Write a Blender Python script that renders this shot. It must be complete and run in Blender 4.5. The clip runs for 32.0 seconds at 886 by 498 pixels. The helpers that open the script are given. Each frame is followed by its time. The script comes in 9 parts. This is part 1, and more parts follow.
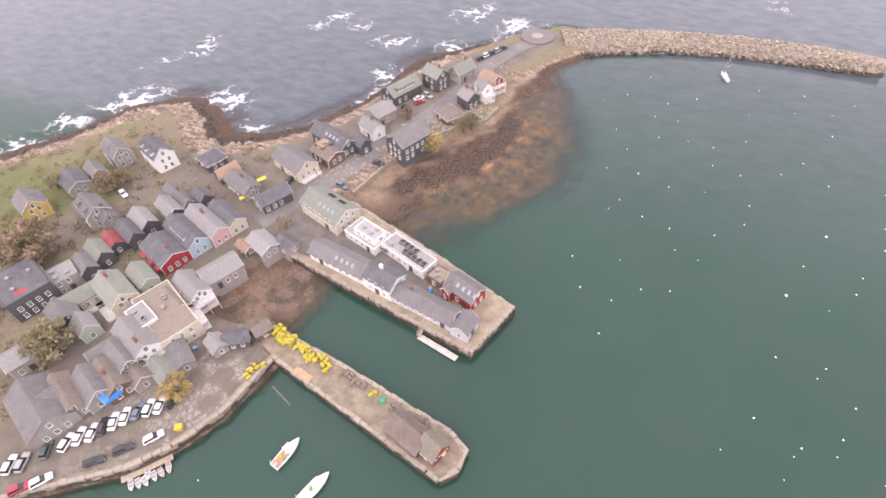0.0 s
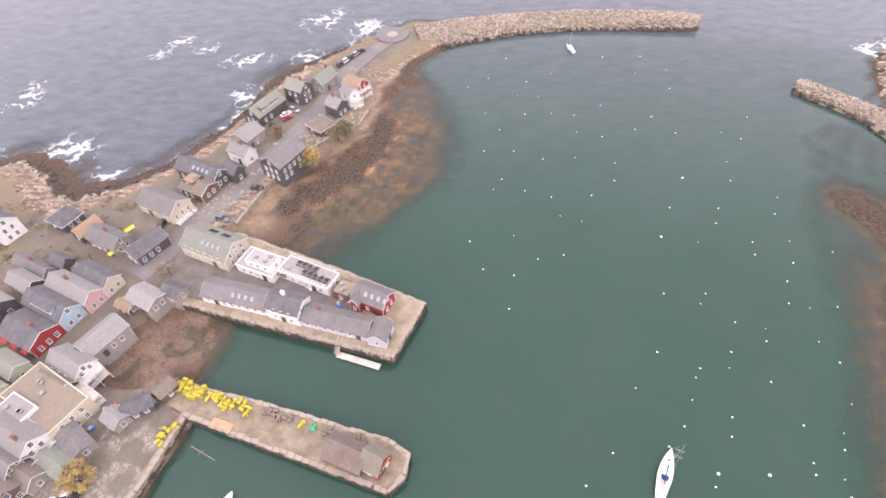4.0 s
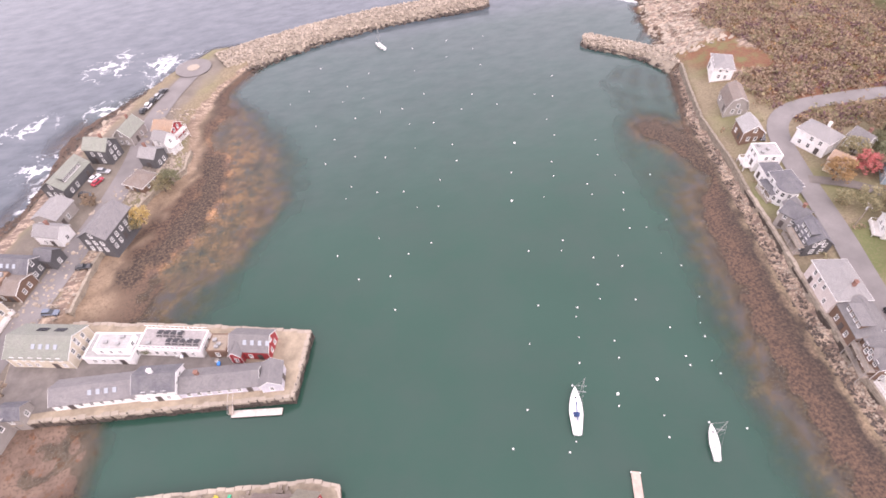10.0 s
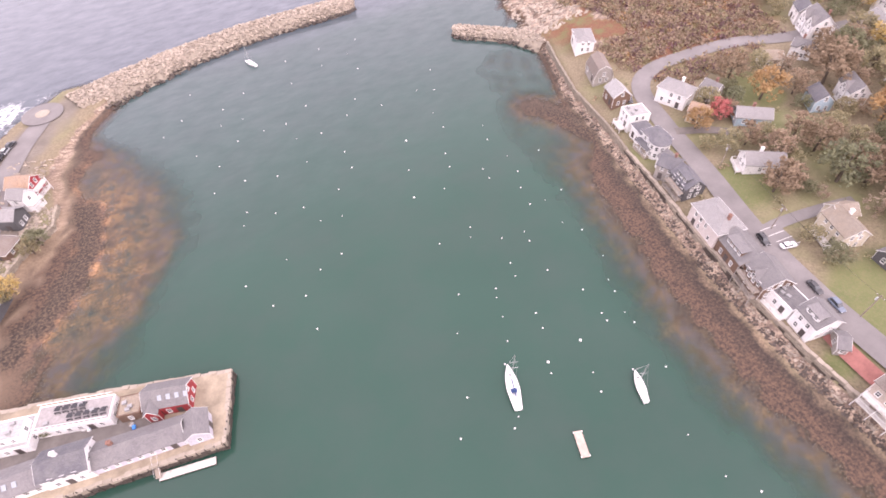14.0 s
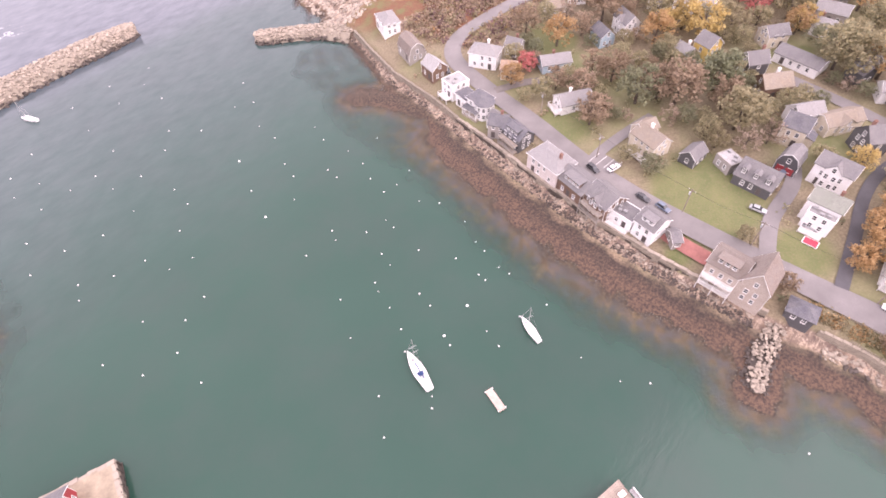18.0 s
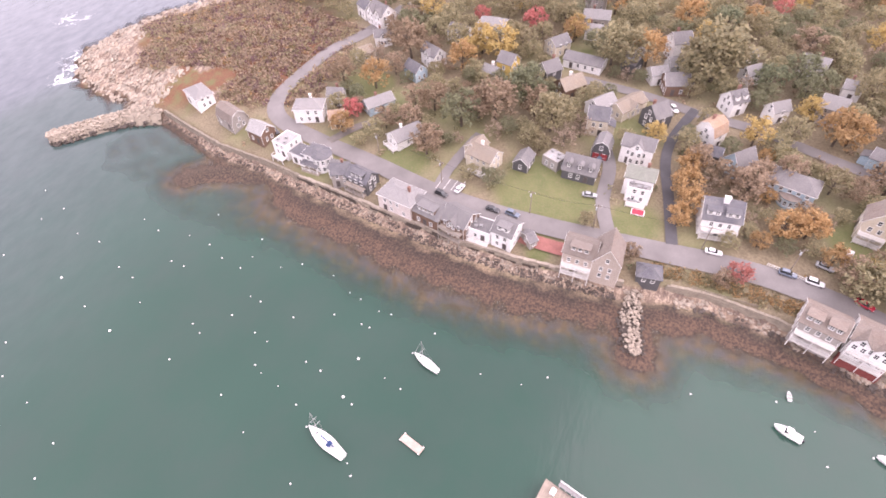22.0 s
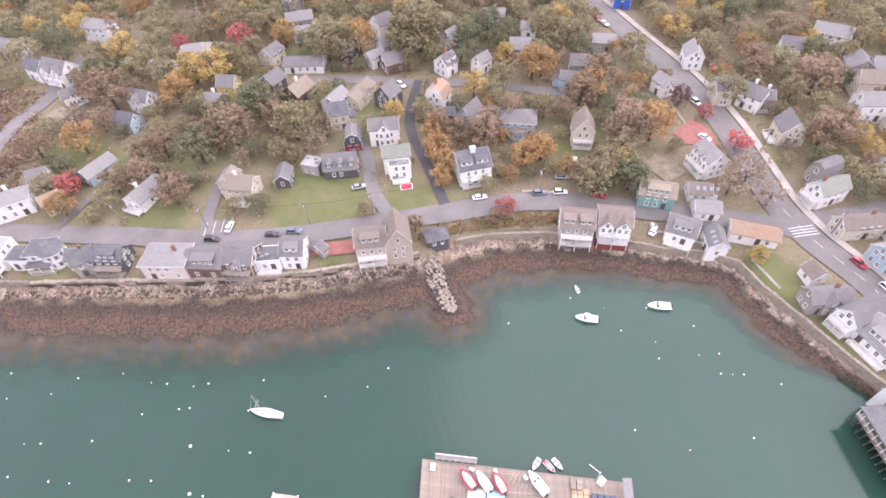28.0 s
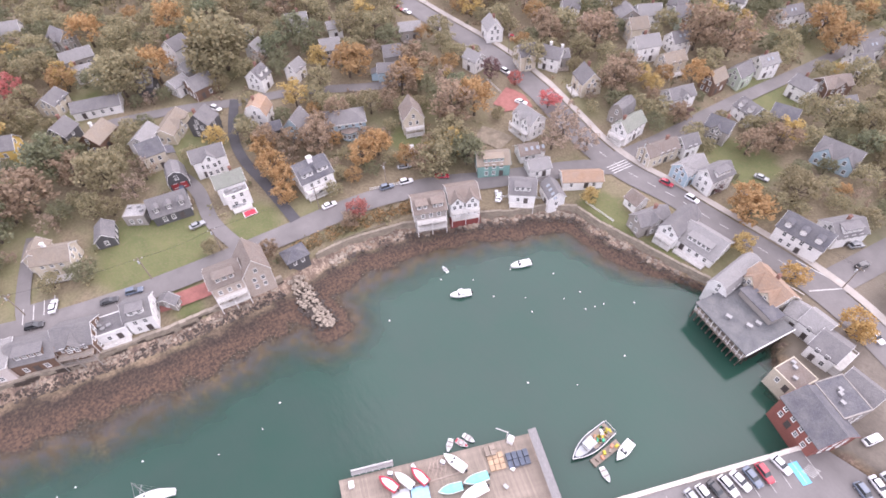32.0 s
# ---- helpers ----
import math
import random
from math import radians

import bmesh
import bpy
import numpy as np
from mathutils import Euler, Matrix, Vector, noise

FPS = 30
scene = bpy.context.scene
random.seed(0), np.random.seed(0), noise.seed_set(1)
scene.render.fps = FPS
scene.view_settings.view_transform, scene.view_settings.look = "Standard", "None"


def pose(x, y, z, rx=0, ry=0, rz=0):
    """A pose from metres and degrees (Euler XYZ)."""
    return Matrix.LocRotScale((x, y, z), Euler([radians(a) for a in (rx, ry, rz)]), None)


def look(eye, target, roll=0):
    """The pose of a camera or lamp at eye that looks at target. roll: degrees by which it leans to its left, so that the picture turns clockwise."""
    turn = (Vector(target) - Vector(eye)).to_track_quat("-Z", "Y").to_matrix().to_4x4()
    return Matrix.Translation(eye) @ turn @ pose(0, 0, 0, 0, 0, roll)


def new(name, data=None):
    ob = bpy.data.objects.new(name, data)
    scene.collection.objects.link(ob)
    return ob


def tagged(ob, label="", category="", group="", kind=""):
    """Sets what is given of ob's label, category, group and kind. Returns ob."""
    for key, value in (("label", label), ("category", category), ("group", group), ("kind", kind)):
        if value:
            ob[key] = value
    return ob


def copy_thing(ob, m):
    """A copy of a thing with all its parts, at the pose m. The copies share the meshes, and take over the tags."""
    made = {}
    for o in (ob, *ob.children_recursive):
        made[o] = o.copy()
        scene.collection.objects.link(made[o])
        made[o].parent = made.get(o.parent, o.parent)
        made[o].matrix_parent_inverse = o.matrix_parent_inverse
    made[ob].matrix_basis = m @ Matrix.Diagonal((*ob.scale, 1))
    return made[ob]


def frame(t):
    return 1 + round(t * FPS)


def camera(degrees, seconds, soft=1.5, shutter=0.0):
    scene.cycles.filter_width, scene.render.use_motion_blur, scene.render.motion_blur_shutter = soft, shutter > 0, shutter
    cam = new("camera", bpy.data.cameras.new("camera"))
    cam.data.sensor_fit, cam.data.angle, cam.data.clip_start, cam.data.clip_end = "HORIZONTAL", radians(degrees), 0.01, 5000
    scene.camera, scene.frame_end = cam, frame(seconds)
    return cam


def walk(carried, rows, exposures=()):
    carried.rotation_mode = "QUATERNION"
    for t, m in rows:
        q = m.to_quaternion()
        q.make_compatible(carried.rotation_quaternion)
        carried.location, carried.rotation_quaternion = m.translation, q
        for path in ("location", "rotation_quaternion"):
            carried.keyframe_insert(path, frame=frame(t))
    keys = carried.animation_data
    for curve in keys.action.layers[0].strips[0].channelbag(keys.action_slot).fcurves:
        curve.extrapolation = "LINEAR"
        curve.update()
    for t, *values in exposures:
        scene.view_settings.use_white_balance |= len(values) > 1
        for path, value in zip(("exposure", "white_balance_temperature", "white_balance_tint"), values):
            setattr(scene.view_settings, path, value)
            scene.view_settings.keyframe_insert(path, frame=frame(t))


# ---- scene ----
# camera: seconds, eye, yaw to the left of +y, pitch, roll
cam = camera(80.65, 32.0, soft=1.7)
ROWS = [
    (0.0, -0.00, 0.00, 117.68, 23.120, -48.289, -2.185),
    (0.5, 0.09, 0.06, 117.79, 20.877, -48.263, -2.182),
    (1.0, 0.20, 0.14, 117.90, 18.541, -48.321, -2.127),
    (1.5, 0.28, 0.23, 117.97, 16.218, -48.343, -2.179),
    (2.0, 0.32, 0.31, 118.01, 14.124, -48.411, -2.271),
    (2.5, 0.37, 0.37, 118.03, 12.058, -48.444, -2.283),
    (3.0, 0.46, 0.43, 118.01, 10.143, -48.545, -2.205),
    (3.5, 0.52, 0.46, 117.95, 8.499, -48.610, -2.198),
    (5.5, 0.76, 0.49, 117.73, 2.147, -48.654, -2.398),
    (6.0, 0.81, 0.45, 117.75, 0.177, -48.644, -2.540),
    (6.5, 0.87, 0.43, 117.79, -1.697, -48.651, -2.711),
    (7.0, 0.98, 0.44, 117.82, -3.359, -48.763, -2.802),
    (7.5, 1.10, 0.50, 117.79, -4.966, -48.770, -2.860),
    (8.0, 1.17, 0.55, 117.68, -6.619, -48.762, -2.960),
    (8.5, 1.25, 0.58, 117.55, -8.231, -48.818, -3.054),
    (9.0, 1.35, 0.59, 117.45, -9.931, -48.828, -3.060),
    (9.5, 1.43, 0.58, 117.38, -11.876, -48.831, -3.007),
    (10.0, 1.49, 0.59, 117.33, -14.088, -48.833, -2.996),
    (10.5, 1.51, 0.58, 117.30, -16.054, -48.903, -3.025),
    (11.0, 1.54, 0.57, 117.24, -17.661, -48.904, -3.039),
    (11.5, 1.59, 0.54, 117.16, -19.065, -48.845, -3.065),
    (12.0, 1.69, 0.47, 117.03, -20.473, -48.815, -3.096),
    (12.5, 1.82, 0.38, 116.90, -21.932, -48.888, -3.125),
    (13.0, 1.97, 0.32, 116.78, -23.525, -48.948, -3.192),
    (13.5, 2.14, 0.27, 116.69, -25.701, -49.010, -3.185),
    (14.0, 2.29, 0.22, 116.65, -28.266, -49.135, -3.214),
    (14.5, 2.36, 0.18, 116.66, -30.981, -49.204, -3.342),
    (16.5, 2.49, -0.11, 116.70, -41.938, -49.939, -3.393),
    (17.0, 2.56, -0.18, 116.63, -44.523, -50.960, -3.395),
    (17.5, 2.73, -0.23, 116.53, -47.160, -51.211, -3.375),
    (18.0, 2.92, -0.29, 116.44, -49.817, -50.799, -3.328),
    (18.5, 3.14, -0.31, 116.43, -52.482, -48.798, -3.321),
    (19.0, 3.31, -0.36, 116.42, -55.061, -47.281, -3.257),
    (19.5, 3.43, -0.43, 116.45, -57.629, -46.746, -3.164),
    (20.0, 3.52, -0.46, 116.50, -60.298, -46.736, -3.069),
    (20.5, 3.63, -0.48, 116.54, -63.038, -46.823, -2.891),
    (21.0, 3.74, -0.46, 116.54, -65.756, -46.914, -2.757),
    (21.5, 3.86, -0.47, 116.56, -68.461, -47.062, -2.711),
    (22.0, 4.05, -0.58, 116.60, -71.224, -47.184, -2.603),
    (22.5, 4.27, -0.76, 116.68, -73.877, -47.282, -2.585),
    (23.0, 4.52, -1.02, 116.77, -76.473, -47.473, -2.528),
    (23.5, 4.75, -1.33, 116.86, -78.981, -47.646, -2.506),
    (24.0, 4.93, -1.66, 116.89, -81.527, -47.775, -2.497),
    (24.5, 5.06, -2.00, 116.85, -84.188, -47.846, -2.497),
    (25.0, 5.13, -2.31, 116.75, -87.028, -47.956, -2.515),
    (25.5, 5.09, -2.63, 116.69, -89.818, -48.003, -2.496),
    (27.5, 4.44, -3.90, 116.82, -99.724, -47.989, -2.563),
    (28.0, 4.28, -4.19, 116.82, -102.062, -47.992, -2.609),
    (28.5, 4.12, -4.46, 116.77, -104.536, -48.065, -2.547),
    (29.0, 3.96, -4.71, 116.71, -107.136, -48.115, -2.445),
    (29.5, 3.81, -4.95, 116.69, -109.784, -48.179, -2.310),
    (30.0, 3.72, -5.19, 116.70, -112.440, -48.327, -2.198),
    (30.5, 3.69, -5.47, 116.71, -115.130, -48.482, -2.047),
    (31.0, 3.70, -5.78, 116.77, -117.799, -48.599, -1.928),
    (31.5, 3.70, -6.11, 116.90, -120.415, -48.776, -1.862),
    (32.0, 3.71, -6.45, 117.05, -123.214, -48.850, -1.794),
]


def aim(x, y, z, yaw, pitch, roll):
    a, b = radians(yaw), radians(pitch)
    ahead = Vector((-math.sin(a) * math.cos(b), math.cos(a) * math.cos(b), math.sin(b)))
    return look((x, y, z), Vector((x, y, z)) + ahead * 50, roll)


walk(cam, [(r[0], aim(*r[1:])) for r in ROWS], exposures=[(0.0, 1.22, 6600, 27), (9.0, 1.42, 6550, 30), (19.0, 1.62, 6650, 37), (28.0, 1.52, 6150, 28), (32.0, 1.39, 6100, 28)])

# ---- light: overcast, foggy autumn day ----
world = bpy.data.worlds.new("sky")
world.use_nodes = True
scene.world = world
wt = world.node_tree
wbg = wt.nodes["Background"]
sky = wt.nodes.new("ShaderNodeTexSky")
sky.sky_type = "NISHITA"
sky.sun_disc = False
sky.sun_elevation, sky.sun_rotation = radians(42), radians(200)
sky.air_density, sky.dust_density, sky.ozone_density = 1.0, 6.0, 1.0
cloud = wt.nodes.new("ShaderNodeMix")
cloud.data_type = "RGBA"
cloud.inputs["Factor"].default_value = 0.88
cloud.inputs["B"].default_value = (8.0, 7.9, 7.9, 1)
wt.links.new(sky.outputs[0], cloud.inputs["A"])
wt.links.new(cloud.outputs["Result"], wbg.inputs["Color"])
wbg.inputs["Strength"].default_value = 0.11
sun = new("sun", bpy.data.lights.new("sun", "SUN"))
sun.data.energy, sun.data.angle, sun.data.color = 0.7, radians(70), (1.0, 0.96, 0.9)
sun.matrix_world = look((0, 0, 300), (0 - 90, 0 + 250, 0))


# ---- materials ----
def material(name, rough=0.8, metal=0.0):
    m = bpy.data.materials.new(name)
    m.use_nodes = True
    b = m.node_tree.nodes["Principled BSDF"]
    b.inputs["Roughness"].default_value, b.inputs["Metallic"].default_value = rough, metal
    return m, m.node_tree, b


def node(t, kind, **sets):
    n = t.nodes.new(kind)
    for k, v in sets.items():
        n.inputs[k.replace("_", " ")].default_value = v
    return n


def mix(t, fac, a, b, mode="MIX"):
    n = t.nodes.new("ShaderNodeMix")
    n.data_type, n.blend_type = "RGBA", mode
    for key, v in (("Factor", fac), ("A", a), ("B", b)):
        if isinstance(v, (int, float)):
            n.inputs[key].default_value = v
        elif isinstance(v, tuple):
            n.inputs[key].default_value = (*v[:3], 1)
        else:
            t.links.new(v, n.inputs[key])
    return n.outputs["Result"]


def ramp(t, src, lo, hi):
    n = t.nodes.new("ShaderNodeMapRange")
    n.inputs["From Min"].default_value, n.inputs["From Max"].default_value = lo, hi
    t.links.new(src, n.inputs["Value"])
    return n.outputs["Result"]


def noise_at(t, scale, detail=4.0, coord="Object", rough=0.6):
    c = t.nodes.new("ShaderNodeTexCoord")
    n = node(t, "ShaderNodeTexNoise", Scale=scale, Detail=detail, Roughness=rough)
    t.links.new(c.outputs[coord], n.inputs["Vector"])
    return n.outputs["Fac"]


def bump(t, b, src, strength, dist):
    n = node(t, "ShaderNodeBump", Strength=strength, Distance=dist)
    t.links.new(src, n.inputs["Height"])
    t.links.new(n.outputs[0], b.inputs["Normal"])


def attr(t, name):
    n = t.nodes.new("ShaderNodeAttribute")
    n.attribute_name = name
    return n.outputs["Fac"]


def obj_random(t):
    return t.nodes.new("ShaderNodeObjectInfo").outputs["Random"]


MATS = {}


def plain(name, col, rough=0.7, metal=0.0, var=0.25, scale=1.2, grain=9.0, rnd=0.0, bmp=0.15):
    """A surface with stains and grain round one colour."""
    if name in MATS:
        return MATS[name]
    m, t, b = material(name, rough, metal)
    big, fine = noise_at(t, scale), noise_at(t, grain, 6)
    dark = tuple(c * (1 - var) for c in col)
    light = tuple(min(c * (1 + var * 0.7), 0.95) for c in col)
    c = mix(t, ramp(t, big, 0.3, 0.7), dark, light)
    c = mix(t, ramp(t, fine, 0.35, 0.65), c, mix(t, 0.35, c, dark))
    if rnd:
        c = mix(t, ramp(t, obj_random(t), 0, 1), mix(t, rnd, c, tuple(x * 0.5 for x in col)), c)
    t.links.new(c, b.inputs["Base Color"])
    bump(t, b, fine, bmp, 0.05)
    MATS[name] = m
    return m


def siding(name, col, shingle=False):
    """Clapboard or cedar shingle wall."""
    if name in MATS:
        return MATS[name]
    m, t, b = material(name, 0.75)
    c = t.nodes.new("ShaderNodeTexCoord")
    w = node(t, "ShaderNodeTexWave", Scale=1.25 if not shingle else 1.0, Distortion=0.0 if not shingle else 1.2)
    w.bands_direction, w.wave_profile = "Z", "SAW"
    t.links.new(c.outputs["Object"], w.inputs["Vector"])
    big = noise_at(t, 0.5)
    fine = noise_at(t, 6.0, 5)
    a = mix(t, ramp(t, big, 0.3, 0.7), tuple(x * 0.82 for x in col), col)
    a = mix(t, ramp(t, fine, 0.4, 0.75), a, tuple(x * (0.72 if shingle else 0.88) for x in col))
    # Shade under each lap, mixed into the colour as a near-black line
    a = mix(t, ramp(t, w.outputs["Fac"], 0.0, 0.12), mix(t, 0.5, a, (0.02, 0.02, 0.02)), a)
    t.links.new(a, b.inputs["Base Color"])
    bump(t, b, w.outputs["Fac"], 0.3, 0.03)
    MATS[name] = m
    return m


def shingles(name, col):
    """Asphalt or cedar shingle roof with courses and weathering."""
    if name in MATS:
        return MATS[name]
    m, t, b = material(name, 0.9)
    c = t.nodes.new("ShaderNodeTexCoord")
    k = node(t, "ShaderNodeTexBrick", Scale=1.0)
    k.inputs["Color1"].default_value = (*col, 1)
    k.inputs["Color2"].default_value = (*[x * 0.74 for x in col], 1)
    k.inputs["Mortar"].default_value = (*[x * 0.5 for x in col], 1)
    k.inputs["Mortar Size"].default_value = 0.02
    k.inputs["Brick Width"].default_value, k.inputs["Row Height"].default_value = 0.5, 0.22
    t.links.new(c.outputs["Object"], k.inputs["Vector"])
    streak = noise_at(t, 0.35, 5)
    fine = noise_at(t, 4.0, 6)
    a = mix(t, ramp(t, streak, 0.35, 0.7), k.outputs["Color"], mix(t, 0.4, k.outputs["Color"], (0.3, 0.29, 0.27)))
    a = mix(t, ramp(t, fine, 0.45, 0.8), a, tuple(x * 0.6 for x in col))
    a = mix(t, obj_random(t), a, mix(t, 0.25, a, (0.08, 0.08, 0.08)))
    t.links.new(a, b.inputs["Base Color"])
    bump(t, b, fine, 0.3, 0.04)
    MATS[name] = m
    return m


def ground_material():
    m, t, b = material("land", 0.95)
    big, mid, fine = noise_at(t, 0.03, 5), noise_at(t, 0.18, 6), noise_at(t, 1.5, 8)
    grass = mix(t, ramp(t, mid, 0.35, 0.65), (0.13, 0.145, 0.06), (0.2, 0.195, 0.10))
    litter = mix(t, ramp(t, fine, 0.35, 0.65), (0.145, 0.12, 0.08), (0.245, 0.2, 0.13))
    c = mix(t, ramp(t, big, 0.3, 0.5), grass, litter)
    lawn = mix(t, ramp(t, mid, 0.3, 0.7), (0.1, 0.122, 0.046), (0.15, 0.155, 0.065))
    lawn = mix(t, ramp(t, fine, 0.45, 0.8), lawn, (0.17, 0.15, 0.08))
    c = mix(t, attr(t, "lawn"), c, lawn)
    town = mix(t, ramp(t, mid, 0.3, 0.7), (0.13, 0.113, 0.096), (0.215, 0.188, 0.158))
    town = mix(t, ramp(t, fine, 0.4, 0.7), town, (0.125, 0.11, 0.096))
    c = mix(t, attr(t, "paved"), c, town)
    cells = node(t, "ShaderNodeTexVoronoi", Scale=0.62)
    cells.feature = "DISTANCE_TO_EDGE"
    warp = node(t, "ShaderNodeTexNoise", Scale=0.5, Detail=5.0)
    t.links.new(t.nodes.new("ShaderNodeTexCoord").outputs["Object"], warp.inputs["Vector"])
    bent = mix(t, 1.0, t.nodes.new("ShaderNodeTexCoord").outputs["Object"], mix(t, 1.0, warp.outputs["Color"], (4.0, 4.0, 4.0), "MULTIPLY"), "ADD")
    t.links.new(bent, cells.inputs["Vector"])
    slabs = mix(t, ramp(t, fine, 0.35, 0.65), (0.22, 0.2, 0.18), (0.35, 0.315, 0.27))
    slabs = mix(t, ramp(t, cells.outputs["Distance"], 0.0, 0.16), town, slabs)
    broken = t.nodes.new("ShaderNodeMath")
    broken.operation = "MULTIPLY"
    t.links.new(attr(t, "quay"), broken.inputs[0])
    t.links.new(ramp(t, noise_at(t, 0.2, 7), 0.47, 0.56), broken.inputs[1])
    c = mix(t, broken.outputs[0], c, slabs)
    rock = mix(t, ramp(t, mid, 0.35, 0.65), (0.28, 0.21, 0.155), (0.47, 0.38, 0.29))
    ledge_m = node(t, "ShaderNodeMapping", Scale=(0.28, 1.0, 1.0), Rotation=(0, 0, radians(25)))
    t.links.new(t.nodes.new("ShaderNodeTexCoord").outputs["Object"], ledge_m.inputs["Vector"])
    ledge = node(t, "ShaderNodeTexNoise", Scale=0.75, Detail=7.0, Roughness=0.65)
    t.links.new(ledge_m.outputs[0], ledge.inputs["Vector"])
    rock = mix(t, ramp(t, ledge.outputs["Fac"], 0.43, 0.54), (0.13, 0.095, 0.078), rock)
    rock = mix(t, ramp(t, fine, 0.38, 0.55), (0.17, 0.125, 0.1), rock)
    c = mix(t, ramp(t, attr(t, "rock"), 0.35, 0.65), c, rock)
    brush = mix(t, ramp(t, fine, 0.3, 0.7), (0.11, 0.045, 0.03), (0.2, 0.1, 0.05))
    brush = mix(t, ramp(t, mid, 0.45, 0.65), brush, (0.13, 0.12, 0.05))
    c = mix(t, attr(t, "brush"), c, brush)
    weed = mix(t, ramp(t, fine, 0.3, 0.65), (0.105, 0.067, 0.046), (0.29, 0.18, 0.1))
    weed = mix(t, ramp(t, mid, 0.42, 0.6), weed, (0.15, 0.085, 0.05))
    tide = t.nodes.new("ShaderNodeSeparateXYZ")
    t.links.new(t.nodes.new("ShaderNodeTexCoord").outputs["Object"], tide.inputs[0])
    patch = noise_at(t, 0.33, 5)
    under = mix(t, ramp(t, patch, 0.42, 0.6), (0.14, 0.103, 0.104), weed)
    kelp = mix(t, ramp(t, fine, 0.32, 0.62), (0.12, 0.068, 0.042), (0.36, 0.205, 0.105))
    kelp = mix(t, ramp(t, mid, 0.46, 0.62), kelp, (0.125, 0.08, 0.062))
    kelp = mix(t, ramp(t, patch, 0.5, 0.66), kelp, (0.13, 0.105, 0.09))
    under = mix(t, attr(t, "kelp"), under, kelp)
    wrack = mix(t, ramp(t, fine, 0.4, 0.7), (0.026, 0.02, 0.018), (0.085, 0.058, 0.042))
    shelf_rock = mix(t, ramp(t, fine, 0.35, 0.65), (0.16, 0.11, 0.075), (0.36, 0.26, 0.17))
    wrack = mix(t, ramp(t, tide.outputs["Z"], 0.95, 0.45), wrack, mix(t, ramp(t, fine, 0.35, 0.65), (0.034, 0.024, 0.02), (0.125, 0.078, 0.052)))
    wrack = mix(t, ramp(t, tide.outputs["Z"], 1.0, 1.45), wrack, shelf_rock)
    weed = mix(t, ramp(t, tide.outputs["Z"], -0.4, 0.0), under, mix(t, attr(t, "kelp"), wrack, kelp))
    weed = mix(t, attr(t, "tongue"), weed, mix(t, ramp(t, fine, 0.4, 0.7), (0.028, 0.021, 0.018), (0.13, 0.09, 0.06)))
    c = mix(t, attr(t, "weed"), c, weed)
    sand = mix(t, ramp(t, mid, 0.3, 0.7), (0.19, 0.135, 0.09), (0.32, 0.24, 0.165))
    sand = mix(t, ramp(t, fine, 0.45, 0.7), sand, (0.14, 0.1, 0.07))
    c = mix(t, attr(t, "sand"), c, sand)
    mud = mix(t, ramp(t, mid, 0.35, 0.65), (0.12, 0.083, 0.063), (0.2, 0.14, 0.105))
    mud = mix(t, ramp(t, fine, 0.5, 0.72), mud, (0.07, 0.05, 0.035))
    mud = mix(t, ramp(t, patch, 0.56, 0.64), mud, mix(t, ramp(t, fine, 0.35, 0.65), (0.08, 0.045, 0.03), (0.2, 0.105, 0.06)))
    c = mix(t, attr(t, "mud"), c, mud)
    t.links.new(c, b.inputs["Base Color"])
    bump(t, b, fine, 0.5, 0.25)
    return m


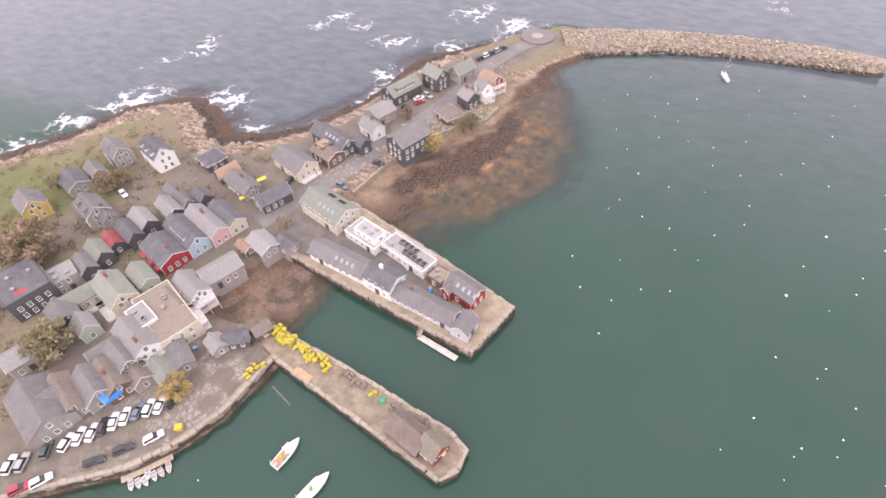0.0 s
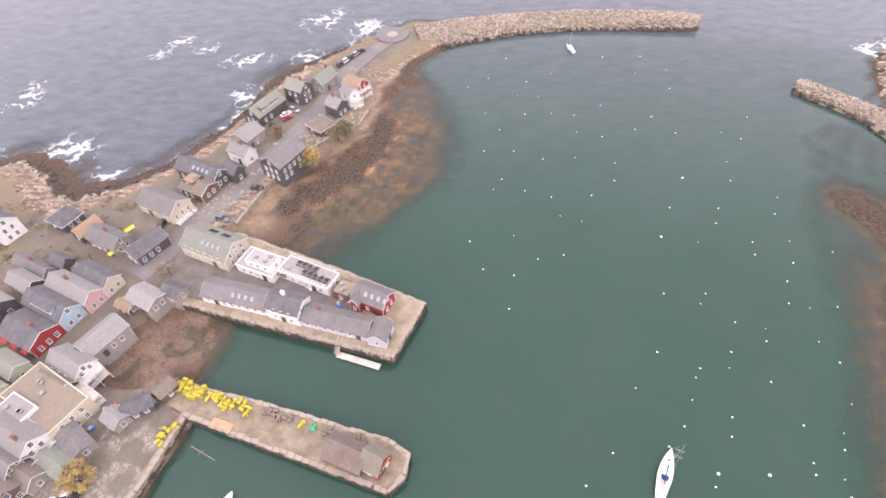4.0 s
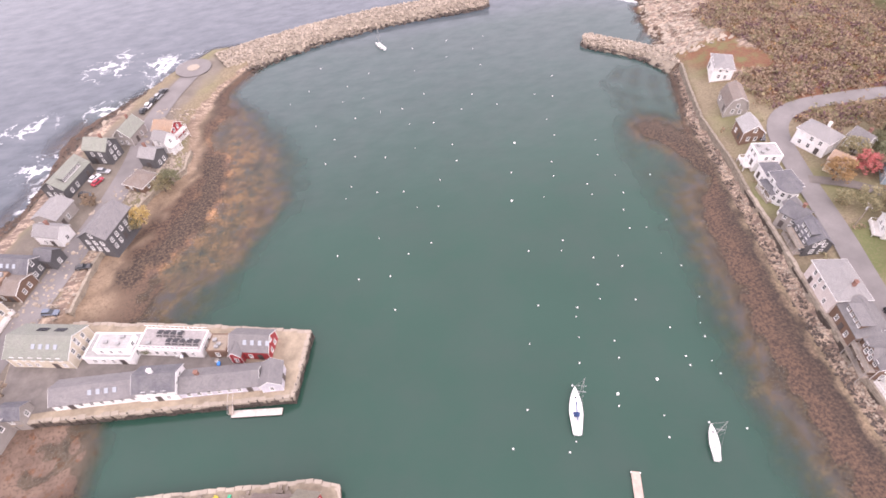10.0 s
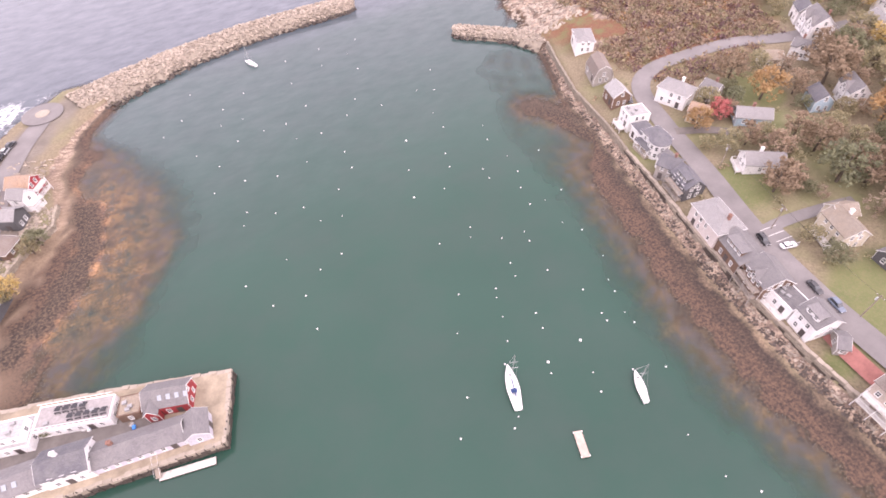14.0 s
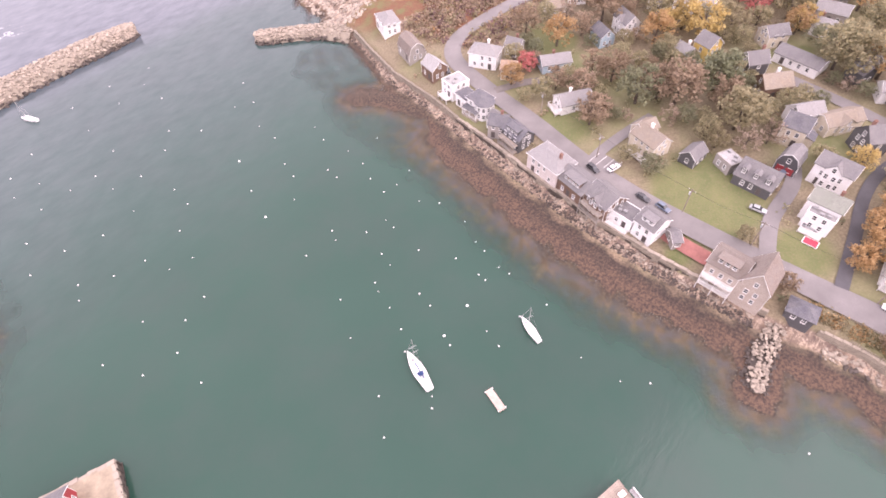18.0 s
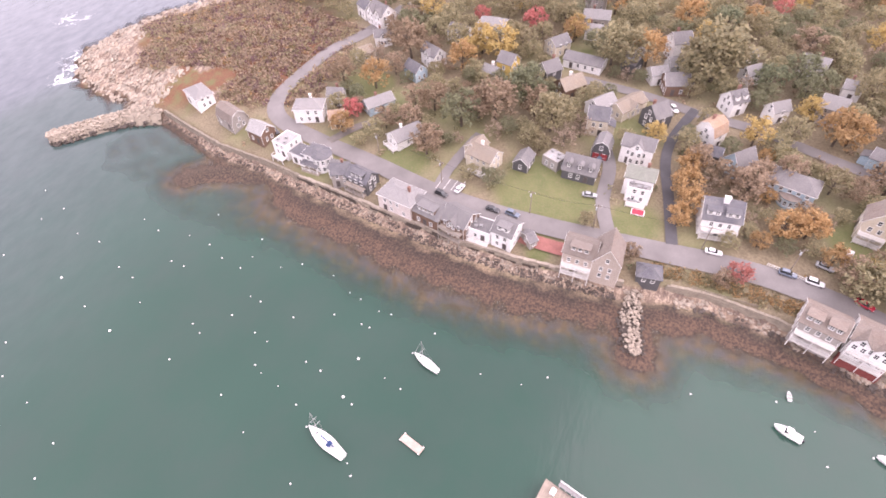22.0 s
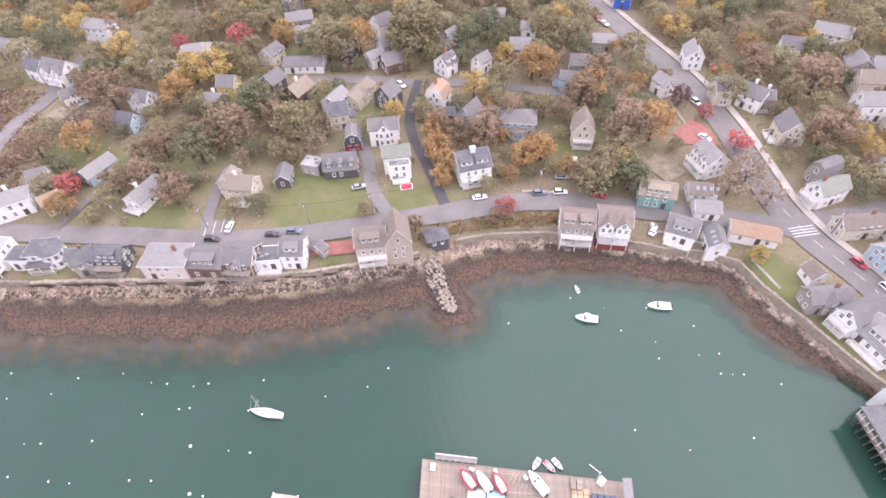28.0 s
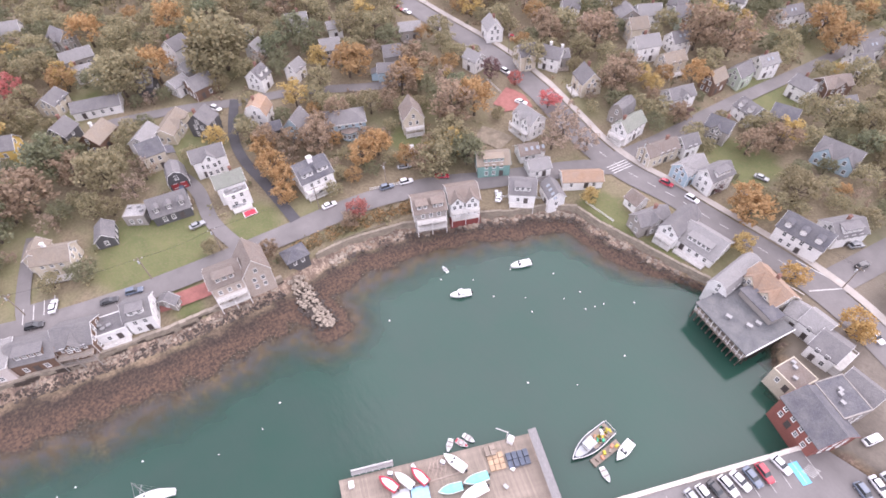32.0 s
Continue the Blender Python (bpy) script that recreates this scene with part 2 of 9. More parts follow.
def water_material():
    m, t, b = material("sea_water", 0.12)
    out = t.nodes["Material Output"]
    big, mid = noise_at(t, 0.008, 3), noise_at(t, 0.05, 4)
    c = mix(t, ramp(t, big, 0.35, 0.65), (0.0155, 0.053, 0.038), (0.0235, 0.066, 0.049))
    # Paler patches imitate uneven reflection in the harbour water's colour
    c = mix(t, ramp(t, mid, 0.4, 0.7), c, mix(t, 0.3, c, (0.042, 0.057, 0.052)))
    swell_c = t.nodes.new("ShaderNodeTexCoord")
    swell_m = node(t, "ShaderNodeMapping", Scale=(0.45, 1.0, 1.0), Rotation=(0, 0, radians(-62)))
    t.links.new(swell_c.outputs["Object"], swell_m.inputs["Vector"])
    swell = node(t, "ShaderNodeTexNoise", Scale=0.22, Detail=6.0, Roughness=0.65)
    t.links.new(swell_m.outputs[0], swell.inputs["Vector"])
    # Sky haze and reflection outside, put into the colour in swell-like streaks
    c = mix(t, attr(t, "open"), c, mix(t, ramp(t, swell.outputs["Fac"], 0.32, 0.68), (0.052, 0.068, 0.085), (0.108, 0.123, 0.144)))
    foam_n, foam_f = noise_at(t, 0.1, 7, rough=0.6), noise_at(t, 0.8, 6, rough=0.75)
    band = t.nodes.new("ShaderNodeMath")
    band.operation = "SUBTRACT"
    band.inputs[1].default_value = 0.5
    t.links.new(foam_n, band.inputs[0])
    near_half = t.nodes.new("ShaderNodeMath")
    near_half.operation = "ABSOLUTE"
    t.links.new(band.outputs[0], near_half.inputs[0])
    both = t.nodes.new("ShaderNodeMath")
    both.operation = "MULTIPLY_ADD"
    both.inputs[1].default_value = 0.4
    t.links.new(ramp(t, near_half.outputs[0], 0.07, 0.0), both.inputs[0])
    t.links.new(foam_f, both.inputs[2])
    surf = t.nodes.new("ShaderNodeMath")
    surf.operation = "MULTIPLY_ADD"
    surf.inputs[1].default_value = 0.8
    t.links.new(attr(t, "surf"), surf.inputs[0])
    t.links.new(both.outputs[0], surf.inputs[2])
    white = ramp(t, surf.outputs[0], 1.16, 1.6)
    c = mix(t, white, c, (0.85, 0.87, 0.88))
    t.links.new(c, b.inputs["Base Color"])
    rr = t.nodes.new("ShaderNodeMath")
    rr.operation = "MULTIPLY_ADD"
    rr.inputs[1].default_value, rr.inputs[2].default_value = 0.6, 0.1
    t.links.new(white, rr.inputs[0])
    t.links.new(rr.outputs[0], b.inputs["Roughness"])
    b.inputs["IOR"].default_value = 1.41
    co = t.nodes.new("ShaderNodeTexCoord")
    mp = node(t, "ShaderNodeMapping", Scale=(0.35, 1.0, 1.0), Rotation=(0, 0, radians(35)))
    t.links.new(co.outputs["Object"], mp.inputs["Vector"])
    rip = node(t, "ShaderNodeTexNoise", Scale=0.55, Detail=6.0, Roughness=0.6)
    t.links.new(mp.outputs[0], rip.inputs["Vector"])
    wb = node(t, "ShaderNodeBump", Strength=0.14, Distance=0.3)
    t.links.new(rip.outputs["Fac"], wb.inputs["Height"])
    t.links.new(wb.outputs[0], b.inputs["Normal"])
    clear = t.nodes.new("ShaderNodeBsdfTransparent")
    clear.inputs["Color"].default_value = (0.92, 0.93, 0.92, 1)
    mx = t.nodes.new("ShaderNodeMixShader")
    t.links.new(ramp(t, attr(t, "deep"), 0.0, 1.0), mx.inputs[0])
    t.links.new(clear.outputs[0], mx.inputs[1])
    t.links.new(b.outputs[0], mx.inputs[2])
    t.links.new(mx.outputs[0], out.inputs["Surface"])
    return m


# ---- mesh building ----
class Build:
    def __init__(self):
        self.v, self.f = [], []

    def add(self, verts, faces):
        n = len(self.v)
        self.v += [tuple(p) for p in verts]
        self.f += [tuple(n + i for i in f) for f in faces]
        return self

    def box(self, cx, cy, cz, sx, sy, sz, rot=0.0, taper=1.0):
        """A box by its centre and size; taper scales the top."""
        c, s = math.cos(rot), math.sin(rot)
        pts = []
        for k, q in ((-1, 1.0), (1, taper)):
            for i, j in ((-1, -1), (1, -1), (1, 1), (-1, 1)):
                x, y = i * sx / 2 * q, j * sy / 2 * q
                pts.append((cx + c * x - s * y, cy + s * x + c * y, cz + k * sz / 2))
        return self.add(pts, [(3, 2, 1, 0), (4, 5, 6, 7), (0, 1, 5, 4), (1, 2, 6, 5), (2, 3, 7, 6), (3, 0, 4, 7)])

    def prism(self, outline, z0, z1):
        """An outline (counter-clockwise x, y) drawn up from z0 to z1."""
        n = len(outline)
        pts = [(x, y, z0) for x, y in outline] + [(x, y, z1) for x, y in outline]
        return self.add(pts, [tuple(range(n - 1, -1, -1)), tuple(range(n, 2 * n))] + [(i, (i + 1) % n, n + (i + 1) % n, n + i) for i in range(n)])

    def tube(self, a, b, ra, rb=None, n=8):
        a, b = Vector(a), Vector(b)
        rb = ra if rb is None else rb
        q = (b - a).to_track_quat("Z", "Y")
        pts = []
        for p, r in ((a, ra), (b, rb)):
            for i in range(n):
                w = 2 * math.pi * i / n
                pts.append(p + q @ Vector((r * math.cos(w), r * math.sin(w), 0)))
        return self.add(pts, [tuple(range(n - 1, -1, -1)), tuple(range(n, 2 * n))] + [(i, (i + 1) % n, n + (i + 1) % n, n + i) for i in range(n)])

    def lathe(self, profile, n=12, cx=0.0, cy=0.0):
        """Rings of (radius, z) turned round the z axis."""
        pts, faces = [], []
        for r, z in profile:
            pts += [(cx + r * math.cos(2 * math.pi * i / n), cy + r * math.sin(2 * math.pi * i / n), z) for i in range(n)]
        for k in range(len(profile) - 1):
            faces += [(k * n + i, k * n + (i + 1) % n, (k + 1) * n + (i + 1) % n, (k + 1) * n + i) for i in range(n)]
        faces += [tuple(range(n - 1, -1, -1)), tuple(range((len(profile) - 1) * n, len(profile) * n))]
        return self.add(pts, faces)

    def mesh(self, name, mat, smooth=False):
        me = bpy.data.meshes.new(name)
        me.from_pydata(self.v, [], self.f)
        if mat:
            me.materials.append(mat)
        if smooth:
            me.polygons.foreach_set("use_smooth", [True] * len(me.polygons))
        me.update()
        return me


def part(name, shape, mat, parent=None, label="", smooth=False, at=None):
    """One mesh object, under a thing or a part."""
    me = shape.mesh(name, mat, smooth) if isinstance(shape, Build) else shape
    ob = new(name, me)
    if parent:
        ob.parent = parent
    if at is not None:
        ob.matrix_basis = at
    if label:
        ob["label"] = label
    return ob


def thing(name, label, category, x, y, z, rz=0.0, group="", kind=""):
    ob = new(name)
    ob.empty_display_size = 0.2
    ob.matrix_basis = pose(x, y, z, 0, 0, rz)
    return tagged(ob, label, category, group, kind)


# ---- the lie of the land ----
OUTER_SHORE = [(-420, -140), (-300, -20), (-206, 77), (-199, 86), (-190, 100), (-186, 111), (-180, 122), (-168, 130), (-157, 124), (-148, 114), (-139, 110.5), (-126, 117),
    (-117, 124), (-109, 132), (-101, 146), (-94, 163), (-90.5, 178), (-86, 190), (-73, 208), (-60, 225), (-50, 236), (-38, 245), (-24, 243), (-25, 227), (-38, 211)]
NECK_SHORE = [(-46, 197), (-50, 187), (-47, 170), (-49, 160), (-59, 151), (-65, 142), (-73, 125), (-77, 107), (-88, 101), (-88, 78), (-91, 68), (-96, 60),
    (-92, 50), (-76, 52), (-67, 45.5), (-70.5, 29), (-75.5, 19), (-82, 11), (-102, -3), (-112, -60)]
COVE_SHORE = [(-60, -110), (-5, -97), (6, -103), (16, -116), (34, -114), (44, -111), (53, -109), (60, -107), (68, -105), (77, -104), (83, -97), (87, -87),
    (92, -79), (96, -69), (102, -57)]
EAST_SHORE = [(106, -40), (106, -30), (104, -17), (104.5, -3), (105.5, 12), (108, 29), (112, 47), (115, 59), (119, 74), (123, 91), (127, 104), (132, 128),
    (139, 146), (147, 164), (153, 184), (159, 205), (166, 222), (176, 233), (195, 238), (223, 232), (248, 217), (330, 180), (420, 100), (900, 0),
    (900, -800), (-420, -800)]
COAST = OUTER_SHORE + NECK_SHORE + COVE_SHORE + EAST_SHORE
# how wide the shallows are off each stretch of shore: x, y, metres
SHELF_WEST = [(-182, 120, 18), (-142, 112, 26), (-112, 130, 16), (-95, 165, 13), (-60, 240, 8), (-35, 225, 7), (-50, 175, 40), (-60, 142, 62), (-70, 122, 70), (-77, 108, 30), (-92, 65, 50),
    (-88, 50, 30), (-67, 40, 2), (-70, 29, 2), (-75.5, 19, 2), (-82, 11, 2), (-92, 4, 2), (-90, -6, 2), (-60, 35, 2)]
SHELF_EAST = [(-20, -90, 5), (30, -112, 4), (16, -114, 3), (8, -106, 3), (-2, -98, 3), (2, -100, 3), (60, -105, 15), (95, -75, 16), (104, -45, 22),
    (98, -22, 26), (104, 0, 30), (108, 30, 32), (115, 60, 29), (124, 95, 28), (131, 118, 40), (140, 150, 12), (155, 190, 8), (190, 235, 10)]
SHELF = SHELF_WEST + SHELF_EAST
RINGX, RINGY = np.array([p[0] for p in COAST], float), np.array([p[1] for p in COAST], float)


def inland(x, y):
    """Signed distance from the shore: positive on land."""
    x, y = np.asarray(x, float), np.asarray(y, float)
    best = np.full(x.shape, 1e9)
    inside = np.zeros(x.shape, bool)
    for i in range(len(RINGX)):
        ax, ay, bx, by = RINGX[i], RINGY[i], RINGX[i - 1], RINGY[i - 1]
        dx, dy = bx - ax, by - ay
        k = np.clip(((x - ax) * dx + (y - ay) * dy) / (dx * dx + dy * dy), 0, 1)
        best = np.minimum(best, np.hypot(x - ax - k * dx, y - ay - k * dy))
        cross = (ay > y) != (by > y)
        with np.errstate(divide="ignore", invalid="ignore"):
            inside ^= cross & (x < dx * (y - ay) / (dy if dy else 1e-9) + ax)
    return np.where(inside, best, -best)


def shelf(x, y):
    top, low = 0.0, 0.0
    for sx, sy, w in SHELF:
        k = 1.0 / (((x - sx) ** 2 + (y - sy) ** 2) / 100 + 0.5) ** 2
        top, low = top + k * w, low + k
    return top / low


def step(a, b, v):
    k = np.clip((v - a) / (b - a), 0, 1)
    return k * k * (3 - 2 * k)


def line_distance(x, y, line):
    best = np.full(np.shape(x), 1e9)
    for (ax, ay), (bx, by) in zip(line, line[1:]):
        dx, dy = bx - ax, by - ay
        k = np.clip(((x - ax) * dx + (y - ay) * dy) / (dx * dx + dy * dy), 0, 1)
        best = np.minimum(best, np.hypot(x - ax - k * dx, y - ay - k * dy))
    return best


# weedy reefs that stand out of the water at low tide
REEFS = [[(-64, 117.7), (-58.3, 122.7), (-51.7, 129), (-45.1, 138.1), (-41.5, 148), (-39.3, 158.9), (-40, 166)], [(123, 108), (122.5, 119), (119, 127), (115.8, 132)], [(92, -22), (84.5, -23)]]


# rockweed afloat off the neck, and the mud at the head of the dock
KELP = [(-62.6, 116.9), (-53.9, 114.8), (-45.9, 111.3), (-37.1, 111.8), (-25.6, 124.9), (-20.1, 139.9), (-19.3, 158.6), (-24.5, 174), (-33.2, 189.6), (-40, 180),
    (-38.8, 170.7), (-41.5, 148), (-51.7, 129), (-58.3, 122.7)]
MUD = [(-89, 79), (-69.5, 70), (-66.4, 65.7), (-72, 61.8), (-81.7, 57.7), (-84.6, 52.8), (-88.8, 47.6), (-97, 54), (-97, 74)]


def within(x, y, ring):
    """Signed distance from the edge of a ring of points: positive inside."""
    best = np.full(np.shape(x), 1e9)
    inside = np.zeros(np.shape(x), bool)
    for (ax, ay), (bx, by) in zip(ring, ring[-1:] + ring[:-1]):
        dx, dy = bx - ax, by - ay
        k = np.clip(((x - ax) * dx + (y - ay) * dy) / (dx * dx + dy * dy), 0, 1)
        best = np.minimum(best, np.hypot(x - ax - k * dx, y - ay - k * dy))
        inside ^= ((ay > y) != (by > y)) & (x < dx * (y - ay) / (dy if dy else 1e-9) + ax)
    return np.where(inside, best, -best)


def rolling(x, y):
    return np.sin(x * 0.31 + 1.7 * np.sin(y * 0.13)) * np.sin(y * 0.27 + 1.3 * np.sin(x * 0.17)) + 0.5 * np.sin(x * 0.9 + y * 0.5) * np.sin(y * 0.83 - x * 0.3)


def weed_and_mud(x, y, bed):
    afloat = step(-6, 2, within(x, y, KELP) + 2.2 * rolling(x * 0.9, y * 0.9))
    bed = bed * (1 - afloat) + afloat * (-0.42 + 0.16 * rolling(x * 2.3, y * 2.3) + 0.22 * rolling(x * 0.6 + 2, y * 0.6))
    mud = step(-6, 3, within(x, y, MUD) + 2.6 * rolling(x * 0.8, y * 0.8) + 1.2 * rolling(x * 2.2, y * 2.2))
    return bed * (1 - mud) + mud * (-0.06 + 0.24 * rolling(x * 1.4, y * 1.4) + 0.035 * within(x, y, MUD))


def height(x, y, d=None):
    """Ground and sea bed."""
    x, y = np.asarray(x, float), np.asarray(y, float)
    d = inland(x, y) if d is None else d
    east = step(20, 80, x + 0.3 * (y + 40) * (y < -40)) * np.ones_like(x)
    flat = 3.0 + 0.6 * step(0, 20, d)
    hill = 4.0 + 2.6 * step(2, 14, d) + 0.085 * np.clip(d - 12, 0, 110) + 0.03 * np.clip(d - 122, 0, 400)
    land = flat * (1 - east) + hill * east
    wild = step(168, 185, y) * step(100, 140, x)
    d = d + wild * (3.0 * rolling(x * 0.9, y * 0.9) + 1.6 * rolling(x * 2.1 + 5, y * 2.1)) * step(25, 6, np.abs(d))
    land = land * (1 - wild) + wild * (1.0 + 6 * step(0, 30, d) + 0.7 * rolling(x, y) + 0.03 * d)
    spit = step(-150, -175, x) * step(60, 90, y)
    land = land + spit * 1.2 * rolling(x * 1.5, y * 1.5) * step(14, 0, d)
    w = np.maximum(shelf(x, y), 1.0)
    q = np.maximum(-d, 0) / w
    beach = np.exp(-((x + 58) ** 2 + (y - 140) ** 2) / 48.0**2)
    q = q * (1 - beach) + beach * np.sqrt(q)
    bed = 1.7 - 3.3 * q + 0.22 * rolling(x * 1.7, y * 1.7) - 2.5 * np.clip(q - 1, 0, 3)
    bay = np.exp(-((x - 127) ** 2 + (y - 158) ** 2) / 30.0**2) + np.exp(-((x - 116) ** 2 + (y - 118) ** 2) / 15.0**2)
    bay = np.clip(bay * 1.3, 0, 1) * step(-3, -7, d)
    bed = bed * (1 - bay) + bay * (-1.35 + 0.3 * rolling(x * 1.3, y * 1.3))
    if np.any((x > -106) & (x < -8) & (y > 38) & (y < 200) & (d < 3)):
        bed = weed_and_mud(x, y, bed)
    for reef in REEFS:
        bed = np.maximum(bed, 0.85 - 0.17 * line_distance(x, y, reef) + 0.18 * rolling(x * 2, y * 2))
    bed = np.maximum(bed, -6.0)
    return np.where(d > 0, land, np.minimum(bed, 1.7))


def shore_distance(x, y):
    """inland() for one point, over all edges at once."""
    bx, by = np.roll(RINGX, 1), np.roll(RINGY, 1)
    dx, dy = bx - RINGX, by - RINGY
    k = np.clip(((x - RINGX) * dx + (y - RINGY) * dy) / (dx * dx + dy * dy), 0, 1)
    best = float(np.hypot(x - RINGX - k * dx, y - RINGY - k * dy).min())
    cross = (RINGY > y) != (by > y)
    inside = int((x < dx * (y - RINGY) / np.where(dy == 0, 1e-9, dy) + RINGX)[cross].sum()) % 2
    return best if inside else -best


def z_at(x, y):
    return float(height(np.array([x]), np.array([y]), np.array([shore_distance(x, y)]))[0])

# ---- ground and water ----
def sheet(xs, ys):
    gx, gy = np.meshgrid(xs, ys)
    n, m = len(xs), len(ys)
    idx = np.arange(n * m).reshape(m, n)
    quads = np.stack([idx[:-1, :-1], idx[:-1, 1:], idx[1:, 1:], idx[1:, :-1]], -1).reshape(-1, 4)
    return gx.ravel(), gy.ravel(), quads


def spread(lo, hi, near, out):
    mid = list(np.arange(lo, hi + near / 2, near))
    left, right, g = [], [], near
    while (left[-1] if left else lo) > -out:
        g *= 1.35
        left.append((left[-1] if left else lo) - g)
    g = near
    while (right[-1] if right else hi) < out:
        g *= 1.35
        right.append((right[-1] if right else hi) + g)
    return np.array(left[::-1] + mid + right)


def sheet_mesh(name, x, y, z, quads, mat, attrs, smooth=True):
    me = bpy.data.meshes.new(name)
    me.vertices.add(len(x))
    me.vertices.foreach_set("co", np.stack([x, y, z], -1).astype(np.float32).ravel())
    sides = quads.shape[1]
    me.loops.add(quads.size)
    me.loops.foreach_set("vertex_index", quads.ravel().astype(np.int32))
    me.polygons.add(len(quads))
    me.polygons.foreach_set("loop_start", np.arange(0, quads.size, sides, dtype=np.int32))
    me.polygons.foreach_set("use_smooth", np.full(len(quads), smooth))
    for key, v in attrs.items():
        me.attributes.new(key, "FLOAT", "POINT").data.foreach_set("value", np.clip(v, 0, 1).astype(np.float32))
    me.materials.append(mat)
    me.update(calc_edges=True)
    me.validate()
    return new(name, me)


gx, gy, gq = sheet(spread(-235, 330, 2.0, 4200), spread(-330, 262, 2.0, 4200))
gd = inland(gx, gy)
gz = height(gx, gy, gd)
lawns = np.zeros_like(gx)
for lx, ly, lr in ((131, 8, 17), (137, 57, 10), (125, -19, 8), (108, 6, 4), (71, -108.5, 7.5), (64, -108.5, 6.5), (50, -112, 6), (60, -163, 13), (78, -205, 13), (131, -77, 7), (177, 89, 9), (175, 84, 9), (-185, 62, 22), (-165, 80, 16)):
    lawns = np.maximum(lawns, step(1.15, 0.8, np.hypot(gx - lx, gy - ly) / lr + 0.12 * rolling(gx, gy)))
town = step(30, 0, gx) * (gd > 0) * 0.9 * (1 - step(104, 118, gy) * step(9, 3, gd + 1.5 * rolling(gx, gy)))
town = town * (1 - 0.75 * step(-112, -124, gx + 3 * rolling(gx * 0.6, gy * 0.6)) * step(-0.1, 0.35, rolling(gx * 0.55 + 3, gy * 0.55)))
wild = step(165, 180, gy) * step(100, 140, gx)
rocky = np.where(gd > 0, np.maximum(step(36, 16, gd + 7 * rolling(gx * 0.4, gy * 0.4)) * wild, step(7, 2.5, gd + 1.5 * rolling(gx * 1.3, gy * 1.3)) * np.maximum(0, step(95, 112, gy) * step(-60, -80, gx) + step(60, 75, gy) * step(-165, -178, gx))), step(0.5, 1.2, gz) * step(-7, -2, gd))
heath = np.maximum(wild, step(150, 166, gx + 0.25 * (gy - 120)) * step(104, 120, gy) * step(300, 270, gx))
heath = heath * step(8, -8, gx - (216 + 0.41 * (gy - 102)) + 4 * rolling(gx, gy))
rocky = np.maximum(rocky, heath * (rolling(gx * 0.4, gy * 0.4) + 0.4 * rolling(gx, gy) > 0.62) * step(90, 40, gd) * 0.9)
lawn = step(-150, -170, gx) * step(0, 30, gy)
weed = np.where(gd > 0, 0, np.maximum(step(1.5, 0.8, gz), step(-3, -7, gd)) * step(9, 0.3, gz + 0.35 * rolling(gx * 0.8, gy * 0.8)) * step(-5, -2, gz))
sandy = np.exp(-((gx + 74) ** 2 + (gy - 111) ** 2) / 90)
tongue = step(6, 2.5, np.minimum(line_distance(gx, gy, REEFS[0]), line_distance(gx, gy, REEFS[1])) + 1.6 * rolling(gx * 1.6, gy * 1.6)) * (gd < 0)
sandy = np.maximum(sandy, (0.9 * step(0.45, 1.0, gz + 0.2 * rolling(gx * 2, gy * 2))) * np.clip(1.4 * np.exp(-((gx + 56) ** 2 + (gy - 138) ** 2) / 42.0**2), 0, 1) * (gd < 0) * step(-1.9, -1.2, gz))
kelp_beds = step(-3, 7, within(gx, gy, KELP) + 3.5 * rolling(gx * 0.8, gy * 0.8) + 2.0 * rolling(gx * 2, gy * 2))
mud_flat = step(-6, 1, within(gx, gy, MUD) + 2.0 * rolling(gx, gy)) * (gd < 0.5)
quay_zone = np.exp(-((gx + 80) ** 2 + (gy - 24) ** 2) / 22.0**2) + np.exp(-((gx + 76) ** 2 + (gy - 44) ** 2) / 12.0**2)
tagged(sheet_mesh("ground", gx, gy, gz, gq, ground_material(), dict(paved=town * (1 - lawn), rock=rocky * (1 - mud_flat), lawn=lawns, brush=heath * (1 - step(0.3, 0.7, rocky)), weed=weed, tongue=tongue, kelp=kelp_beds, mud=mud_flat, quay=quay_zone, sand=sandy * (1 - tongue) * (1 - kelp_beds) * (gd < 1) * (gz > -2))),
       "coastal ground with grass, leaf litter, granite and rockweed shallows", "ground", kind="structure")

wx, wy, wq = sheet(spread(-235, 330, 3.0, 4600), spread(-200, 300, 3.0, 4600))
wd = inland(wx, wy)
wz = height(wx, wy, wd)
# Outer water, which takes the paler sky-reflection colour
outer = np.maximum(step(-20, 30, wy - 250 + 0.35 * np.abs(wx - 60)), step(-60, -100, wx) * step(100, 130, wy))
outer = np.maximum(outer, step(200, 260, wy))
surf = outer * np.exp(-np.clip(-wd - 6, 0, 99) / 7) * step(-25, -50, wx) * (0.66 + 0.2 * rolling(wx, wy))
BREAKERS = [(-194, 174, 7, 0.9), (-202, 163, 5, 0.8), (-196, 184, 5, 0.8), (-205, 152, 5, 0.8), (-148, 225, 6, 0.9), (-153, 213, 5, 0.8),
    (-86, 247, 8, 1.0), (-133, 220, 6, 0.8), (-115, 208, 6, 0.9), (-106, 211, 6, 0.9), (-155, 142, 9, 1.0), (-187, 131, 10, 1.0),
    (-197, 125, 8, 1.0)]
BREAKERS_OFF = [(-205, 109, 8, 1.0), (-210, 90, 8, 1.0), (-133, 130, 7, 0.9), (-62, 243, 8, 1.0), (-83, 212, 7, 1.0), (-100, 182, 7, 1.0),
    (-78, 258, 6, 0.8), (57, 304, 8, 0.7), (164, 231, 7, 1.0), (174, 234, 7, 1.0), (182, 241, 7, 0.9), (217, 277, 9, 0.8)]
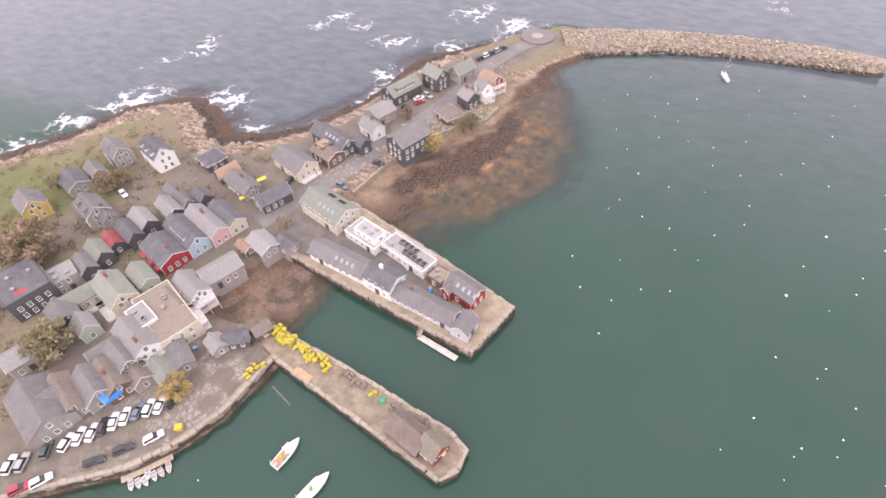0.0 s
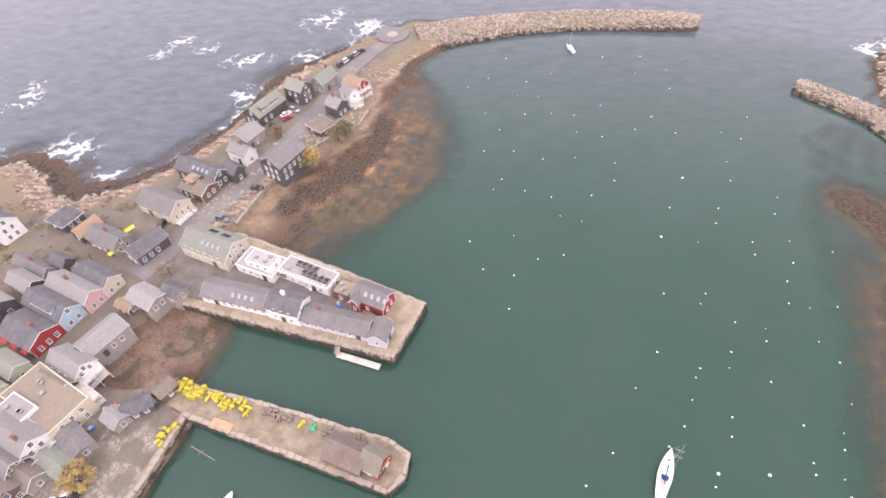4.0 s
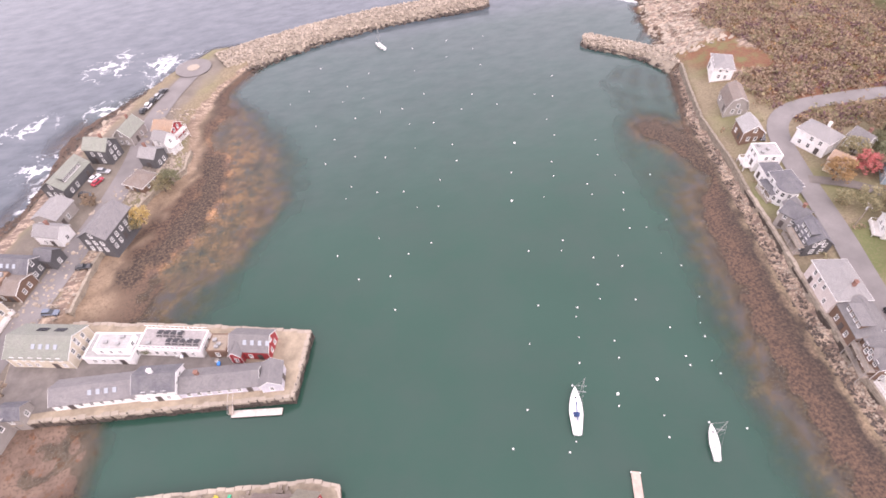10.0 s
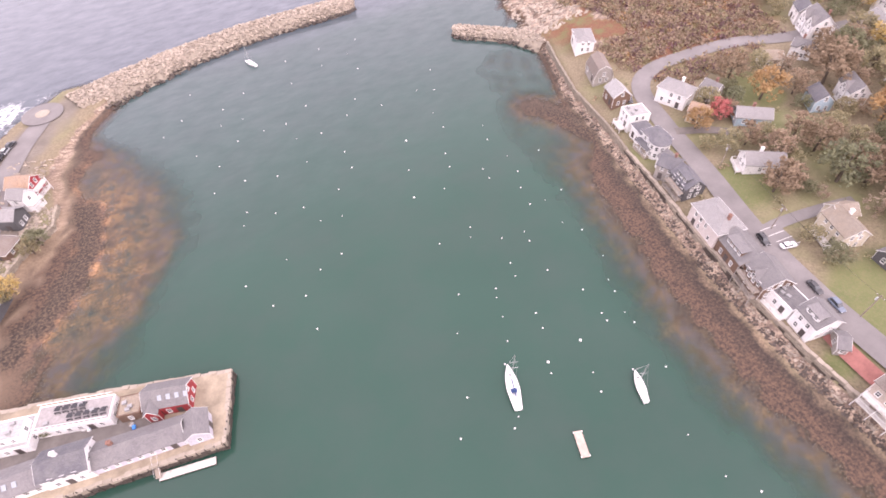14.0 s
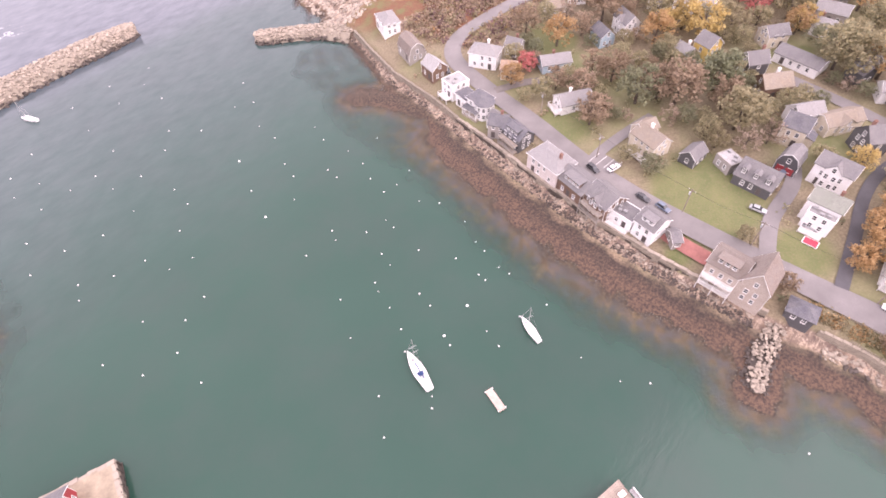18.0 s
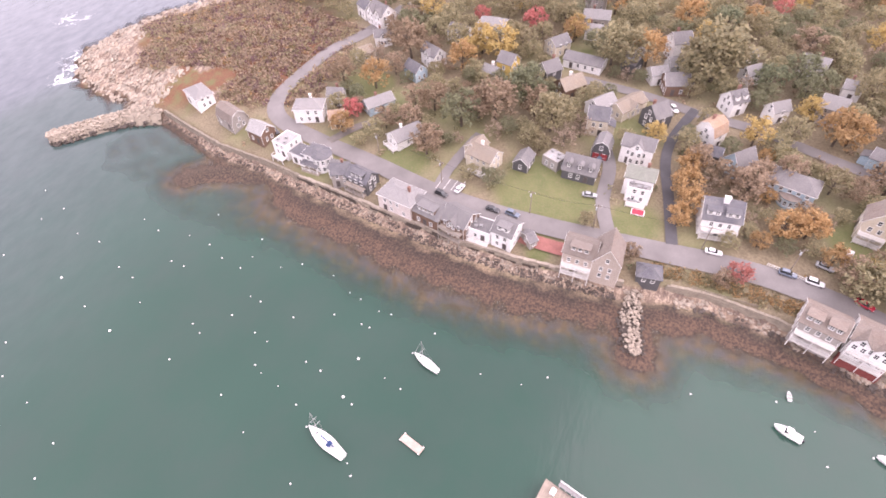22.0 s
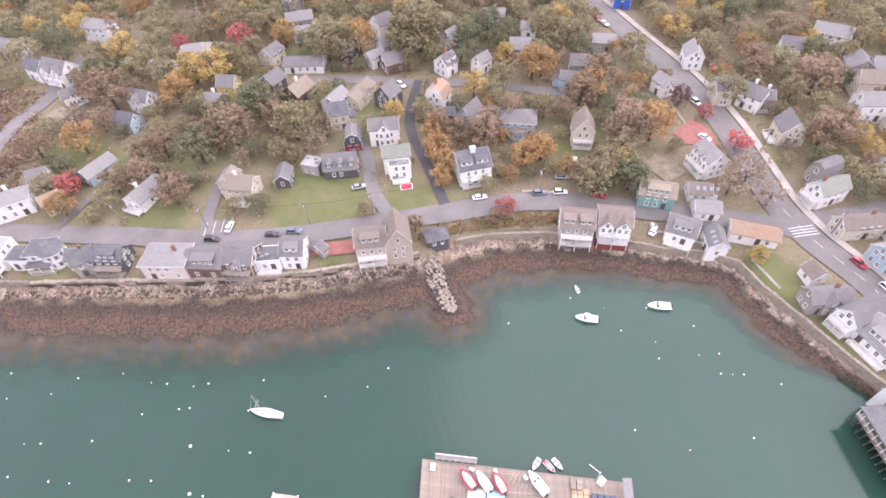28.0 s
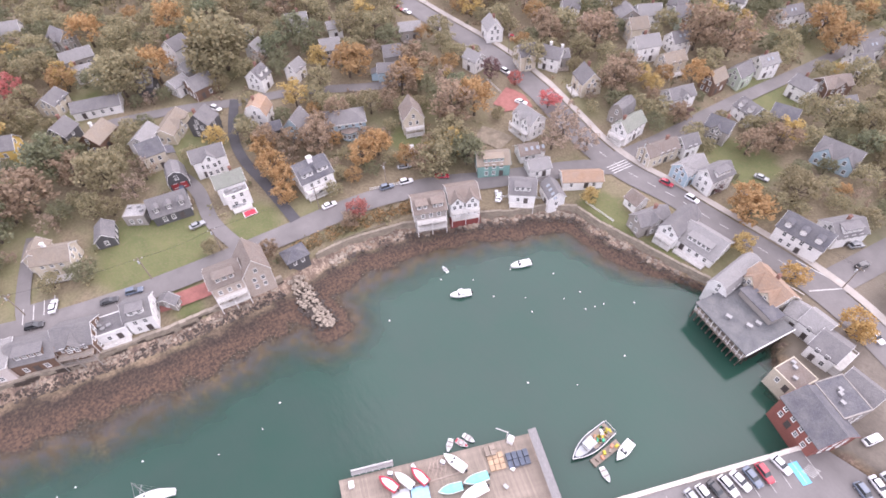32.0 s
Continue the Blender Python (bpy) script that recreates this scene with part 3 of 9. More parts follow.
for sx, sy, sr, sk in BREAKERS + BREAKERS_OFF:
    surf = np.maximum(surf, 0.85 * sk * np.exp(-((wx - sx) ** 2 + (wy - sy) ** 2) / (1.5 * sr) ** 2) * (wd < 0))
surf = np.maximum(surf, np.exp(-np.clip(-wd, 0, 99) / 6) * step(150, 170, wx) * step(180, 200, wy))
# open also tints the far harbour, standing in for grazing sky reflection
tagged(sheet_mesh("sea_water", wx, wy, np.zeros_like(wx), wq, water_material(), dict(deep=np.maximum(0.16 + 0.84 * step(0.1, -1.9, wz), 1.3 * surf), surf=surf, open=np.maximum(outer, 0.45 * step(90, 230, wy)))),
       "calm grey-green harbour water, tinted paler for sky reflection and foaming outside", "water", kind="structure")

# ---- wharves, sea walls and roads ----
granite = plain("granite", (0.33, 0.285, 0.225), 0.9, var=0.35, scale=0.7, grain=4, rnd=0.55)
pale_granite = plain("pale_granite", (0.38, 0.33, 0.27), 0.9, var=0.25, scale=0.9, grain=5, rnd=0.3)
wet_stone = plain("wet_stone", (0.075, 0.06, 0.05), 0.7, var=0.4, scale=0.8)
gravel = plain("gravel_top", (0.25, 0.21, 0.155), 0.95, var=0.42, scale=0.35, grain=2)
sand_top = plain("sandy_top", (0.324, 0.270, 0.198), 0.95, var=0.35, scale=0.3, grain=2)
asphalt = plain("asphalt", (0.192, 0.18, 0.176), 0.9, var=0.22, scale=0.12, grain=2.0)
worn_asphalt = plain("worn_asphalt", (0.175, 0.158, 0.145), 0.95, var=0.3, scale=0.3, grain=2.0)
new_asphalt = plain("new_asphalt", (0.085, 0.083, 0.09), 0.9, var=0.25, scale=0.2, grain=2.0)
pavement_mat = plain("concrete_pavement", (0.42, 0.385, 0.35), 0.9, var=0.2, scale=0.3)
paint_white = plain("road_paint", (0.6, 0.59, 0.57), 0.85, var=0.4, scale=2)
brick_paving = plain("red_brick_paving", (0.33, 0.14, 0.12), 0.9, var=0.25, scale=0.6)
timber = plain("grey_timber", (0.26, 0.22, 0.18), 0.9, var=0.35, scale=0.8, grain=6)
dark_timber = plain("wet_piling", (0.06, 0.05, 0.042), 0.8, var=0.4)


def block_mesh(seed, mat):
    """A rough-split block one unit long, deep and high."""
    r = random.Random(seed)
    b = Build().box(0, 0, 0, 1, 1, 1)
    b.v = [(x + r.uniform(-0.05, 0.05), y + r.uniform(-0.12, 0.12), z + r.uniform(-0.07, 0.07)) for x, y, z in b.v]
    return b.mesh("block", mat)


BLOCKS = [block_mesh(i, granite) for i in range(5)]
CAPS = [block_mesh(10 + i, pale_granite) for i in range(3)]
WET_SHADED = [block_mesh(20 + i, wet_stone) for i in range(3)]


def coursed(parent, line, top, rows=4, high=0.88, long=1.9, loose=False):
    """Courses of granite blocks along a line of points, the cope proud of the rest."""
    r = random.Random(len(line) * 31 + int(line[0][0]))
    joined = Build()
    for (ax, ay), (bx, by) in zip(line, line[1:]):
        d = math.hypot(bx - ax, by - ay)
        turn = math.atan2(by - ay, bx - ax)
        n = max(1, round(d / long))
        for k in range(rows):
            z = top - high * (k + 0.5) + 0.06
            for i in range(n):
                q = (i + 0.5 + (0.25 if k % 2 else -0.25) * (n > 2)) / n
                px, py = ax + (bx - ax) * q, ay + (by - ay) * q
                out = r.uniform(-0.12, 0.12) + (r.uniform(0.0, 0.12) if k == 0 else 0)
                px, py = px + math.sin(turn) * out, py - math.cos(turn) * out
                if loose:
                    joined.box(px, py, z, d / n * 0.96, 0.9, high * 0.94, turn + r.uniform(-0.04, 0.04), r.uniform(0.9, 1.0))
                else:
                    # Weed-wet low blocks; others darkened at random for the shaded wharf face
                    me = r.choice(CAPS if k == 0 else (WET_SHADED if z < 1.2 or r.random() < 0.55 else BLOCKS))
                    o = part("block", me, None, parent)
                    o.matrix_basis = Matrix.LocRotScale((px, py, z + (r.uniform(-0.07, 0.05) if k == 0 else 0)), Euler((0, 0, turn + r.uniform(-0.04, 0.04))), (d / n * r.uniform(0.9, 0.99), r.uniform(0.85, 1.1), high * 0.95))
    if loose:
        tagged(part("wall_stones", joined, granite, parent), kind="stuff")


def wharf(name, outline, top, label, face, mat):
    ob = part(name, Build().prism(outline, -4.0, top - 0.02), mat)
    tagged(ob, label, "wharf", kind="structure")
    coursed(ob, face, top)
    return ob


wharf("wharf_north", [(-89, 78), (-21, 64.5), (-15, 81), (-41, 91), (-76, 103), (-89, 101)], 3.05, "granite wharf with a pale sandy top", [(-88, 77.8), (-21, 64.5), (-15, 81), (-41, 91), (-76, 103)], sand_top)
north = bpy.data.objects["wharf_north"]
for (ax, ay), (bx, by), n in (((-86, 77.2), (-21.2, 64.3), 34), ((-20.7, 65.2), (-14.8, 80.6), 10)):
    for i in range(n):
        q = i / (n - 1)
        lean = random.Random(i * 5 + n)
        o = part("fender_pile", Build().tube((0, 0, -3.5), (0, 0, 3.1 + lean.uniform(-0.5, 0.5)), 0.17, 0.14, 7), dark_timber, north)
        o.matrix_basis = pose(ax + (bx - ax) * q + (0.25 if n == 10 else 0), ay + (by - ay) * q - (0.3 if n > 10 else 0), 0)
wharf("wharf_middle", [(-67, 45.7), (-20, 33.8), (-17.2, 33), (-14.2, 36.5), (-14, 41), (-19, 43.6), (-48, 49.3), (-72, 53.5), (-78, 50)], 3.05, "granite block wharf with a worn gravel top",
      [(-67, 45.7), (-20, 33.8), (-17.2, 33), (-14.2, 36.5), (-14, 41), (-19, 43.6), (-48, 49.3), (-72, 53.5)], gravel)
wharf("wharf_south", [(-6, -95), (14, -42), (29, -1.5), (15, 4), (-20, -60), (-28, -100)], 3.1, "asphalt parking wharf with a pale granite edge", [(-6, -95.5), (14, -42)], asphalt)
kerb = Build().box(4.1, -68.9, 3.16, 57.0, 0.9, 0.3, math.atan2(53.5, 20))
tagged(part("wharf_kerb", kerb, plain("pale_concrete", (0.6, 0.56, 0.51), 0.85, var=0.2)), "pale concrete kerb along the parking wharf", "kerb", kind="structure")
quay = tagged(part("quay_wall", Build().prism([(-67, 45.6), (-70.5, 29), (-75.5, 19), (-82, 11), (-102, -3), (-102.6, -2.2), (-82.7, 11.8), (-76.3, 19.4), (-71.4, 29.3), (-68, 46)][::-1], -3, 2.9), granite),
              "granite quay wall below the parked cars", "wall", kind="structure")
coursed(quay, [(-102, -3.2), (-82, 10.8), (-75.4, 18.8), (-70.3, 28.8), (-66.9, 45.5)], 3.1)


def wall_strip(name, line, top, label, loose, thick=0.7):
    b = Build()
    for (ax, ay), (bx, by) in zip(line, line[1:]):
        d, w = math.hypot(bx - ax, by - ay), math.atan2(by - ay, bx - ax)
        b.box((ax + bx) / 2, (ay + by) / 2, (top - 0.5) / 2, d + 0.5, thick, top + 0.3, w)
    ob = tagged(part(name, b, granite), label, "wall", kind="structure")
    coursed(ob, line, top + 0.1, 3, loose=loose)
    return ob


wall_strip("sea_wall_east", [(104, -18), (104.3, -3), (105.4, 12), (107.8, 29), (111.8, 47), (114.8, 59), (118.8, 74), (122.8, 91)], 4.15, "pale granite sea wall below the waterfront houses", False)
wall_strip("sea_wall_far", [(122.8, 91), (126.8, 104), (131.8, 128), (138.8, 146), (146, 163)], 4.2, "rough granite sea wall towards the harbour mouth", True)
wall_strip("sea_wall_cove", [(34, -113.8), (44, -110.8), (53, -108.8), (60, -106.8), (68, -104.8), (77, -103.8), (82.8, -96.8), (86.8, -86.8), (91.8, -78.8), (95.8, -68.8), (101.8, -56.8), (105.8, -40), (105.9, -30)], 4.1, "granite sea wall round the inner cove", True)
wall_strip("sea_wall_neck", [(-76.8, 107), (-72.8, 125), (-64.8, 142), (-58.8, 151), (-49, 160), (-47, 170)], 3.3, "granite retaining wall above the weedy beach", True)


def ribbon(name, line, width, mat, label, lift=0.1, category="road", gap=2.5):
    """A strip laid over the ground along a line."""
    pts = [Vector((x, y, 0)) for x, y in line]
    path = []
    for i in range(len(pts) - 1):
        p0, p1, p2, p3 = pts[max(i - 1, 0)], pts[i], pts[i + 1], pts[min(i + 2, len(pts) - 1)]
        n = max(2, int((p2 - p1).length / gap))
        for k in range(n):
            t = k / n
            path.append(0.5 * ((2 * p1) + (p2 - p0) * t + (2 * p0 - 5 * p1 + 4 * p2 - p3) * t * t + (3 * p1 - p0 - 3 * p2 + p3) * t**3))
    path.append(pts[-1])
    cols = 7
    xs, ys = [], []
    for i, p in enumerate(path):
        d = path[min(i + 1, len(path) - 1)] - path[max(i - 1, 0)]
        s = Vector((-d.y, d.x, 0)).normalized()
        for k in range(cols):
            q = p + s * width * (k / (cols - 1) - 0.5)
            xs.append(q.x), ys.append(q.y)
    x, y = np.array(xs), np.array(ys)
    z = np.maximum.reduce([height(x + a, y + b) for a, b in ((0, 0), (1.2, 0), (-1.2, 0), (0, 1.2), (0, -1.2))]) + lift
    n = len(path)
    idx = np.arange(n * cols).reshape(n, cols)
    quads = np.stack([idx[:-1, :-1], idx[1:, :-1], idx[1:, 1:], idx[:-1, 1:]], -1).reshape(-1, 4)[:, ::-1]
    ROADS.append((path, width))
    return tagged(sheet_mesh(name, x, y, z, quads, mat, {}), label, category, kind="structure")


ROADS = []
shore_line = [(247, 88), (226, 95), (210, 102), (196, 111), (178, 116), (160, 118), (148, 111), (140, 92), (132, 66), (124, 43), (119.5, 23), (117.5, 5), (116.5, -11), (116, -27), (115.5, -43), (113, -58), (107, -75), (100, -88), (94, -101), (88, -114), (82, -124)]
ribbon("road_shore", shore_line, 6.6, asphalt, "grey asphalt shore road", 0.14)
main_line = [(260, -119), (217, -122), (190, -125), (155, -130), (129, -130), (108, -127), (92, -125), (77, -126.5), (62, -131), (42, -133.5), (25, -134.5), (8, -133), (-12, -127), (-40, -118)]
ribbon("road_main", main_line, 9.0, asphalt, "wide grey asphalt main road", 0.16)
ribbon("pavement_main", [(x, y - 6.2) for x, y in main_line], 2.4, pavement_mat, "tan concrete pavement beside the main road", 0.26, "pavement")
ribbon("driveway", [(117, -13), (131, -9.5), (147, -10), (160, -6)], 4.2, asphalt, "grey asphalt lane beside a lawn", 0.17)
ribbon("lane_dark", [(119, -30), (137, -28.5), (153, -27), (166, -29), (183, -36)], 3.3, new_asphalt, "fresh black asphalt lane", 0.18)
ribbon("road_cross", [(194, 10), (187, -20), (181, -36), (175, -57), (163, -80), (157, -95)], 4.6, asphalt, "grey cross street among trees", 0.17)
ribbon("road_side", [(84, -128), (82, -150), (82, -182), (81, -222), (78, -300)], 5.0, asphalt, "grey side street between houses", 0.18)
ribbon("road_west", [(17, -133), (15, -146), (11, -175), (4, -230)], 8.0, asphalt, "grey street off the main junction", 0.18)
ribbon("driveway_tan", [(121.5, 41.5), (130, 41.2), (138, 39.6), (148.3, 36.7), (154, 34.7)], 3.6, asphalt, "grey driveway beside a tan house", 0.17)
ribbon("driveway_yard", [(139.5, 86.5), (143.4, 83.9), (148.9, 79.7), (154.2, 73)], 3.6, worn_asphalt, "worn driveway between gardens", 0.17)
ribbon("car_park", [(124.5, 38.8), (127.2, 38.2), (130, 37.6)], 9.6, asphalt, "small asphalt car park with painted bays", 0.2)
for k in range(4):
    ribbon("bay_line", [(125.0, 42.0 - 2.5 * k), (129.8, 41.0 - 2.5 * k)], 0.22, paint_white, "white painted parking bay line", 0.3, "road marking", 1.0)
ribbon("terrace", [(110.5, -2), (111.5, 7), (112.5, 12)], 4.0, brick_paving, "red brick terrace above the sea wall", 0.2, "terrace")
ribbon("plaza", [(131, -116.5), (126, -118.5), (121, -117)], 11.0, brick_paving, "red brick paved forecourt of a white house", 0.2, "terrace")
ribbon("gravel_yard", [(119.5, -98), (114, -101), (109.5, -102.5)], 8.0, gravel, "pale gravel yard behind a green house", 0.2, "yard")
for i in range(4):
    ribbon("crossing_stripe", [(79.5 + i * 1.0, -122.2), (78.7 + i * 1.0, -129.8)][::-1], 0.32, paint_white, "white painted crossing stripe", 0.24, "road marking")
for k in range(14):
    q = 20 + k * 6
    ribbon("lane_line", [(q, np.interp(q, [8, 25, 42, 62, 77, 92, 108], [-133, -134.5, -133.5, -131, -126.5, -125, -127])), (q + 3, np.interp(q + 3, [8, 25, 42, 62, 77, 92, 108], [-133, -134.5, -133.5, -131, -126.5, -125, -127]))], 0.18, paint_white, "white painted lane line", 0.24, "road marking")
for a, b in (((18, -129), (30, -127.5)), ((18, -131), (13, -139.5)), ((26, -138), (14, -140)), ((30, -127.5), (34, -129.5))):
    ribbon("stop_line", [a, b], 0.35, paint_white, "white painted junction line", 0.24, "road marking")
tagged(part("wharf_lane", Build().prism([(-88.8, 79.2), (-72, 77), (-54, 74.5), (-33.5, 72.5), (-31.5, 78), (-36, 84.5), (-48, 87), (-70, 95), (-80, 100.5), (-88.8, 100.6)], 2.9, 3.09), worn_asphalt), "worn grey-brown asphalt lane between the wharf buildings", "road", kind="structure")
ribbon("neck_road", [(-98, 84), (-92, 98), (-86, 112), (-79, 130), (-72, 148), (-66, 168), (-62, 190), (-56, 208), (-48, 224)], 7.5, asphalt, "worn grey asphalt street along the neck", 0.12)
turn_b = Build().lathe([(7.5, 3.62), (7.5, 3.82), (0.1, 3.84)], 32, -47.0, 229.0)
tagged(part("turning_circle", turn_b, asphalt), "round asphalt turning place at the end of the neck", "road", kind="structure")
tagged(part("compass_disc", Build().lathe([(2.6, 3.8), (2.6, 3.95), (0.1, 3.96)], 28, -47.0, 229.0), pale_granite), "pale stone disc set in the turning place", "paving", kind="structure")

# ---- rubble breakwaters ----
def rock_mesh(seed, mat):
    r = random.Random(seed)
    bm = bmesh.new()
    bmesh.ops.create_icosphere(bm, subdivisions=1, radius=0.5)
    for v in bm.verts:
        v.co *= r.uniform(0.75, 1.2)
        v.co.z *= 0.75
    me = bpy.data.meshes.new("rock")
    bm.to_mesh(me)
    bm.free()
    me.materials.append(mat)
    return me


ROCKS = [rock_mesh(i, pale_granite) for i in range(6)]
DARK_ROCKS = [rock_mesh(40 + i, wet_stone) for i in range(4)]
MIX_ROCKS = [rock_mesh(60 + i, granite) for i in range(4)]
TEMPLATE = [([tuple(v.co) for v in m.vertices], [tuple(p.vertices) for p in m.polygons]) for m in ROCKS]


def heap(name, spots, label, own, seed, tide=0.85):
    """A pile of boulders: the first ones are parts, the rest joined."""
    r = random.Random(seed)
    root = tagged(new(name), label, "breakwater", kind="structure")
    dry, wet = Build(), Build()
    for i, (x, y, z, s) in enumerate(spots):
        e = Euler((r.uniform(-0.5, 0.5), r.uniform(-0.5, 0.5), r.uniform(0, 6.3)))
        sc = (s * r.uniform(0.9, 1.35), s * r.uniform(0.8, 1.1), s * r.uniform(0.65, 0.95))
        if i < own:
            o = part("boulder", r.choice(DARK_ROCKS if z < tide else (ROCKS if r.random() < 0.65 else MIX_ROCKS)), None, root)
            o.matrix_basis = Matrix.LocRotScale((x, y, z), e, sc)
        else:
            m = Matrix.LocRotScale((x, y, z), e, sc)
            vs, fs = r.choice(TEMPLATE)
            (wet if z < tide else dry).add([m @ Vector(v) for v in vs], fs)
    if dry.v:
        tagged(part("boulders", dry, granite_island, root), kind="stuff")
    if wet.v:
        tagged(part("wet_boulders", wet, wet_stone, root), kind="stuff")
    return root


def island_material(name, col):
    m, t, b = material(name, 0.9)
    g = t.nodes.new("ShaderNodeNewGeometry")
    fine = noise_at(t, 3.0, 6)
    c = mix(t, g.outputs["Random Per Island"], tuple(x * 0.6 for x in col), tuple(x * 1.15 for x in col))
    c = mix(t, ramp(t, fine, 0.3, 0.7), mix(t, 0.4, c, (0.1, 0.08, 0.07)), c)
    t.links.new(c, b.inputs["Base Color"])
    bump(t, b, fine, 0.3, 0.1)
    return m


granite_island = island_material("granite_boulders", (0.38, 0.325, 0.26))


def mole(name, line, label, top, size, n, own, seed, tide=1.2, rough=0.0):
    """Boulders over a ridge; line holds x, y and half width."""
    r = random.Random(seed)
    core = Build()
    rows = []
    for i, (x, y, w) in enumerate(line):
        dx = line[min(i + 1, len(line) - 1)][0] - line[max(i - 1, 0)][0]
        dy = line[min(i + 1, len(line) - 1)][1] - line[max(i - 1, 0)][1]
        d = math.hypot(dx, dy)
        nx, ny = -dy / d, dx / d
        rows += [(x + nx * w, y + ny * w, -1.2), (x + nx * w * 0.45, y + ny * w * 0.45, top - 0.5 - rough * (i + 2)), (x - nx * w * 0.45, y - ny * w * 0.45, top - 0.5 - rough * (i + 2)), (x - nx * w, y - ny * w, -1.2)]
    faces = [(4 * i + k, 4 * i + k + 1, 4 * i + k + 5, 4 * i + k + 4) for i in range(len(line) - 1) for k in range(3)]
    core.add(rows, faces)
    spots = []
    for _ in range(n):
        i = r.randrange(len(line) - 1)
        t, q = r.random(), r.uniform(-1, 1)
        (ax, ay, aw), (bx, by, bw) = line[i], line[i + 1]
        d = math.hypot(bx - ax, by - ay)
        w = aw + (bw - aw) * t
        nx, ny = -(by - ay) / d, (bx - ax) / d
        z = top - 0.3 if abs(q) < 0.42 else (top - 0.3) * (1 - (abs(q) - 0.42) / 0.58) - 0.1
        spots.append((ax + (bx - ax) * t + nx * w * q, ay + (by - ay) * t + ny * w * q, z - rough * (i + t) + r.uniform(-1, 1) * rough * 1.5, r.uniform(*size)))
    root = heap(name, spots, label, own, seed, tide)
    part("core", core, wet_stone if rough else granite, root)


mole("breakwater_outer", [(-36, 232, 13), (-22, 237.5, 12.5), (-2, 244.2, 11), (9, 247.4, 10), (37, 252, 9), (64, 253, 8.8), (80, 252.5, 8.0), (90, 251.3, 6.3), (94, 250.6, 3.2)], "long pale granite rubble breakwater", 4.6, (0.7, 1.7), 4200, 60, 3)
mole("breakwater_inner", [(148, 166, 8), (142, 179, 6.6), (135, 186.5, 6.4), (128, 193, 6.2), (123, 197.6, 5.6), (121, 199.4, 3)], "short granite rubble breakwater at the harbour mouth", 3.2, (0.8, 1.7), 700, 50, 5)
mole("groin", [(105, -21.5, 4), (98, -21.5, 4), (91, -21.5, 4.2), (86, -22.5, 4.2), (83.5, -23.5, 2.5)], "stub of tumbled granite boulders dark with weed towards its end", 2.2, (0.45, 1.2), 620, 60, 7, 1.0, 0.22)


def shore_rocks(name, line, label, back, forth, n, own, seed, size, tide=1.25):
    """Boulders along the foot of a shore."""
    r = random.Random(seed)
    spots = []
    while len(spots) < n:
        i = r.randrange(len(line) - 1)
        t = r.random()
        (ax, ay), (bx, by) = line[i], line[i + 1]
        d = math.hypot(bx - ax, by - ay)
        k = r.uniform(-back, forth)
        x, y = ax + (bx - ax) * t + (by - ay) / d * k, ay + (by - ay) * t - (bx - ax) / d * k
        spots.append((x, y, z_at(x, y) + 0.1, r.uniform(*size) * (0.6 if r.random() < 0.6 else 1.0) * (1.0 if z_at(x, y) > 1.0 else 0.6)))
    heap(name, spots, label, own, seed, tide)


shore_rocks("shore_rocks_east", [(147, 164), (132, 128), (127, 104), (119, 74), (112, 47), (108, 29), (105.5, 12), (104.5, -3), (104, -17)], "tumbled granite boulders at the foot of the sea wall", -0.6, 4.8, 2100, 60, 11, (0.35, 1.0), 1.6)
shore_rocks("shore_rocks_cove", [(105, -32), (105.5, -40), (102, -57), (96, -69), (92, -79), (87, -87), (83, -97), (77, -104), (60, -107), (44, -111), (34, -114)], "dark boulders round the inner cove", -0.6, 4.5, 700, 50, 12, (0.6, 1.6))
shore_rocks("shore_rocks_neck", [(-88, 101), (-77, 107), (-73, 125), (-65, 142), (-59, 151), (-49, 160), (-47, 170), (-50, 187), (-46, 197)][::-1], "dark weedy boulders below the neck", -14.0, -0.5, 500, 40, 13, (0.6, 1.7))
shore_rocks("shore_rocks_slope", [(-73, 125), (-65, 142), (-59, 151), (-49, 160), (-47, 170)][::-1], "pale tumbled granite below the retaining wall of the neck", -8.0, -0.5, 420, 30, 17, (0.5, 1.3), 0.1)
shore_rocks("shore_rocks_outer", [(-24, 243), (-38, 245), (-50, 236), (-73, 208), (-86, 190), (-94, 163), (-109, 132), (-126, 117), (-139, 110.5), (-157, 124), (-168, 130), (-186, 111), (-206, 77)], "dark surf-washed boulders on the open shore", -7.0, 2.0, 900, 30, 14, (1.0, 2.6))


# bare granite ledges on the headland
rl = random.Random(21)
ledges = Build()
for _ in range(5200):
    x, y = rl.uniform(140, 275), rl.uniform(168, 245)
    d = shore_distance(x, y)
    if -4 < d < 27 + 8 * math.sin(x * 0.13) and rl.random() < 1.1 - d / 45:
        vs, fs = rl.choice(TEMPLATE)
        s = rl.uniform(0.8, 2.0)
        m = Matrix.LocRotScale((x, y, z_at(x, y) - 0.1), Euler((rl.uniform(-0.12, 0.12), rl.uniform(-0.12, 0.12), 0.45 + rl.uniform(-0.35, 0.35))), (s * rl.uniform(1.6, 3.0), s, s * rl.uniform(0.35, 0.7)))
        ledges.add([m @ Vector(v) for v in vs], fs)
tagged(part("headland_ledges", ledges, granite_island), "bare granite ledges at the edge of the headland", "rocks", kind="stuff")

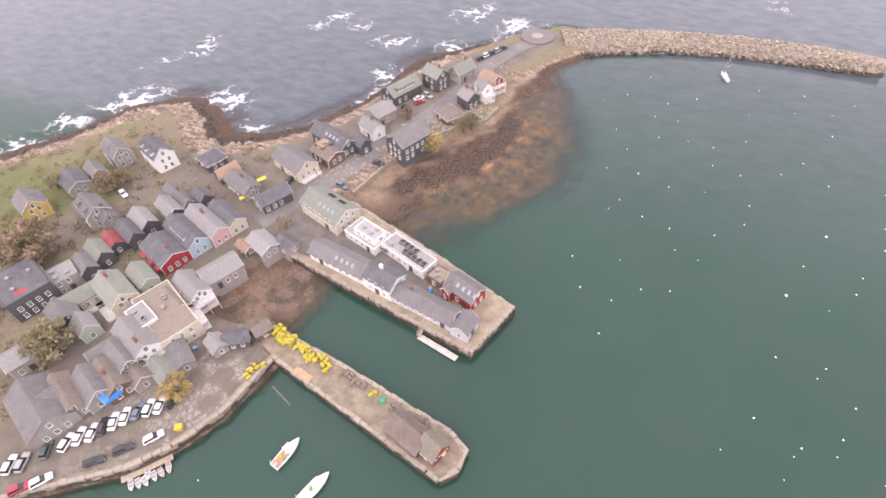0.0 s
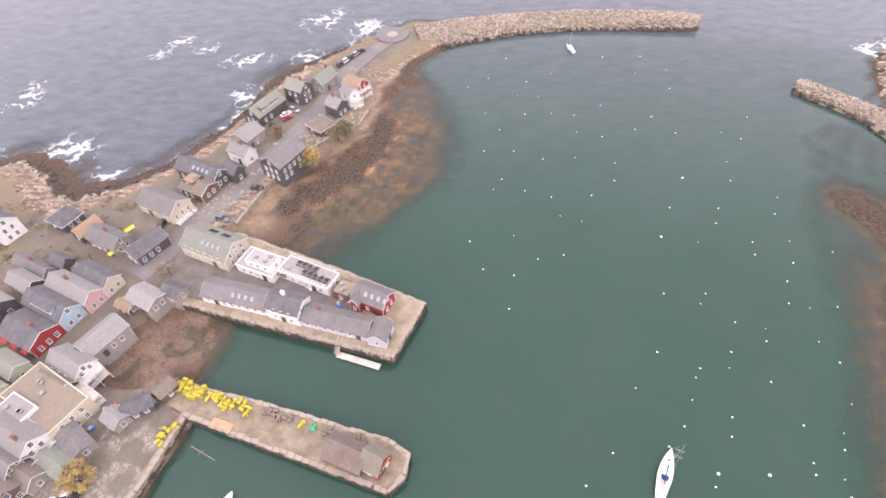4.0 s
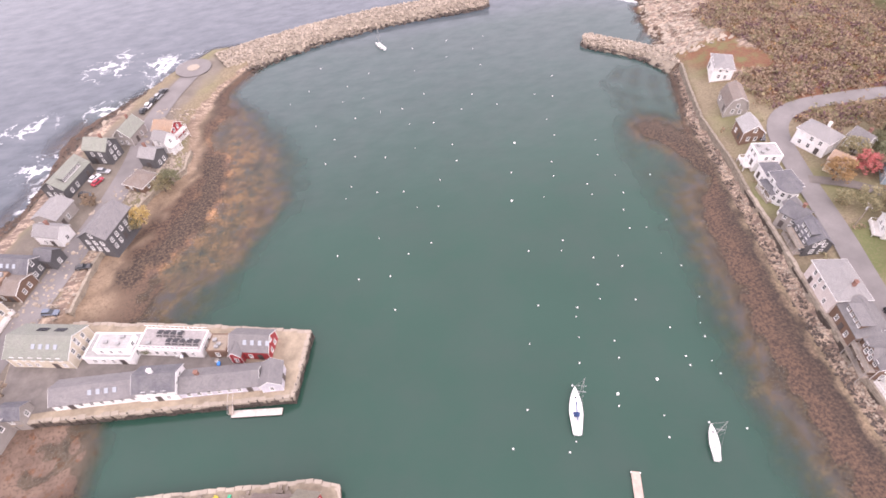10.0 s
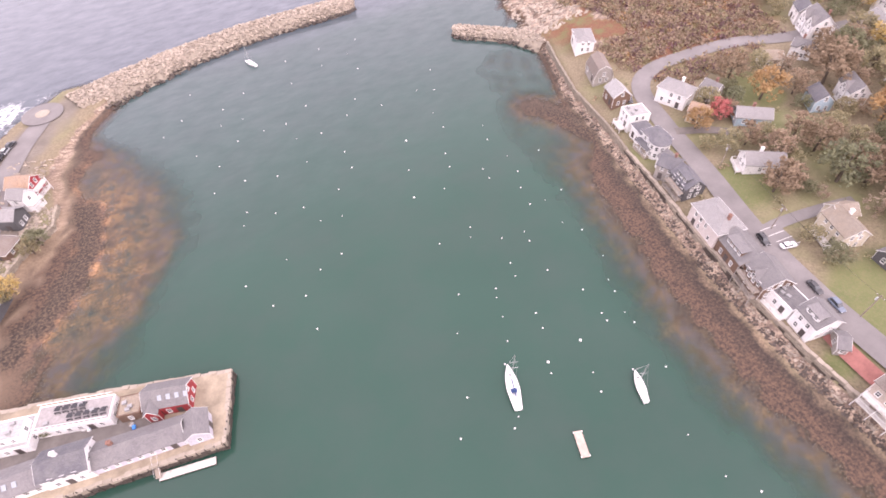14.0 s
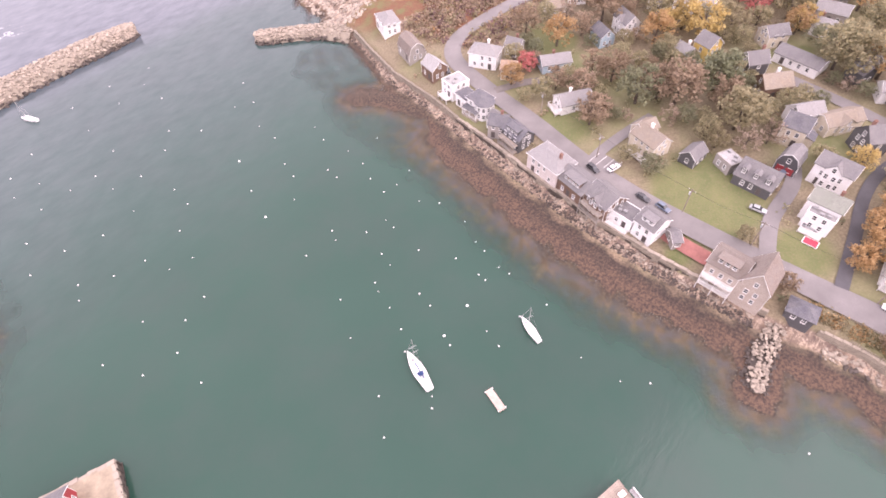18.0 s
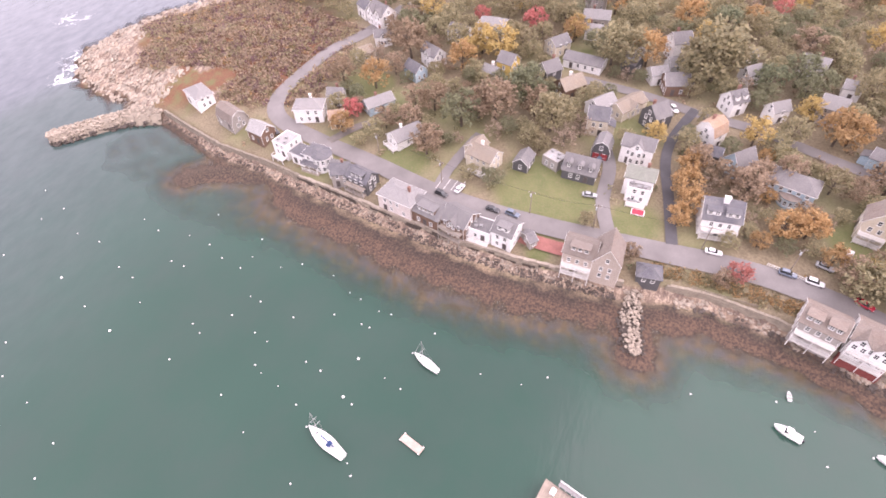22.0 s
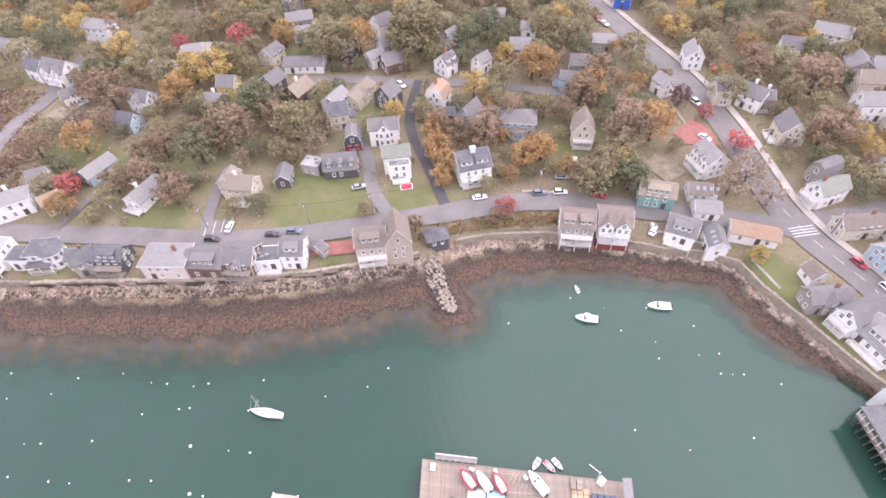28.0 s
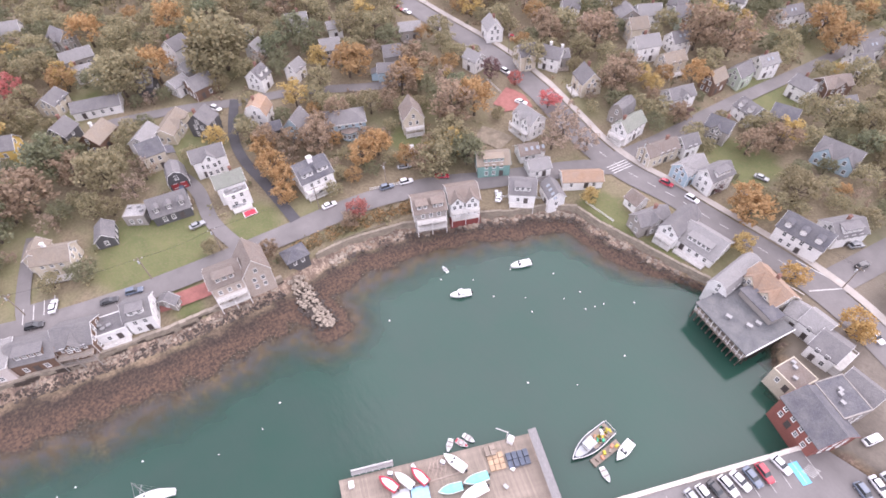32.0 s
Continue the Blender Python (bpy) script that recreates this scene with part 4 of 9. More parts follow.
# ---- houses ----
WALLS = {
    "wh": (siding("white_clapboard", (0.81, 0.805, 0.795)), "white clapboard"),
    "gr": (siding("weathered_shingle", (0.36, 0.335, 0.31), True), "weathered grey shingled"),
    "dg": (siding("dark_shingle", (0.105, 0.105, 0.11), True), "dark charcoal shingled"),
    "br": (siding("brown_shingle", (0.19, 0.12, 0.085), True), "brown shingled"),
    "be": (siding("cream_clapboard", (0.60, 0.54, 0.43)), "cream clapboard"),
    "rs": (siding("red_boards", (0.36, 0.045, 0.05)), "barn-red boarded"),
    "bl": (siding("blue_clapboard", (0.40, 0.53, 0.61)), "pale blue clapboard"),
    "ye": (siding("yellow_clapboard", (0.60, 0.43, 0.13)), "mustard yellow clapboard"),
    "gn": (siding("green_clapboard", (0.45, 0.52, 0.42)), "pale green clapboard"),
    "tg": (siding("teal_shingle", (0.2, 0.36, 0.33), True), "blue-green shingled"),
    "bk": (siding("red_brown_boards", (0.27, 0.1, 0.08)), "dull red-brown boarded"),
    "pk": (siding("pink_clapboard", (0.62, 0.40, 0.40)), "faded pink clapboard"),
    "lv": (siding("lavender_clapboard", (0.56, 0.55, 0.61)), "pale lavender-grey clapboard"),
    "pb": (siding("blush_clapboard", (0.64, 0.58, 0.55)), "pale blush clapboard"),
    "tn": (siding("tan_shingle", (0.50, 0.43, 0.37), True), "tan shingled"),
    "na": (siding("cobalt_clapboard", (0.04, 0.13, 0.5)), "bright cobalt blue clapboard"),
}
ROOFS = {
    "rg": (shingles("grey_shingles", (0.215, 0.206, 0.212)), "grey shingle roof"),
    "rl": (shingles("pale_shingles", (0.345, 0.335, 0.335)), "pale grey roof"),
    "rd": (shingles("slate_shingles", (0.13, 0.13, 0.152)), "dark slate-grey roof"),
    "rb": (shingles("brown_shingles", (0.27, 0.215, 0.18)), "brown shingle roof"),
    "rt": (shingles("tan_shingles", (0.35, 0.285, 0.215)), "tan roof"),
    "rr": (shingles("red_shingles", (0.43, 0.06, 0.07)), "red roof"),
    "ro": (shingles("terracotta_shingles", (0.44, 0.29, 0.19)), "orange-tan roof"),
    "rv": (shingles("lichen_shingles", (0.30, 0.325, 0.27)), "grey-green lichened roof"),
    "rw": (shingles("white_membrane", (0.47, 0.465, 0.46)), "flat white roof"),
}
white_trim = plain("white_trim", (0.74, 0.735, 0.72), 0.6, var=0.1)
brick_mat = plain("chimney_brick", (0.25, 0.135, 0.105), 0.9, var=0.3, grain=8)
deck_wood = plain("deck_boards", (0.36, 0.31, 0.26), 0.85, var=0.3, scale=0.8, grain=6)
glass_mat, gt, gb = material("window_glass", 0.08)
gb.inputs["Base Color"].default_value = (0.03, 0.036, 0.042, 1)
gb.inputs["Specular IOR Level"].default_value = 0.7
door_mat = plain("door_paint", (0.1, 0.085, 0.08), 0.6, rnd=0.6)
awn_red = plain("red_canvas", (0.45, 0.06, 0.06), 0.9)
awn_yellow = plain("yellow_canvas", (0.75, 0.6, 0.05), 0.9)
solar_mat = plain("black_glass_panel", (0.02, 0.022, 0.03), 0.15)
stone_base = plain("fieldstone", (0.3, 0.27, 0.23), 0.95, var=0.35, scale=1.5)


def window_mesh(w, h, glazed=False):
    """A frame with a cross of glazing bars and a sill, one connected piece."""
    xs = [-w / 2 - 0.13, -w / 2, -0.02, 0.02, w / 2, w / 2 + 0.13]
    zs = [-h / 2 - 0.13, -h / 2, -0.03, 0.03, h / 2, h / 2 + 0.13]
    solid = {(i, j) for i in range(5) for j in range(5) if i % 2 == 0 or j % 2 == 0}
    pts = [(x, -0.08, z) for z in zs for x in xs] + [(x, 0.0, z) for z in zs for x in xs]
    pts = [(x, y - 0.09 if z == zs[0] and y < 0 else y, z) for x, y, z in pts]
    at = lambda i, j, k: k * 36 + j * 6 + i
    faces = []
    for i, j in solid:
        faces.append((at(i, j, 0), at(i + 1, j, 0), at(i + 1, j + 1, 0), at(i, j + 1, 0)))
        for di, dj, p, q in ((-1, 0, (i, j + 1), (i, j)), (1, 0, (i + 1, j), (i + 1, j + 1)), (0, -1, (i, j), (i + 1, j)), (0, 1, (i + 1, j + 1), (i, j + 1))):
            if (i + di, j + dj) not in solid:
                faces.append((at(*p, 1), at(*q, 1), at(*q, 0), at(*p, 0)))
    shape = Build().add(pts, faces)
    if glazed:
        glass = [(at(i, j, 1), at(i + 1, j, 1), at(i + 1, j + 1, 1), at(i, j + 1, 1)) for i in (1, 3) for j in (1, 3)]
        shape.f += glass
    me = shape.mesh("window", white_trim)
    if glazed:
        me.materials.append(glass_mat)
        for q in list(me.polygons)[-4:]:
            q.material_index = 1
    return me


def pane_mesh(w, h):
    return Build().box(0, 0.0, 0, w, 0.03, h).mesh("pane", glass_mat)


WIN = window_mesh(0.8, 1.3), pane_mesh(0.8, 1.3)
WIDE = window_mesh(1.7, 1.4), pane_mesh(1.7, 1.4)
DOOR = Build().box(0, -0.03, 1.05, 1.0, 0.1, 2.1).box(0, -0.05, 2.15, 1.3, 0.12, 0.14).box(-0.57, -0.05, 1.05, 0.12, 0.12, 2.1).box(0.57, -0.05, 1.05, 0.12, 0.12, 2.1).mesh("door", door_mat)
SKYL = Build().box(0, 0, 0.06, 0.9, 1.2, 0.14).box(0, 0, 0.14, 0.74, 1.04, 0.03).mesh("skylight", plain("skylight_pane", (0.3, 0.33, 0.36), 0.12, var=0.1))
DORMER_WIN = window_mesh(0.85, 1.0, True)
pale_deck = plain("pale_painted_deck", (0.62, 0.6, 0.57), 0.8, var=0.2)
FAR_WIN = window_mesh(0.85, 1.35, True)
SITES = []


def slab(b, p, thick):
    """A sloping slab under four points."""
    low = [(x, y, z - thick) for x, y, z in p]
    b.add(list(p) + low, [(0, 1, 2, 3), (7, 6, 5, 4), (0, 4, 5, 1), (1, 5, 6, 2), (2, 6, 7, 3), (3, 7, 4, 0)])


def extrude(b, section, x0, x1):
    n = len(section)
    b.add([(x0, y, z) for y, z in section] + [(x1, y, z) for y, z in section],
          [tuple(range(n - 1, -1, -1)), tuple(range(n, 2 * n))] + [(i, (i + 1) % n, n + (i + 1) % n, n + i) for i in range(n)])


def put_on(put, front, w2):
    """Sets a window out from the front wall by a depth."""
    return lambda px, depth, pz: put(px if front < 0 else -px, front * (w2 + depth), pz, 0 if front < 0 else 180)


def front_gable(h, face, x, wide, eave, top, deep, wm, rm, put):
    """A gabled bay out of the front, running back into the main roof."""
    g, out = wide / 2, 0.55
    section = [(-g, -0.4), (g, -0.4), (g, eave), (0, top - 0.05), (-g, eave)]
    n = 5
    b = Build().add([(px, -out, pz) for px, pz in section] + [(px, 0.5, pz) for px, pz in section], [tuple(range(n)), tuple(range(2 * n - 1, n - 1, -1))] + [(i, i + n, (i + 1) % n + n, (i + 1) % n) for i in range(n)])
    part("gable_wall", b, wm, h, at=face @ Matrix.Translation((x, 0, 0)))
    b, o = Build(), 0.25
    k = (top - eave) / g
    for sx in (-1, 1):
        p = [(sx * (g + o), -out - 0.3, eave - k * o + 0.12), (0, -out - 0.3, top + 0.12), (0, deep * 0.95, top + 0.12), (sx * (g + o), 0.4, eave - k * o + 0.12)]
        slab(b, p if sx < 0 else p[::-1], 0.16)
    part("gable_roof", b, rm, h, at=face @ Matrix.Translation((x, 0, 0)))
    for pz in (1.55, 4.15, 6.7):
        if pz < eave - 0.3:
            for sx in (-1, 1):
                put(x + sx * g * 0.48, out + 0.01, pz)
    put(x, out + 0.01, eave + 0.25)


def shed_dormer(h, face, x, wide, eave, slope, w2, wm, rm):
    """A long dormer with a low roof let into the front slope."""
    y0, y1 = w2 * 0.22, w2 * 0.92
    z0 = eave + slope * y0
    high = min(1.55, slope * (w2 - y0) * 0.8)
    b = Build().add([(-wide / 2, y0, z0 - 0.3), (wide / 2, y0, z0 - 0.3), (wide / 2, y1, z0 + high - 0.1), (-wide / 2, y1, z0 + high - 0.1), (-wide / 2, y0, z0 + high), (wide / 2, y0, z0 + high), (wide / 2, y1, z0 + high + 0.12), (-wide / 2, y1, z0 + high + 0.12)],
                    [(3, 2, 1, 0), (4, 5, 6, 7), (0, 1, 5, 4), (1, 2, 6, 5), (2, 3, 7, 6), (3, 0, 4, 7)])
    d = part("dormer", b, wm, h, at=face @ Matrix.Translation((x, 0, 0)))
    c = Build()
    slab(c, [(-wide / 2 - 0.2, y0 - 0.35, z0 + high + 0.12), (wide / 2 + 0.2, y0 - 0.35, z0 + high + 0.12), (wide / 2 + 0.2, y1 + 0.2, z0 + high + 0.3), (-wide / 2 - 0.2, y1 + 0.2, z0 + high + 0.3)], 0.14)
    part("dormer_roof", c, rm, d)
    n = max(2, int(wide / 1.35))
    for i in range(n):
        part("window", DORMER_WIN, None, d, at=pose((i - (n - 1) / 2) * wide / n, y0 - 0.01, z0 + high * 0.5))


def lean_to(h, face, wide, deep, high, wm, rm):
    part("lean_to", Build().box(0, -deep / 2, high / 2 - 1.5, wide, deep, high + 3.0 - 0.2), wm, h, at=face)
    b = Build()
    slab(b, [(-wide / 2 - 0.25, -deep - 0.25, high - 0.1), (wide / 2 + 0.25, -deep - 0.25, high - 0.1), (wide / 2 + 0.25, 0.05, high + 0.9), (-wide / 2 - 0.25, 0.05, high + 0.9)], 0.16)
    part("lean_to_roof", b, rm, h, at=face)


def balconies(h, face, wide, deep, floors, brown):
    """Decks one above the other with posts and railings."""
    rails = WALLS["gr"][0] if brown else white_trim
    for f in range(floors):
        z = 0.15 + f * 2.6
        part("balcony", Build().box(0, -deep / 2, z - 0.1, wide, deep, 0.2).box(0, -deep + 0.05, z - 0.16, wide + 0.04, 0.14, 0.34), deck_wood if brown else pale_deck, h, at=face)
        b = Build().box(0, -deep + 0.06, z + 1.0, wide, 0.1, 0.08).box(0, -deep + 0.06, z + 0.2, wide, 0.06, 0.06)
        for sx in (-1, 1):
            b.box(sx * (wide / 2 - 0.04), -deep / 2, z + 1.0, 0.1, deep, 0.08)
        for i in range(int(wide / 0.3)):
            b.box(-wide / 2 + 0.15 + i * 0.3, -deep + 0.06, z + 0.6, 0.05, 0.05, 0.8)
        part("railing", b, rails, h, at=face)
    n = max(3, int(wide / 2.8))
    for i in range(n):
        part("post", Build().box(0, 0, (floors - 1) * 1.3 - 1.2 + 0.5, 0.16, 0.16, (floors - 1) * 2.6 + 3.4), rails, h, at=face @ Matrix.Translation((-wide / 2 + 0.1 + i * (wide - 0.2) / (n - 1), -deep + 0.08, 0)))


def house(x, y, z, rot, length, width, eave, ridge, wall, roof, kind, near):
    rnd = random.Random(int(x * 7 + y * 13))
    kinds = set(kind.split("+"))
    if kind == "" and near and length * width > 40:
        extra_rnd = random.Random(int(x * 17 - y * 5))
        kinds = {extra_rnd.choice(["", "gab", "shed", "ell", "dk", "ell", "dk"])}
    elif kind == "" and length * width > 40:
        kinds = {random.Random(int(x * 17 - y * 5)).choice(["", "gab", "ell", "dk"])}
    kind = next(iter(kinds)) if len(kinds) == 1 else kind.split("+")[0]
    wm, wl = WALLS[wall]
    rm, rl = ROOFS[roof]
    extra = {"dorm": " and dormers", "shop": " and shopfronts", "deck": " deck", "sky": " with skylights", "gamb": ", gambrel shaped", "hip": ", hipped", "gab": " and a front gable", "gab2": " and twin front gables", "shed": " and a wide dormer", "shed2": " and two wide dormers", "tier": " and tiered balconies", "etier": " and balconies under the gable", "ell": " and a lean-to", "dk": " and a deck"}.get(kind, "")
    small = length * width < 36 and ridge < 5.2
    name = "shed" if small else "house"
    h = thing(name, f"{wl} {name} with {rl}{extra}", name, x, y, z, rot, group="village houses")
    SITES.append((x, y, 0.5 * max(length, width) + 1.0))
    l2, w2, base = length / 2, width / 2, -3.5
    flat = kinds & {"flat", "deck"}
    # which long side and which end look to the water
    a = radians(rot)
    front = -1 if (-math.sin(a) * -x + math.cos(a) * -y) < 0 else 1
    end = 1 if (math.cos(a) * -x + math.sin(a) * -y) > 0 else -1
    over, th = 0.4, 0.2
    wb, rb, tb = Build(), Build(), Build()
    if flat:
        wb.box(0, 0, (eave + base) / 2, length, width, eave - base)
        rb.box(0, 0, eave + 0.09, length - 0.5, width - 0.5, 0.18)
        for sx in (-1, 1):
            tb.box(sx * (l2 - 0.1), 0, eave + 0.12, 0.26, width + 0.06, 0.3)
            tb.box(0, sx * (w2 - 0.1), eave + 0.12, length - 0.4, 0.26, 0.3)
    elif "hip" in kinds:
        wb.box(0, 0, (eave + base) / 2, length, width, eave - base)
        r = max(l2 - w2, 0.4)
        o = over
        pts = [(-l2 - o, -w2 - o, eave - 0.1), (l2 + o, -w2 - o, eave - 0.1), (l2 + o, w2 + o, eave - 0.1), (-l2 - o, w2 + o, eave - 0.1), (-r, 0, ridge), (r, 0, ridge)]
        rb.add(pts, [(3, 2, 1, 0), (0, 1, 5, 4), (1, 2, 5), (2, 3, 4, 5), (3, 0, 4)])
        for sx in (-1, 1):
            tb.box(sx * (l2 + o), 0, eave - 0.2, 0.1, width + 2 * o, 0.2)
            tb.box(0, sx * (w2 + o), eave - 0.2, length + 2 * o, 0.1, 0.2)
    else:
        if "gamb" in kinds:
            ky, kz = w2 * 0.68, eave + (ridge - eave) * 0.68
            prof = [(-w2, eave), (-ky, kz), (0, ridge), (ky, kz), (w2, eave)]
        else:
            prof = [(-w2, eave), (0, ridge), (w2, eave)]
        extrude(wb, [(-w2, base), (w2, base)] + [(p[0], p[1] - 0.02) for p in prof[::-1]], -l2, l2)
        ends = []
        for (y0, z0), (y1, z1) in zip(prof, prof[1:]):
            d = math.hypot(y1 - y0, z1 - z0)
            uy, uz = (y1 - y0) / d, (z1 - z0) / d
            if (y0, z0) == prof[0]:
                y0, z0 = y0 - uy * over, z0 - uz * over
            if (y1, z1) == prof[-1]:
                y1, z1 = y1 + uy * over, z1 + uz * over
            up = 0.14
            ends += [(y0, z0 + up), (y1, z1 + up)]
            for sx in (-1, 1):
                q = sx * (l2 + over + 0.03)
                slab(tb, [(q - 0.03, y0, z0 + up - 0.04), (q + 0.04, y0, z0 + up - 0.04), (q + 0.04, y1, z1 + up - 0.04), (q - 0.03, y1, z1 + up - 0.04)], 0.18)
        top = [ends[0]] + ends[1::2]
        section = top[::-1] + [(py, pz - th) for py, pz in top]
        extrude(rb, section, -l2 - over, l2 + over)
        for sy, sgn in ((-w2, -1), (w2, 1)):
            tb.box(0, sy + sgn * 0.06, eave - 0.22, length, 0.1, 0.22)
        for sx in (-1, 1):
            for sy in (-1, 1):
                tb.box(sx * (l2 + 0.012), sy * (w2 + 0.012), (eave - 0.3) / 2, 0.1, 0.1, eave - 0.35)
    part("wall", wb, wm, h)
    part("roof", rb, plain("greyed_deck", (0.31, 0.29, 0.285), 0.85, var=0.25) if "deck" in kinds else rm, h)
    plain_trim = wall in ("dg", "br", "gr", "bk", "tg") and rnd.random() < 0.5
    part("trim", tb, wm if flat and wall != "wh" or plain_trim else white_trim, h)
    # windows, a row to each storey, on the two sides that show
    storeys = max(1, int((eave + 0.75) / 2.6))
    mesh, pane = WIN
    split = math.hypot(x, y) < 112

    def put(px, py, pz, turn, m=mesh, p=pane):
        if split:
            o = part("window", m, None, h, at=pose(px, py, pz, 0, 0, turn))
            part("pane", p, None, o)
        else:
            part("window", FAR_WIN, None, h, at=pose(px, py, pz, 0, 0, turn))

    step_x = 2.35 if near else 2.9
    n = max(1, int((length - 1.2) / step_x))
    door_at = rnd.randrange(n)
    for s in range(storeys):
        zc = 1.55 + s * 2.6
        for i in range(n):
            px = (i - (n - 1) / 2) * step_x
            if s == 0 and i == door_at and not small:
                part("door", DOOR, None, h, at=pose(px, front * (w2 + 0.01), 0.05, 0, 0, 0 if front < 0 else 180))
            elif rnd.random() < 0.93:
                m, p = WIDE if "shop" in kinds and s == 0 else WIN
                put(px, front * (w2 + 0.01), zc, 0 if front < 0 else 180, m, p)
        k = max(1, int((width - 1.0) / 2.3))
        for i in range(k):
            put(end * (l2 + 0.01), (i - (k - 1) / 2) * 2.3, zc, 90 if end > 0 else -90)
    if not flat and "hip" not in kinds and ridge - eave > 2.2:
        put(end * (l2 + 0.01), 0.0, eave + 0.75, 90 if end > 0 else -90)
    if "dorm" in kinds:
        m = max(2, int(length / 3.2))
        slope = (ridge - eave) / w2
        for i in range(m):
            px = (i - (m - 1) / 2) * length / m
            d = part("dormer", Build().box(0, 0, 0, 1.6, 1.9, 1.5), wm, h, at=pose(px, front * (w2 * 0.62), eave + slope * w2 * 0.38 + 0.45))
            c = Build()
            slab(c, [(-1.05, -1.25, 0.62), (0, -1.25, 1.25), (0, 1.25, 1.25), (-1.05, 1.25, 0.62)], 0.14)
            slab(c, [(0, -1.25, 1.25), (1.05, -1.25, 0.62), (1.05, 1.25, 0.62), (0, 1.25, 1.25)], 0.14)
            part("dormer_roof", c, rm, d)
            part("window", mesh, None, d, at=pose(0, front * 0.97, -0.05, 0, 0, 0 if front < 0 else 180))
    if "sky" in kinds or (not flat and kinds == {""} and rnd.random() < 0.07):
        for i in range(2 + ("sky" in kinds) * 2):
            px = (i - 0.5) * 1.9
            ang = math.degrees(math.atan2(ridge - eave, w2))
            part("skylight", SKYL, None, h, at=pose(px, front * w2 * 0.5, (eave + ridge) / 2 + 0.16, ang if front < 0 else -ang))
    if "solar" in kinds:
        ang = math.degrees(math.atan2(ridge - eave, w2))
        for i in range(2):
            part("solar_panel", Build().box(0, 0, 0.12, 2.6, 1.5, 0.1), solar_mat, h, "black solar panel", at=pose((i * 4.6 - 1.0), -front * w2 * 0.5, (eave + ridge) / 2 + 0.16, -ang if front < 0 else ang))
    if "wchim" in kinds:
        part("chimney", Build().box(0, 0, 0, 1.5, 1.2, 2.8).box(0, 0, 1.45, 1.7, 1.4, 0.16), white_trim, h, "stout white chimney", at=pose(0.3, front * 0.4, ridge - 0.2))
    elif not small and (rnd.random() < 0.32) and not flat:
        cx = rnd.uniform(-0.3, 0.3) * length
        b = Build().box(0, 0, 0, 0.8, 0.7, 2.6).box(0, 0, 1.35, 1.0, 0.9, 0.16).box(0, 0, 1.55, 0.3, 0.3, 0.3)
        part("chimney", b, brick_mat if rnd.random() < 0.88 else white_trim, h, at=pose(cx, -front * 0.5, ridge - 0.15))
    if flat:
        for i in range(3):
            part("roof_vent", Build().box(0, 0, 0.3, 0.9, 0.7, 0.6, 0.2).box(0, 0, 0.66, 1.05, 0.85, 0.1, 0.2), plain("galvanised", (0.33, 0.33, 0.33), 0.6, 0.3), h, at=pose(rnd.uniform(-0.35, 0.35) * length, rnd.uniform(-0.3, 0.3) * width, eave + 0.18))
    if "deck" in kinds:
        b = Build()
        for i in range(int(length / 1.2)):
            px = -l2 + 0.6 + i * 1.2
            for sy in (-1, 1):
                b.box(px, sy * (w2 - 0.1), eave + 0.95, 0.09, 0.09, 1.0)
        for sy in (-1, 1):
            b.box(0, sy * (w2 - 0.1), eave + 1.45, length, 0.1, 0.09)
        part("railing", b, white_trim, h)
        for i in range(9):
            b = Build().box(0, 0, 0.72, 1.3, 0.8, 0.06).box(0, 0, 0.36, 0.1, 0.1, 0.7)
            for sy in (-1, 1):
                b.box(0, sy * 0.75, 0.45, 1.2, 0.3, 0.05).box(-0.5, sy * 0.75, 0.2, 0.08, 0.25, 0.4).box(0.5, sy * 0.75, 0.2, 0.08, 0.25, 0.4)
            part("picnic_table", b, plain("black_resin", (0.03, 0.03, 0.035), 0.5), h, at=pose(l2 * 0.82 - i % 5 * 1.8 - (i > 4) * 5.0, -0.9 if i < 5 else 1.3, eave + 0.2))
    if "shop" in kinds:
        for i in range(3):
            b = Build()
            slab(b, [(-1.1, 0, 0.55), (1.1, 0, 0.55), (1.1, front * 1.2, 0), (-1.1, front * 1.2, 0)], 0.08)
            part("awning", b, awn_red, h, "red canvas shop awning", at=pose((i - 1) * length / 3, front * w2, 2.4))
    if near and wall == "wh" and eave >= 4.8 and kinds <= {"", "hip", "ell"} and length > 6.5:
        # seaward porch with posts
        b = Build()
        slab(b, [(-l2, 0, 0.5), (l2, 0, 0.5), (l2, front * 2.2, 0), (-l2, front * 2.2, 0)], 0.15)
        part("porch_roof", b, rm, h, at=pose(0, front * (w2 + 0.02), 2.75))
        part("porch_deck", Build().box(0, front * 1.1, -1.2, length, 2.2, 2.4), stone_base if rnd.random() < 0.5 else deck_wood, h, at=pose(0, front * w2, 0.1))
        q = max(3, int(length / 2.2))
        for i in range(q):
            part("porch_post", Build().box(0, 0, 1.3, 0.16, 0.16, 2.6), white_trim, h, at=pose(-l2 + 0.2 + i * (length - 0.4) / (q - 1), front * (w2 + 2.05), 0.1))
        b = Build()
        b.box(0, front * (w2 + 2.05), 1.05, length, 0.08, 0.08).box(0, front * (w2 + 2.05), 0.35, length, 0.06, 0.06)
        for i in range(int(length / 0.35)):
            b.box(-l2 + 0.17 + i * 0.35, front * (w2 + 2.05), 0.7, 0.05, 0.05, 0.7)
        part("railing", b, white_trim, h)
    face = pose(0, front * w2, 0, 0, 0, 0 if front < 0 else 180)
    slope = (ridge - eave) / w2
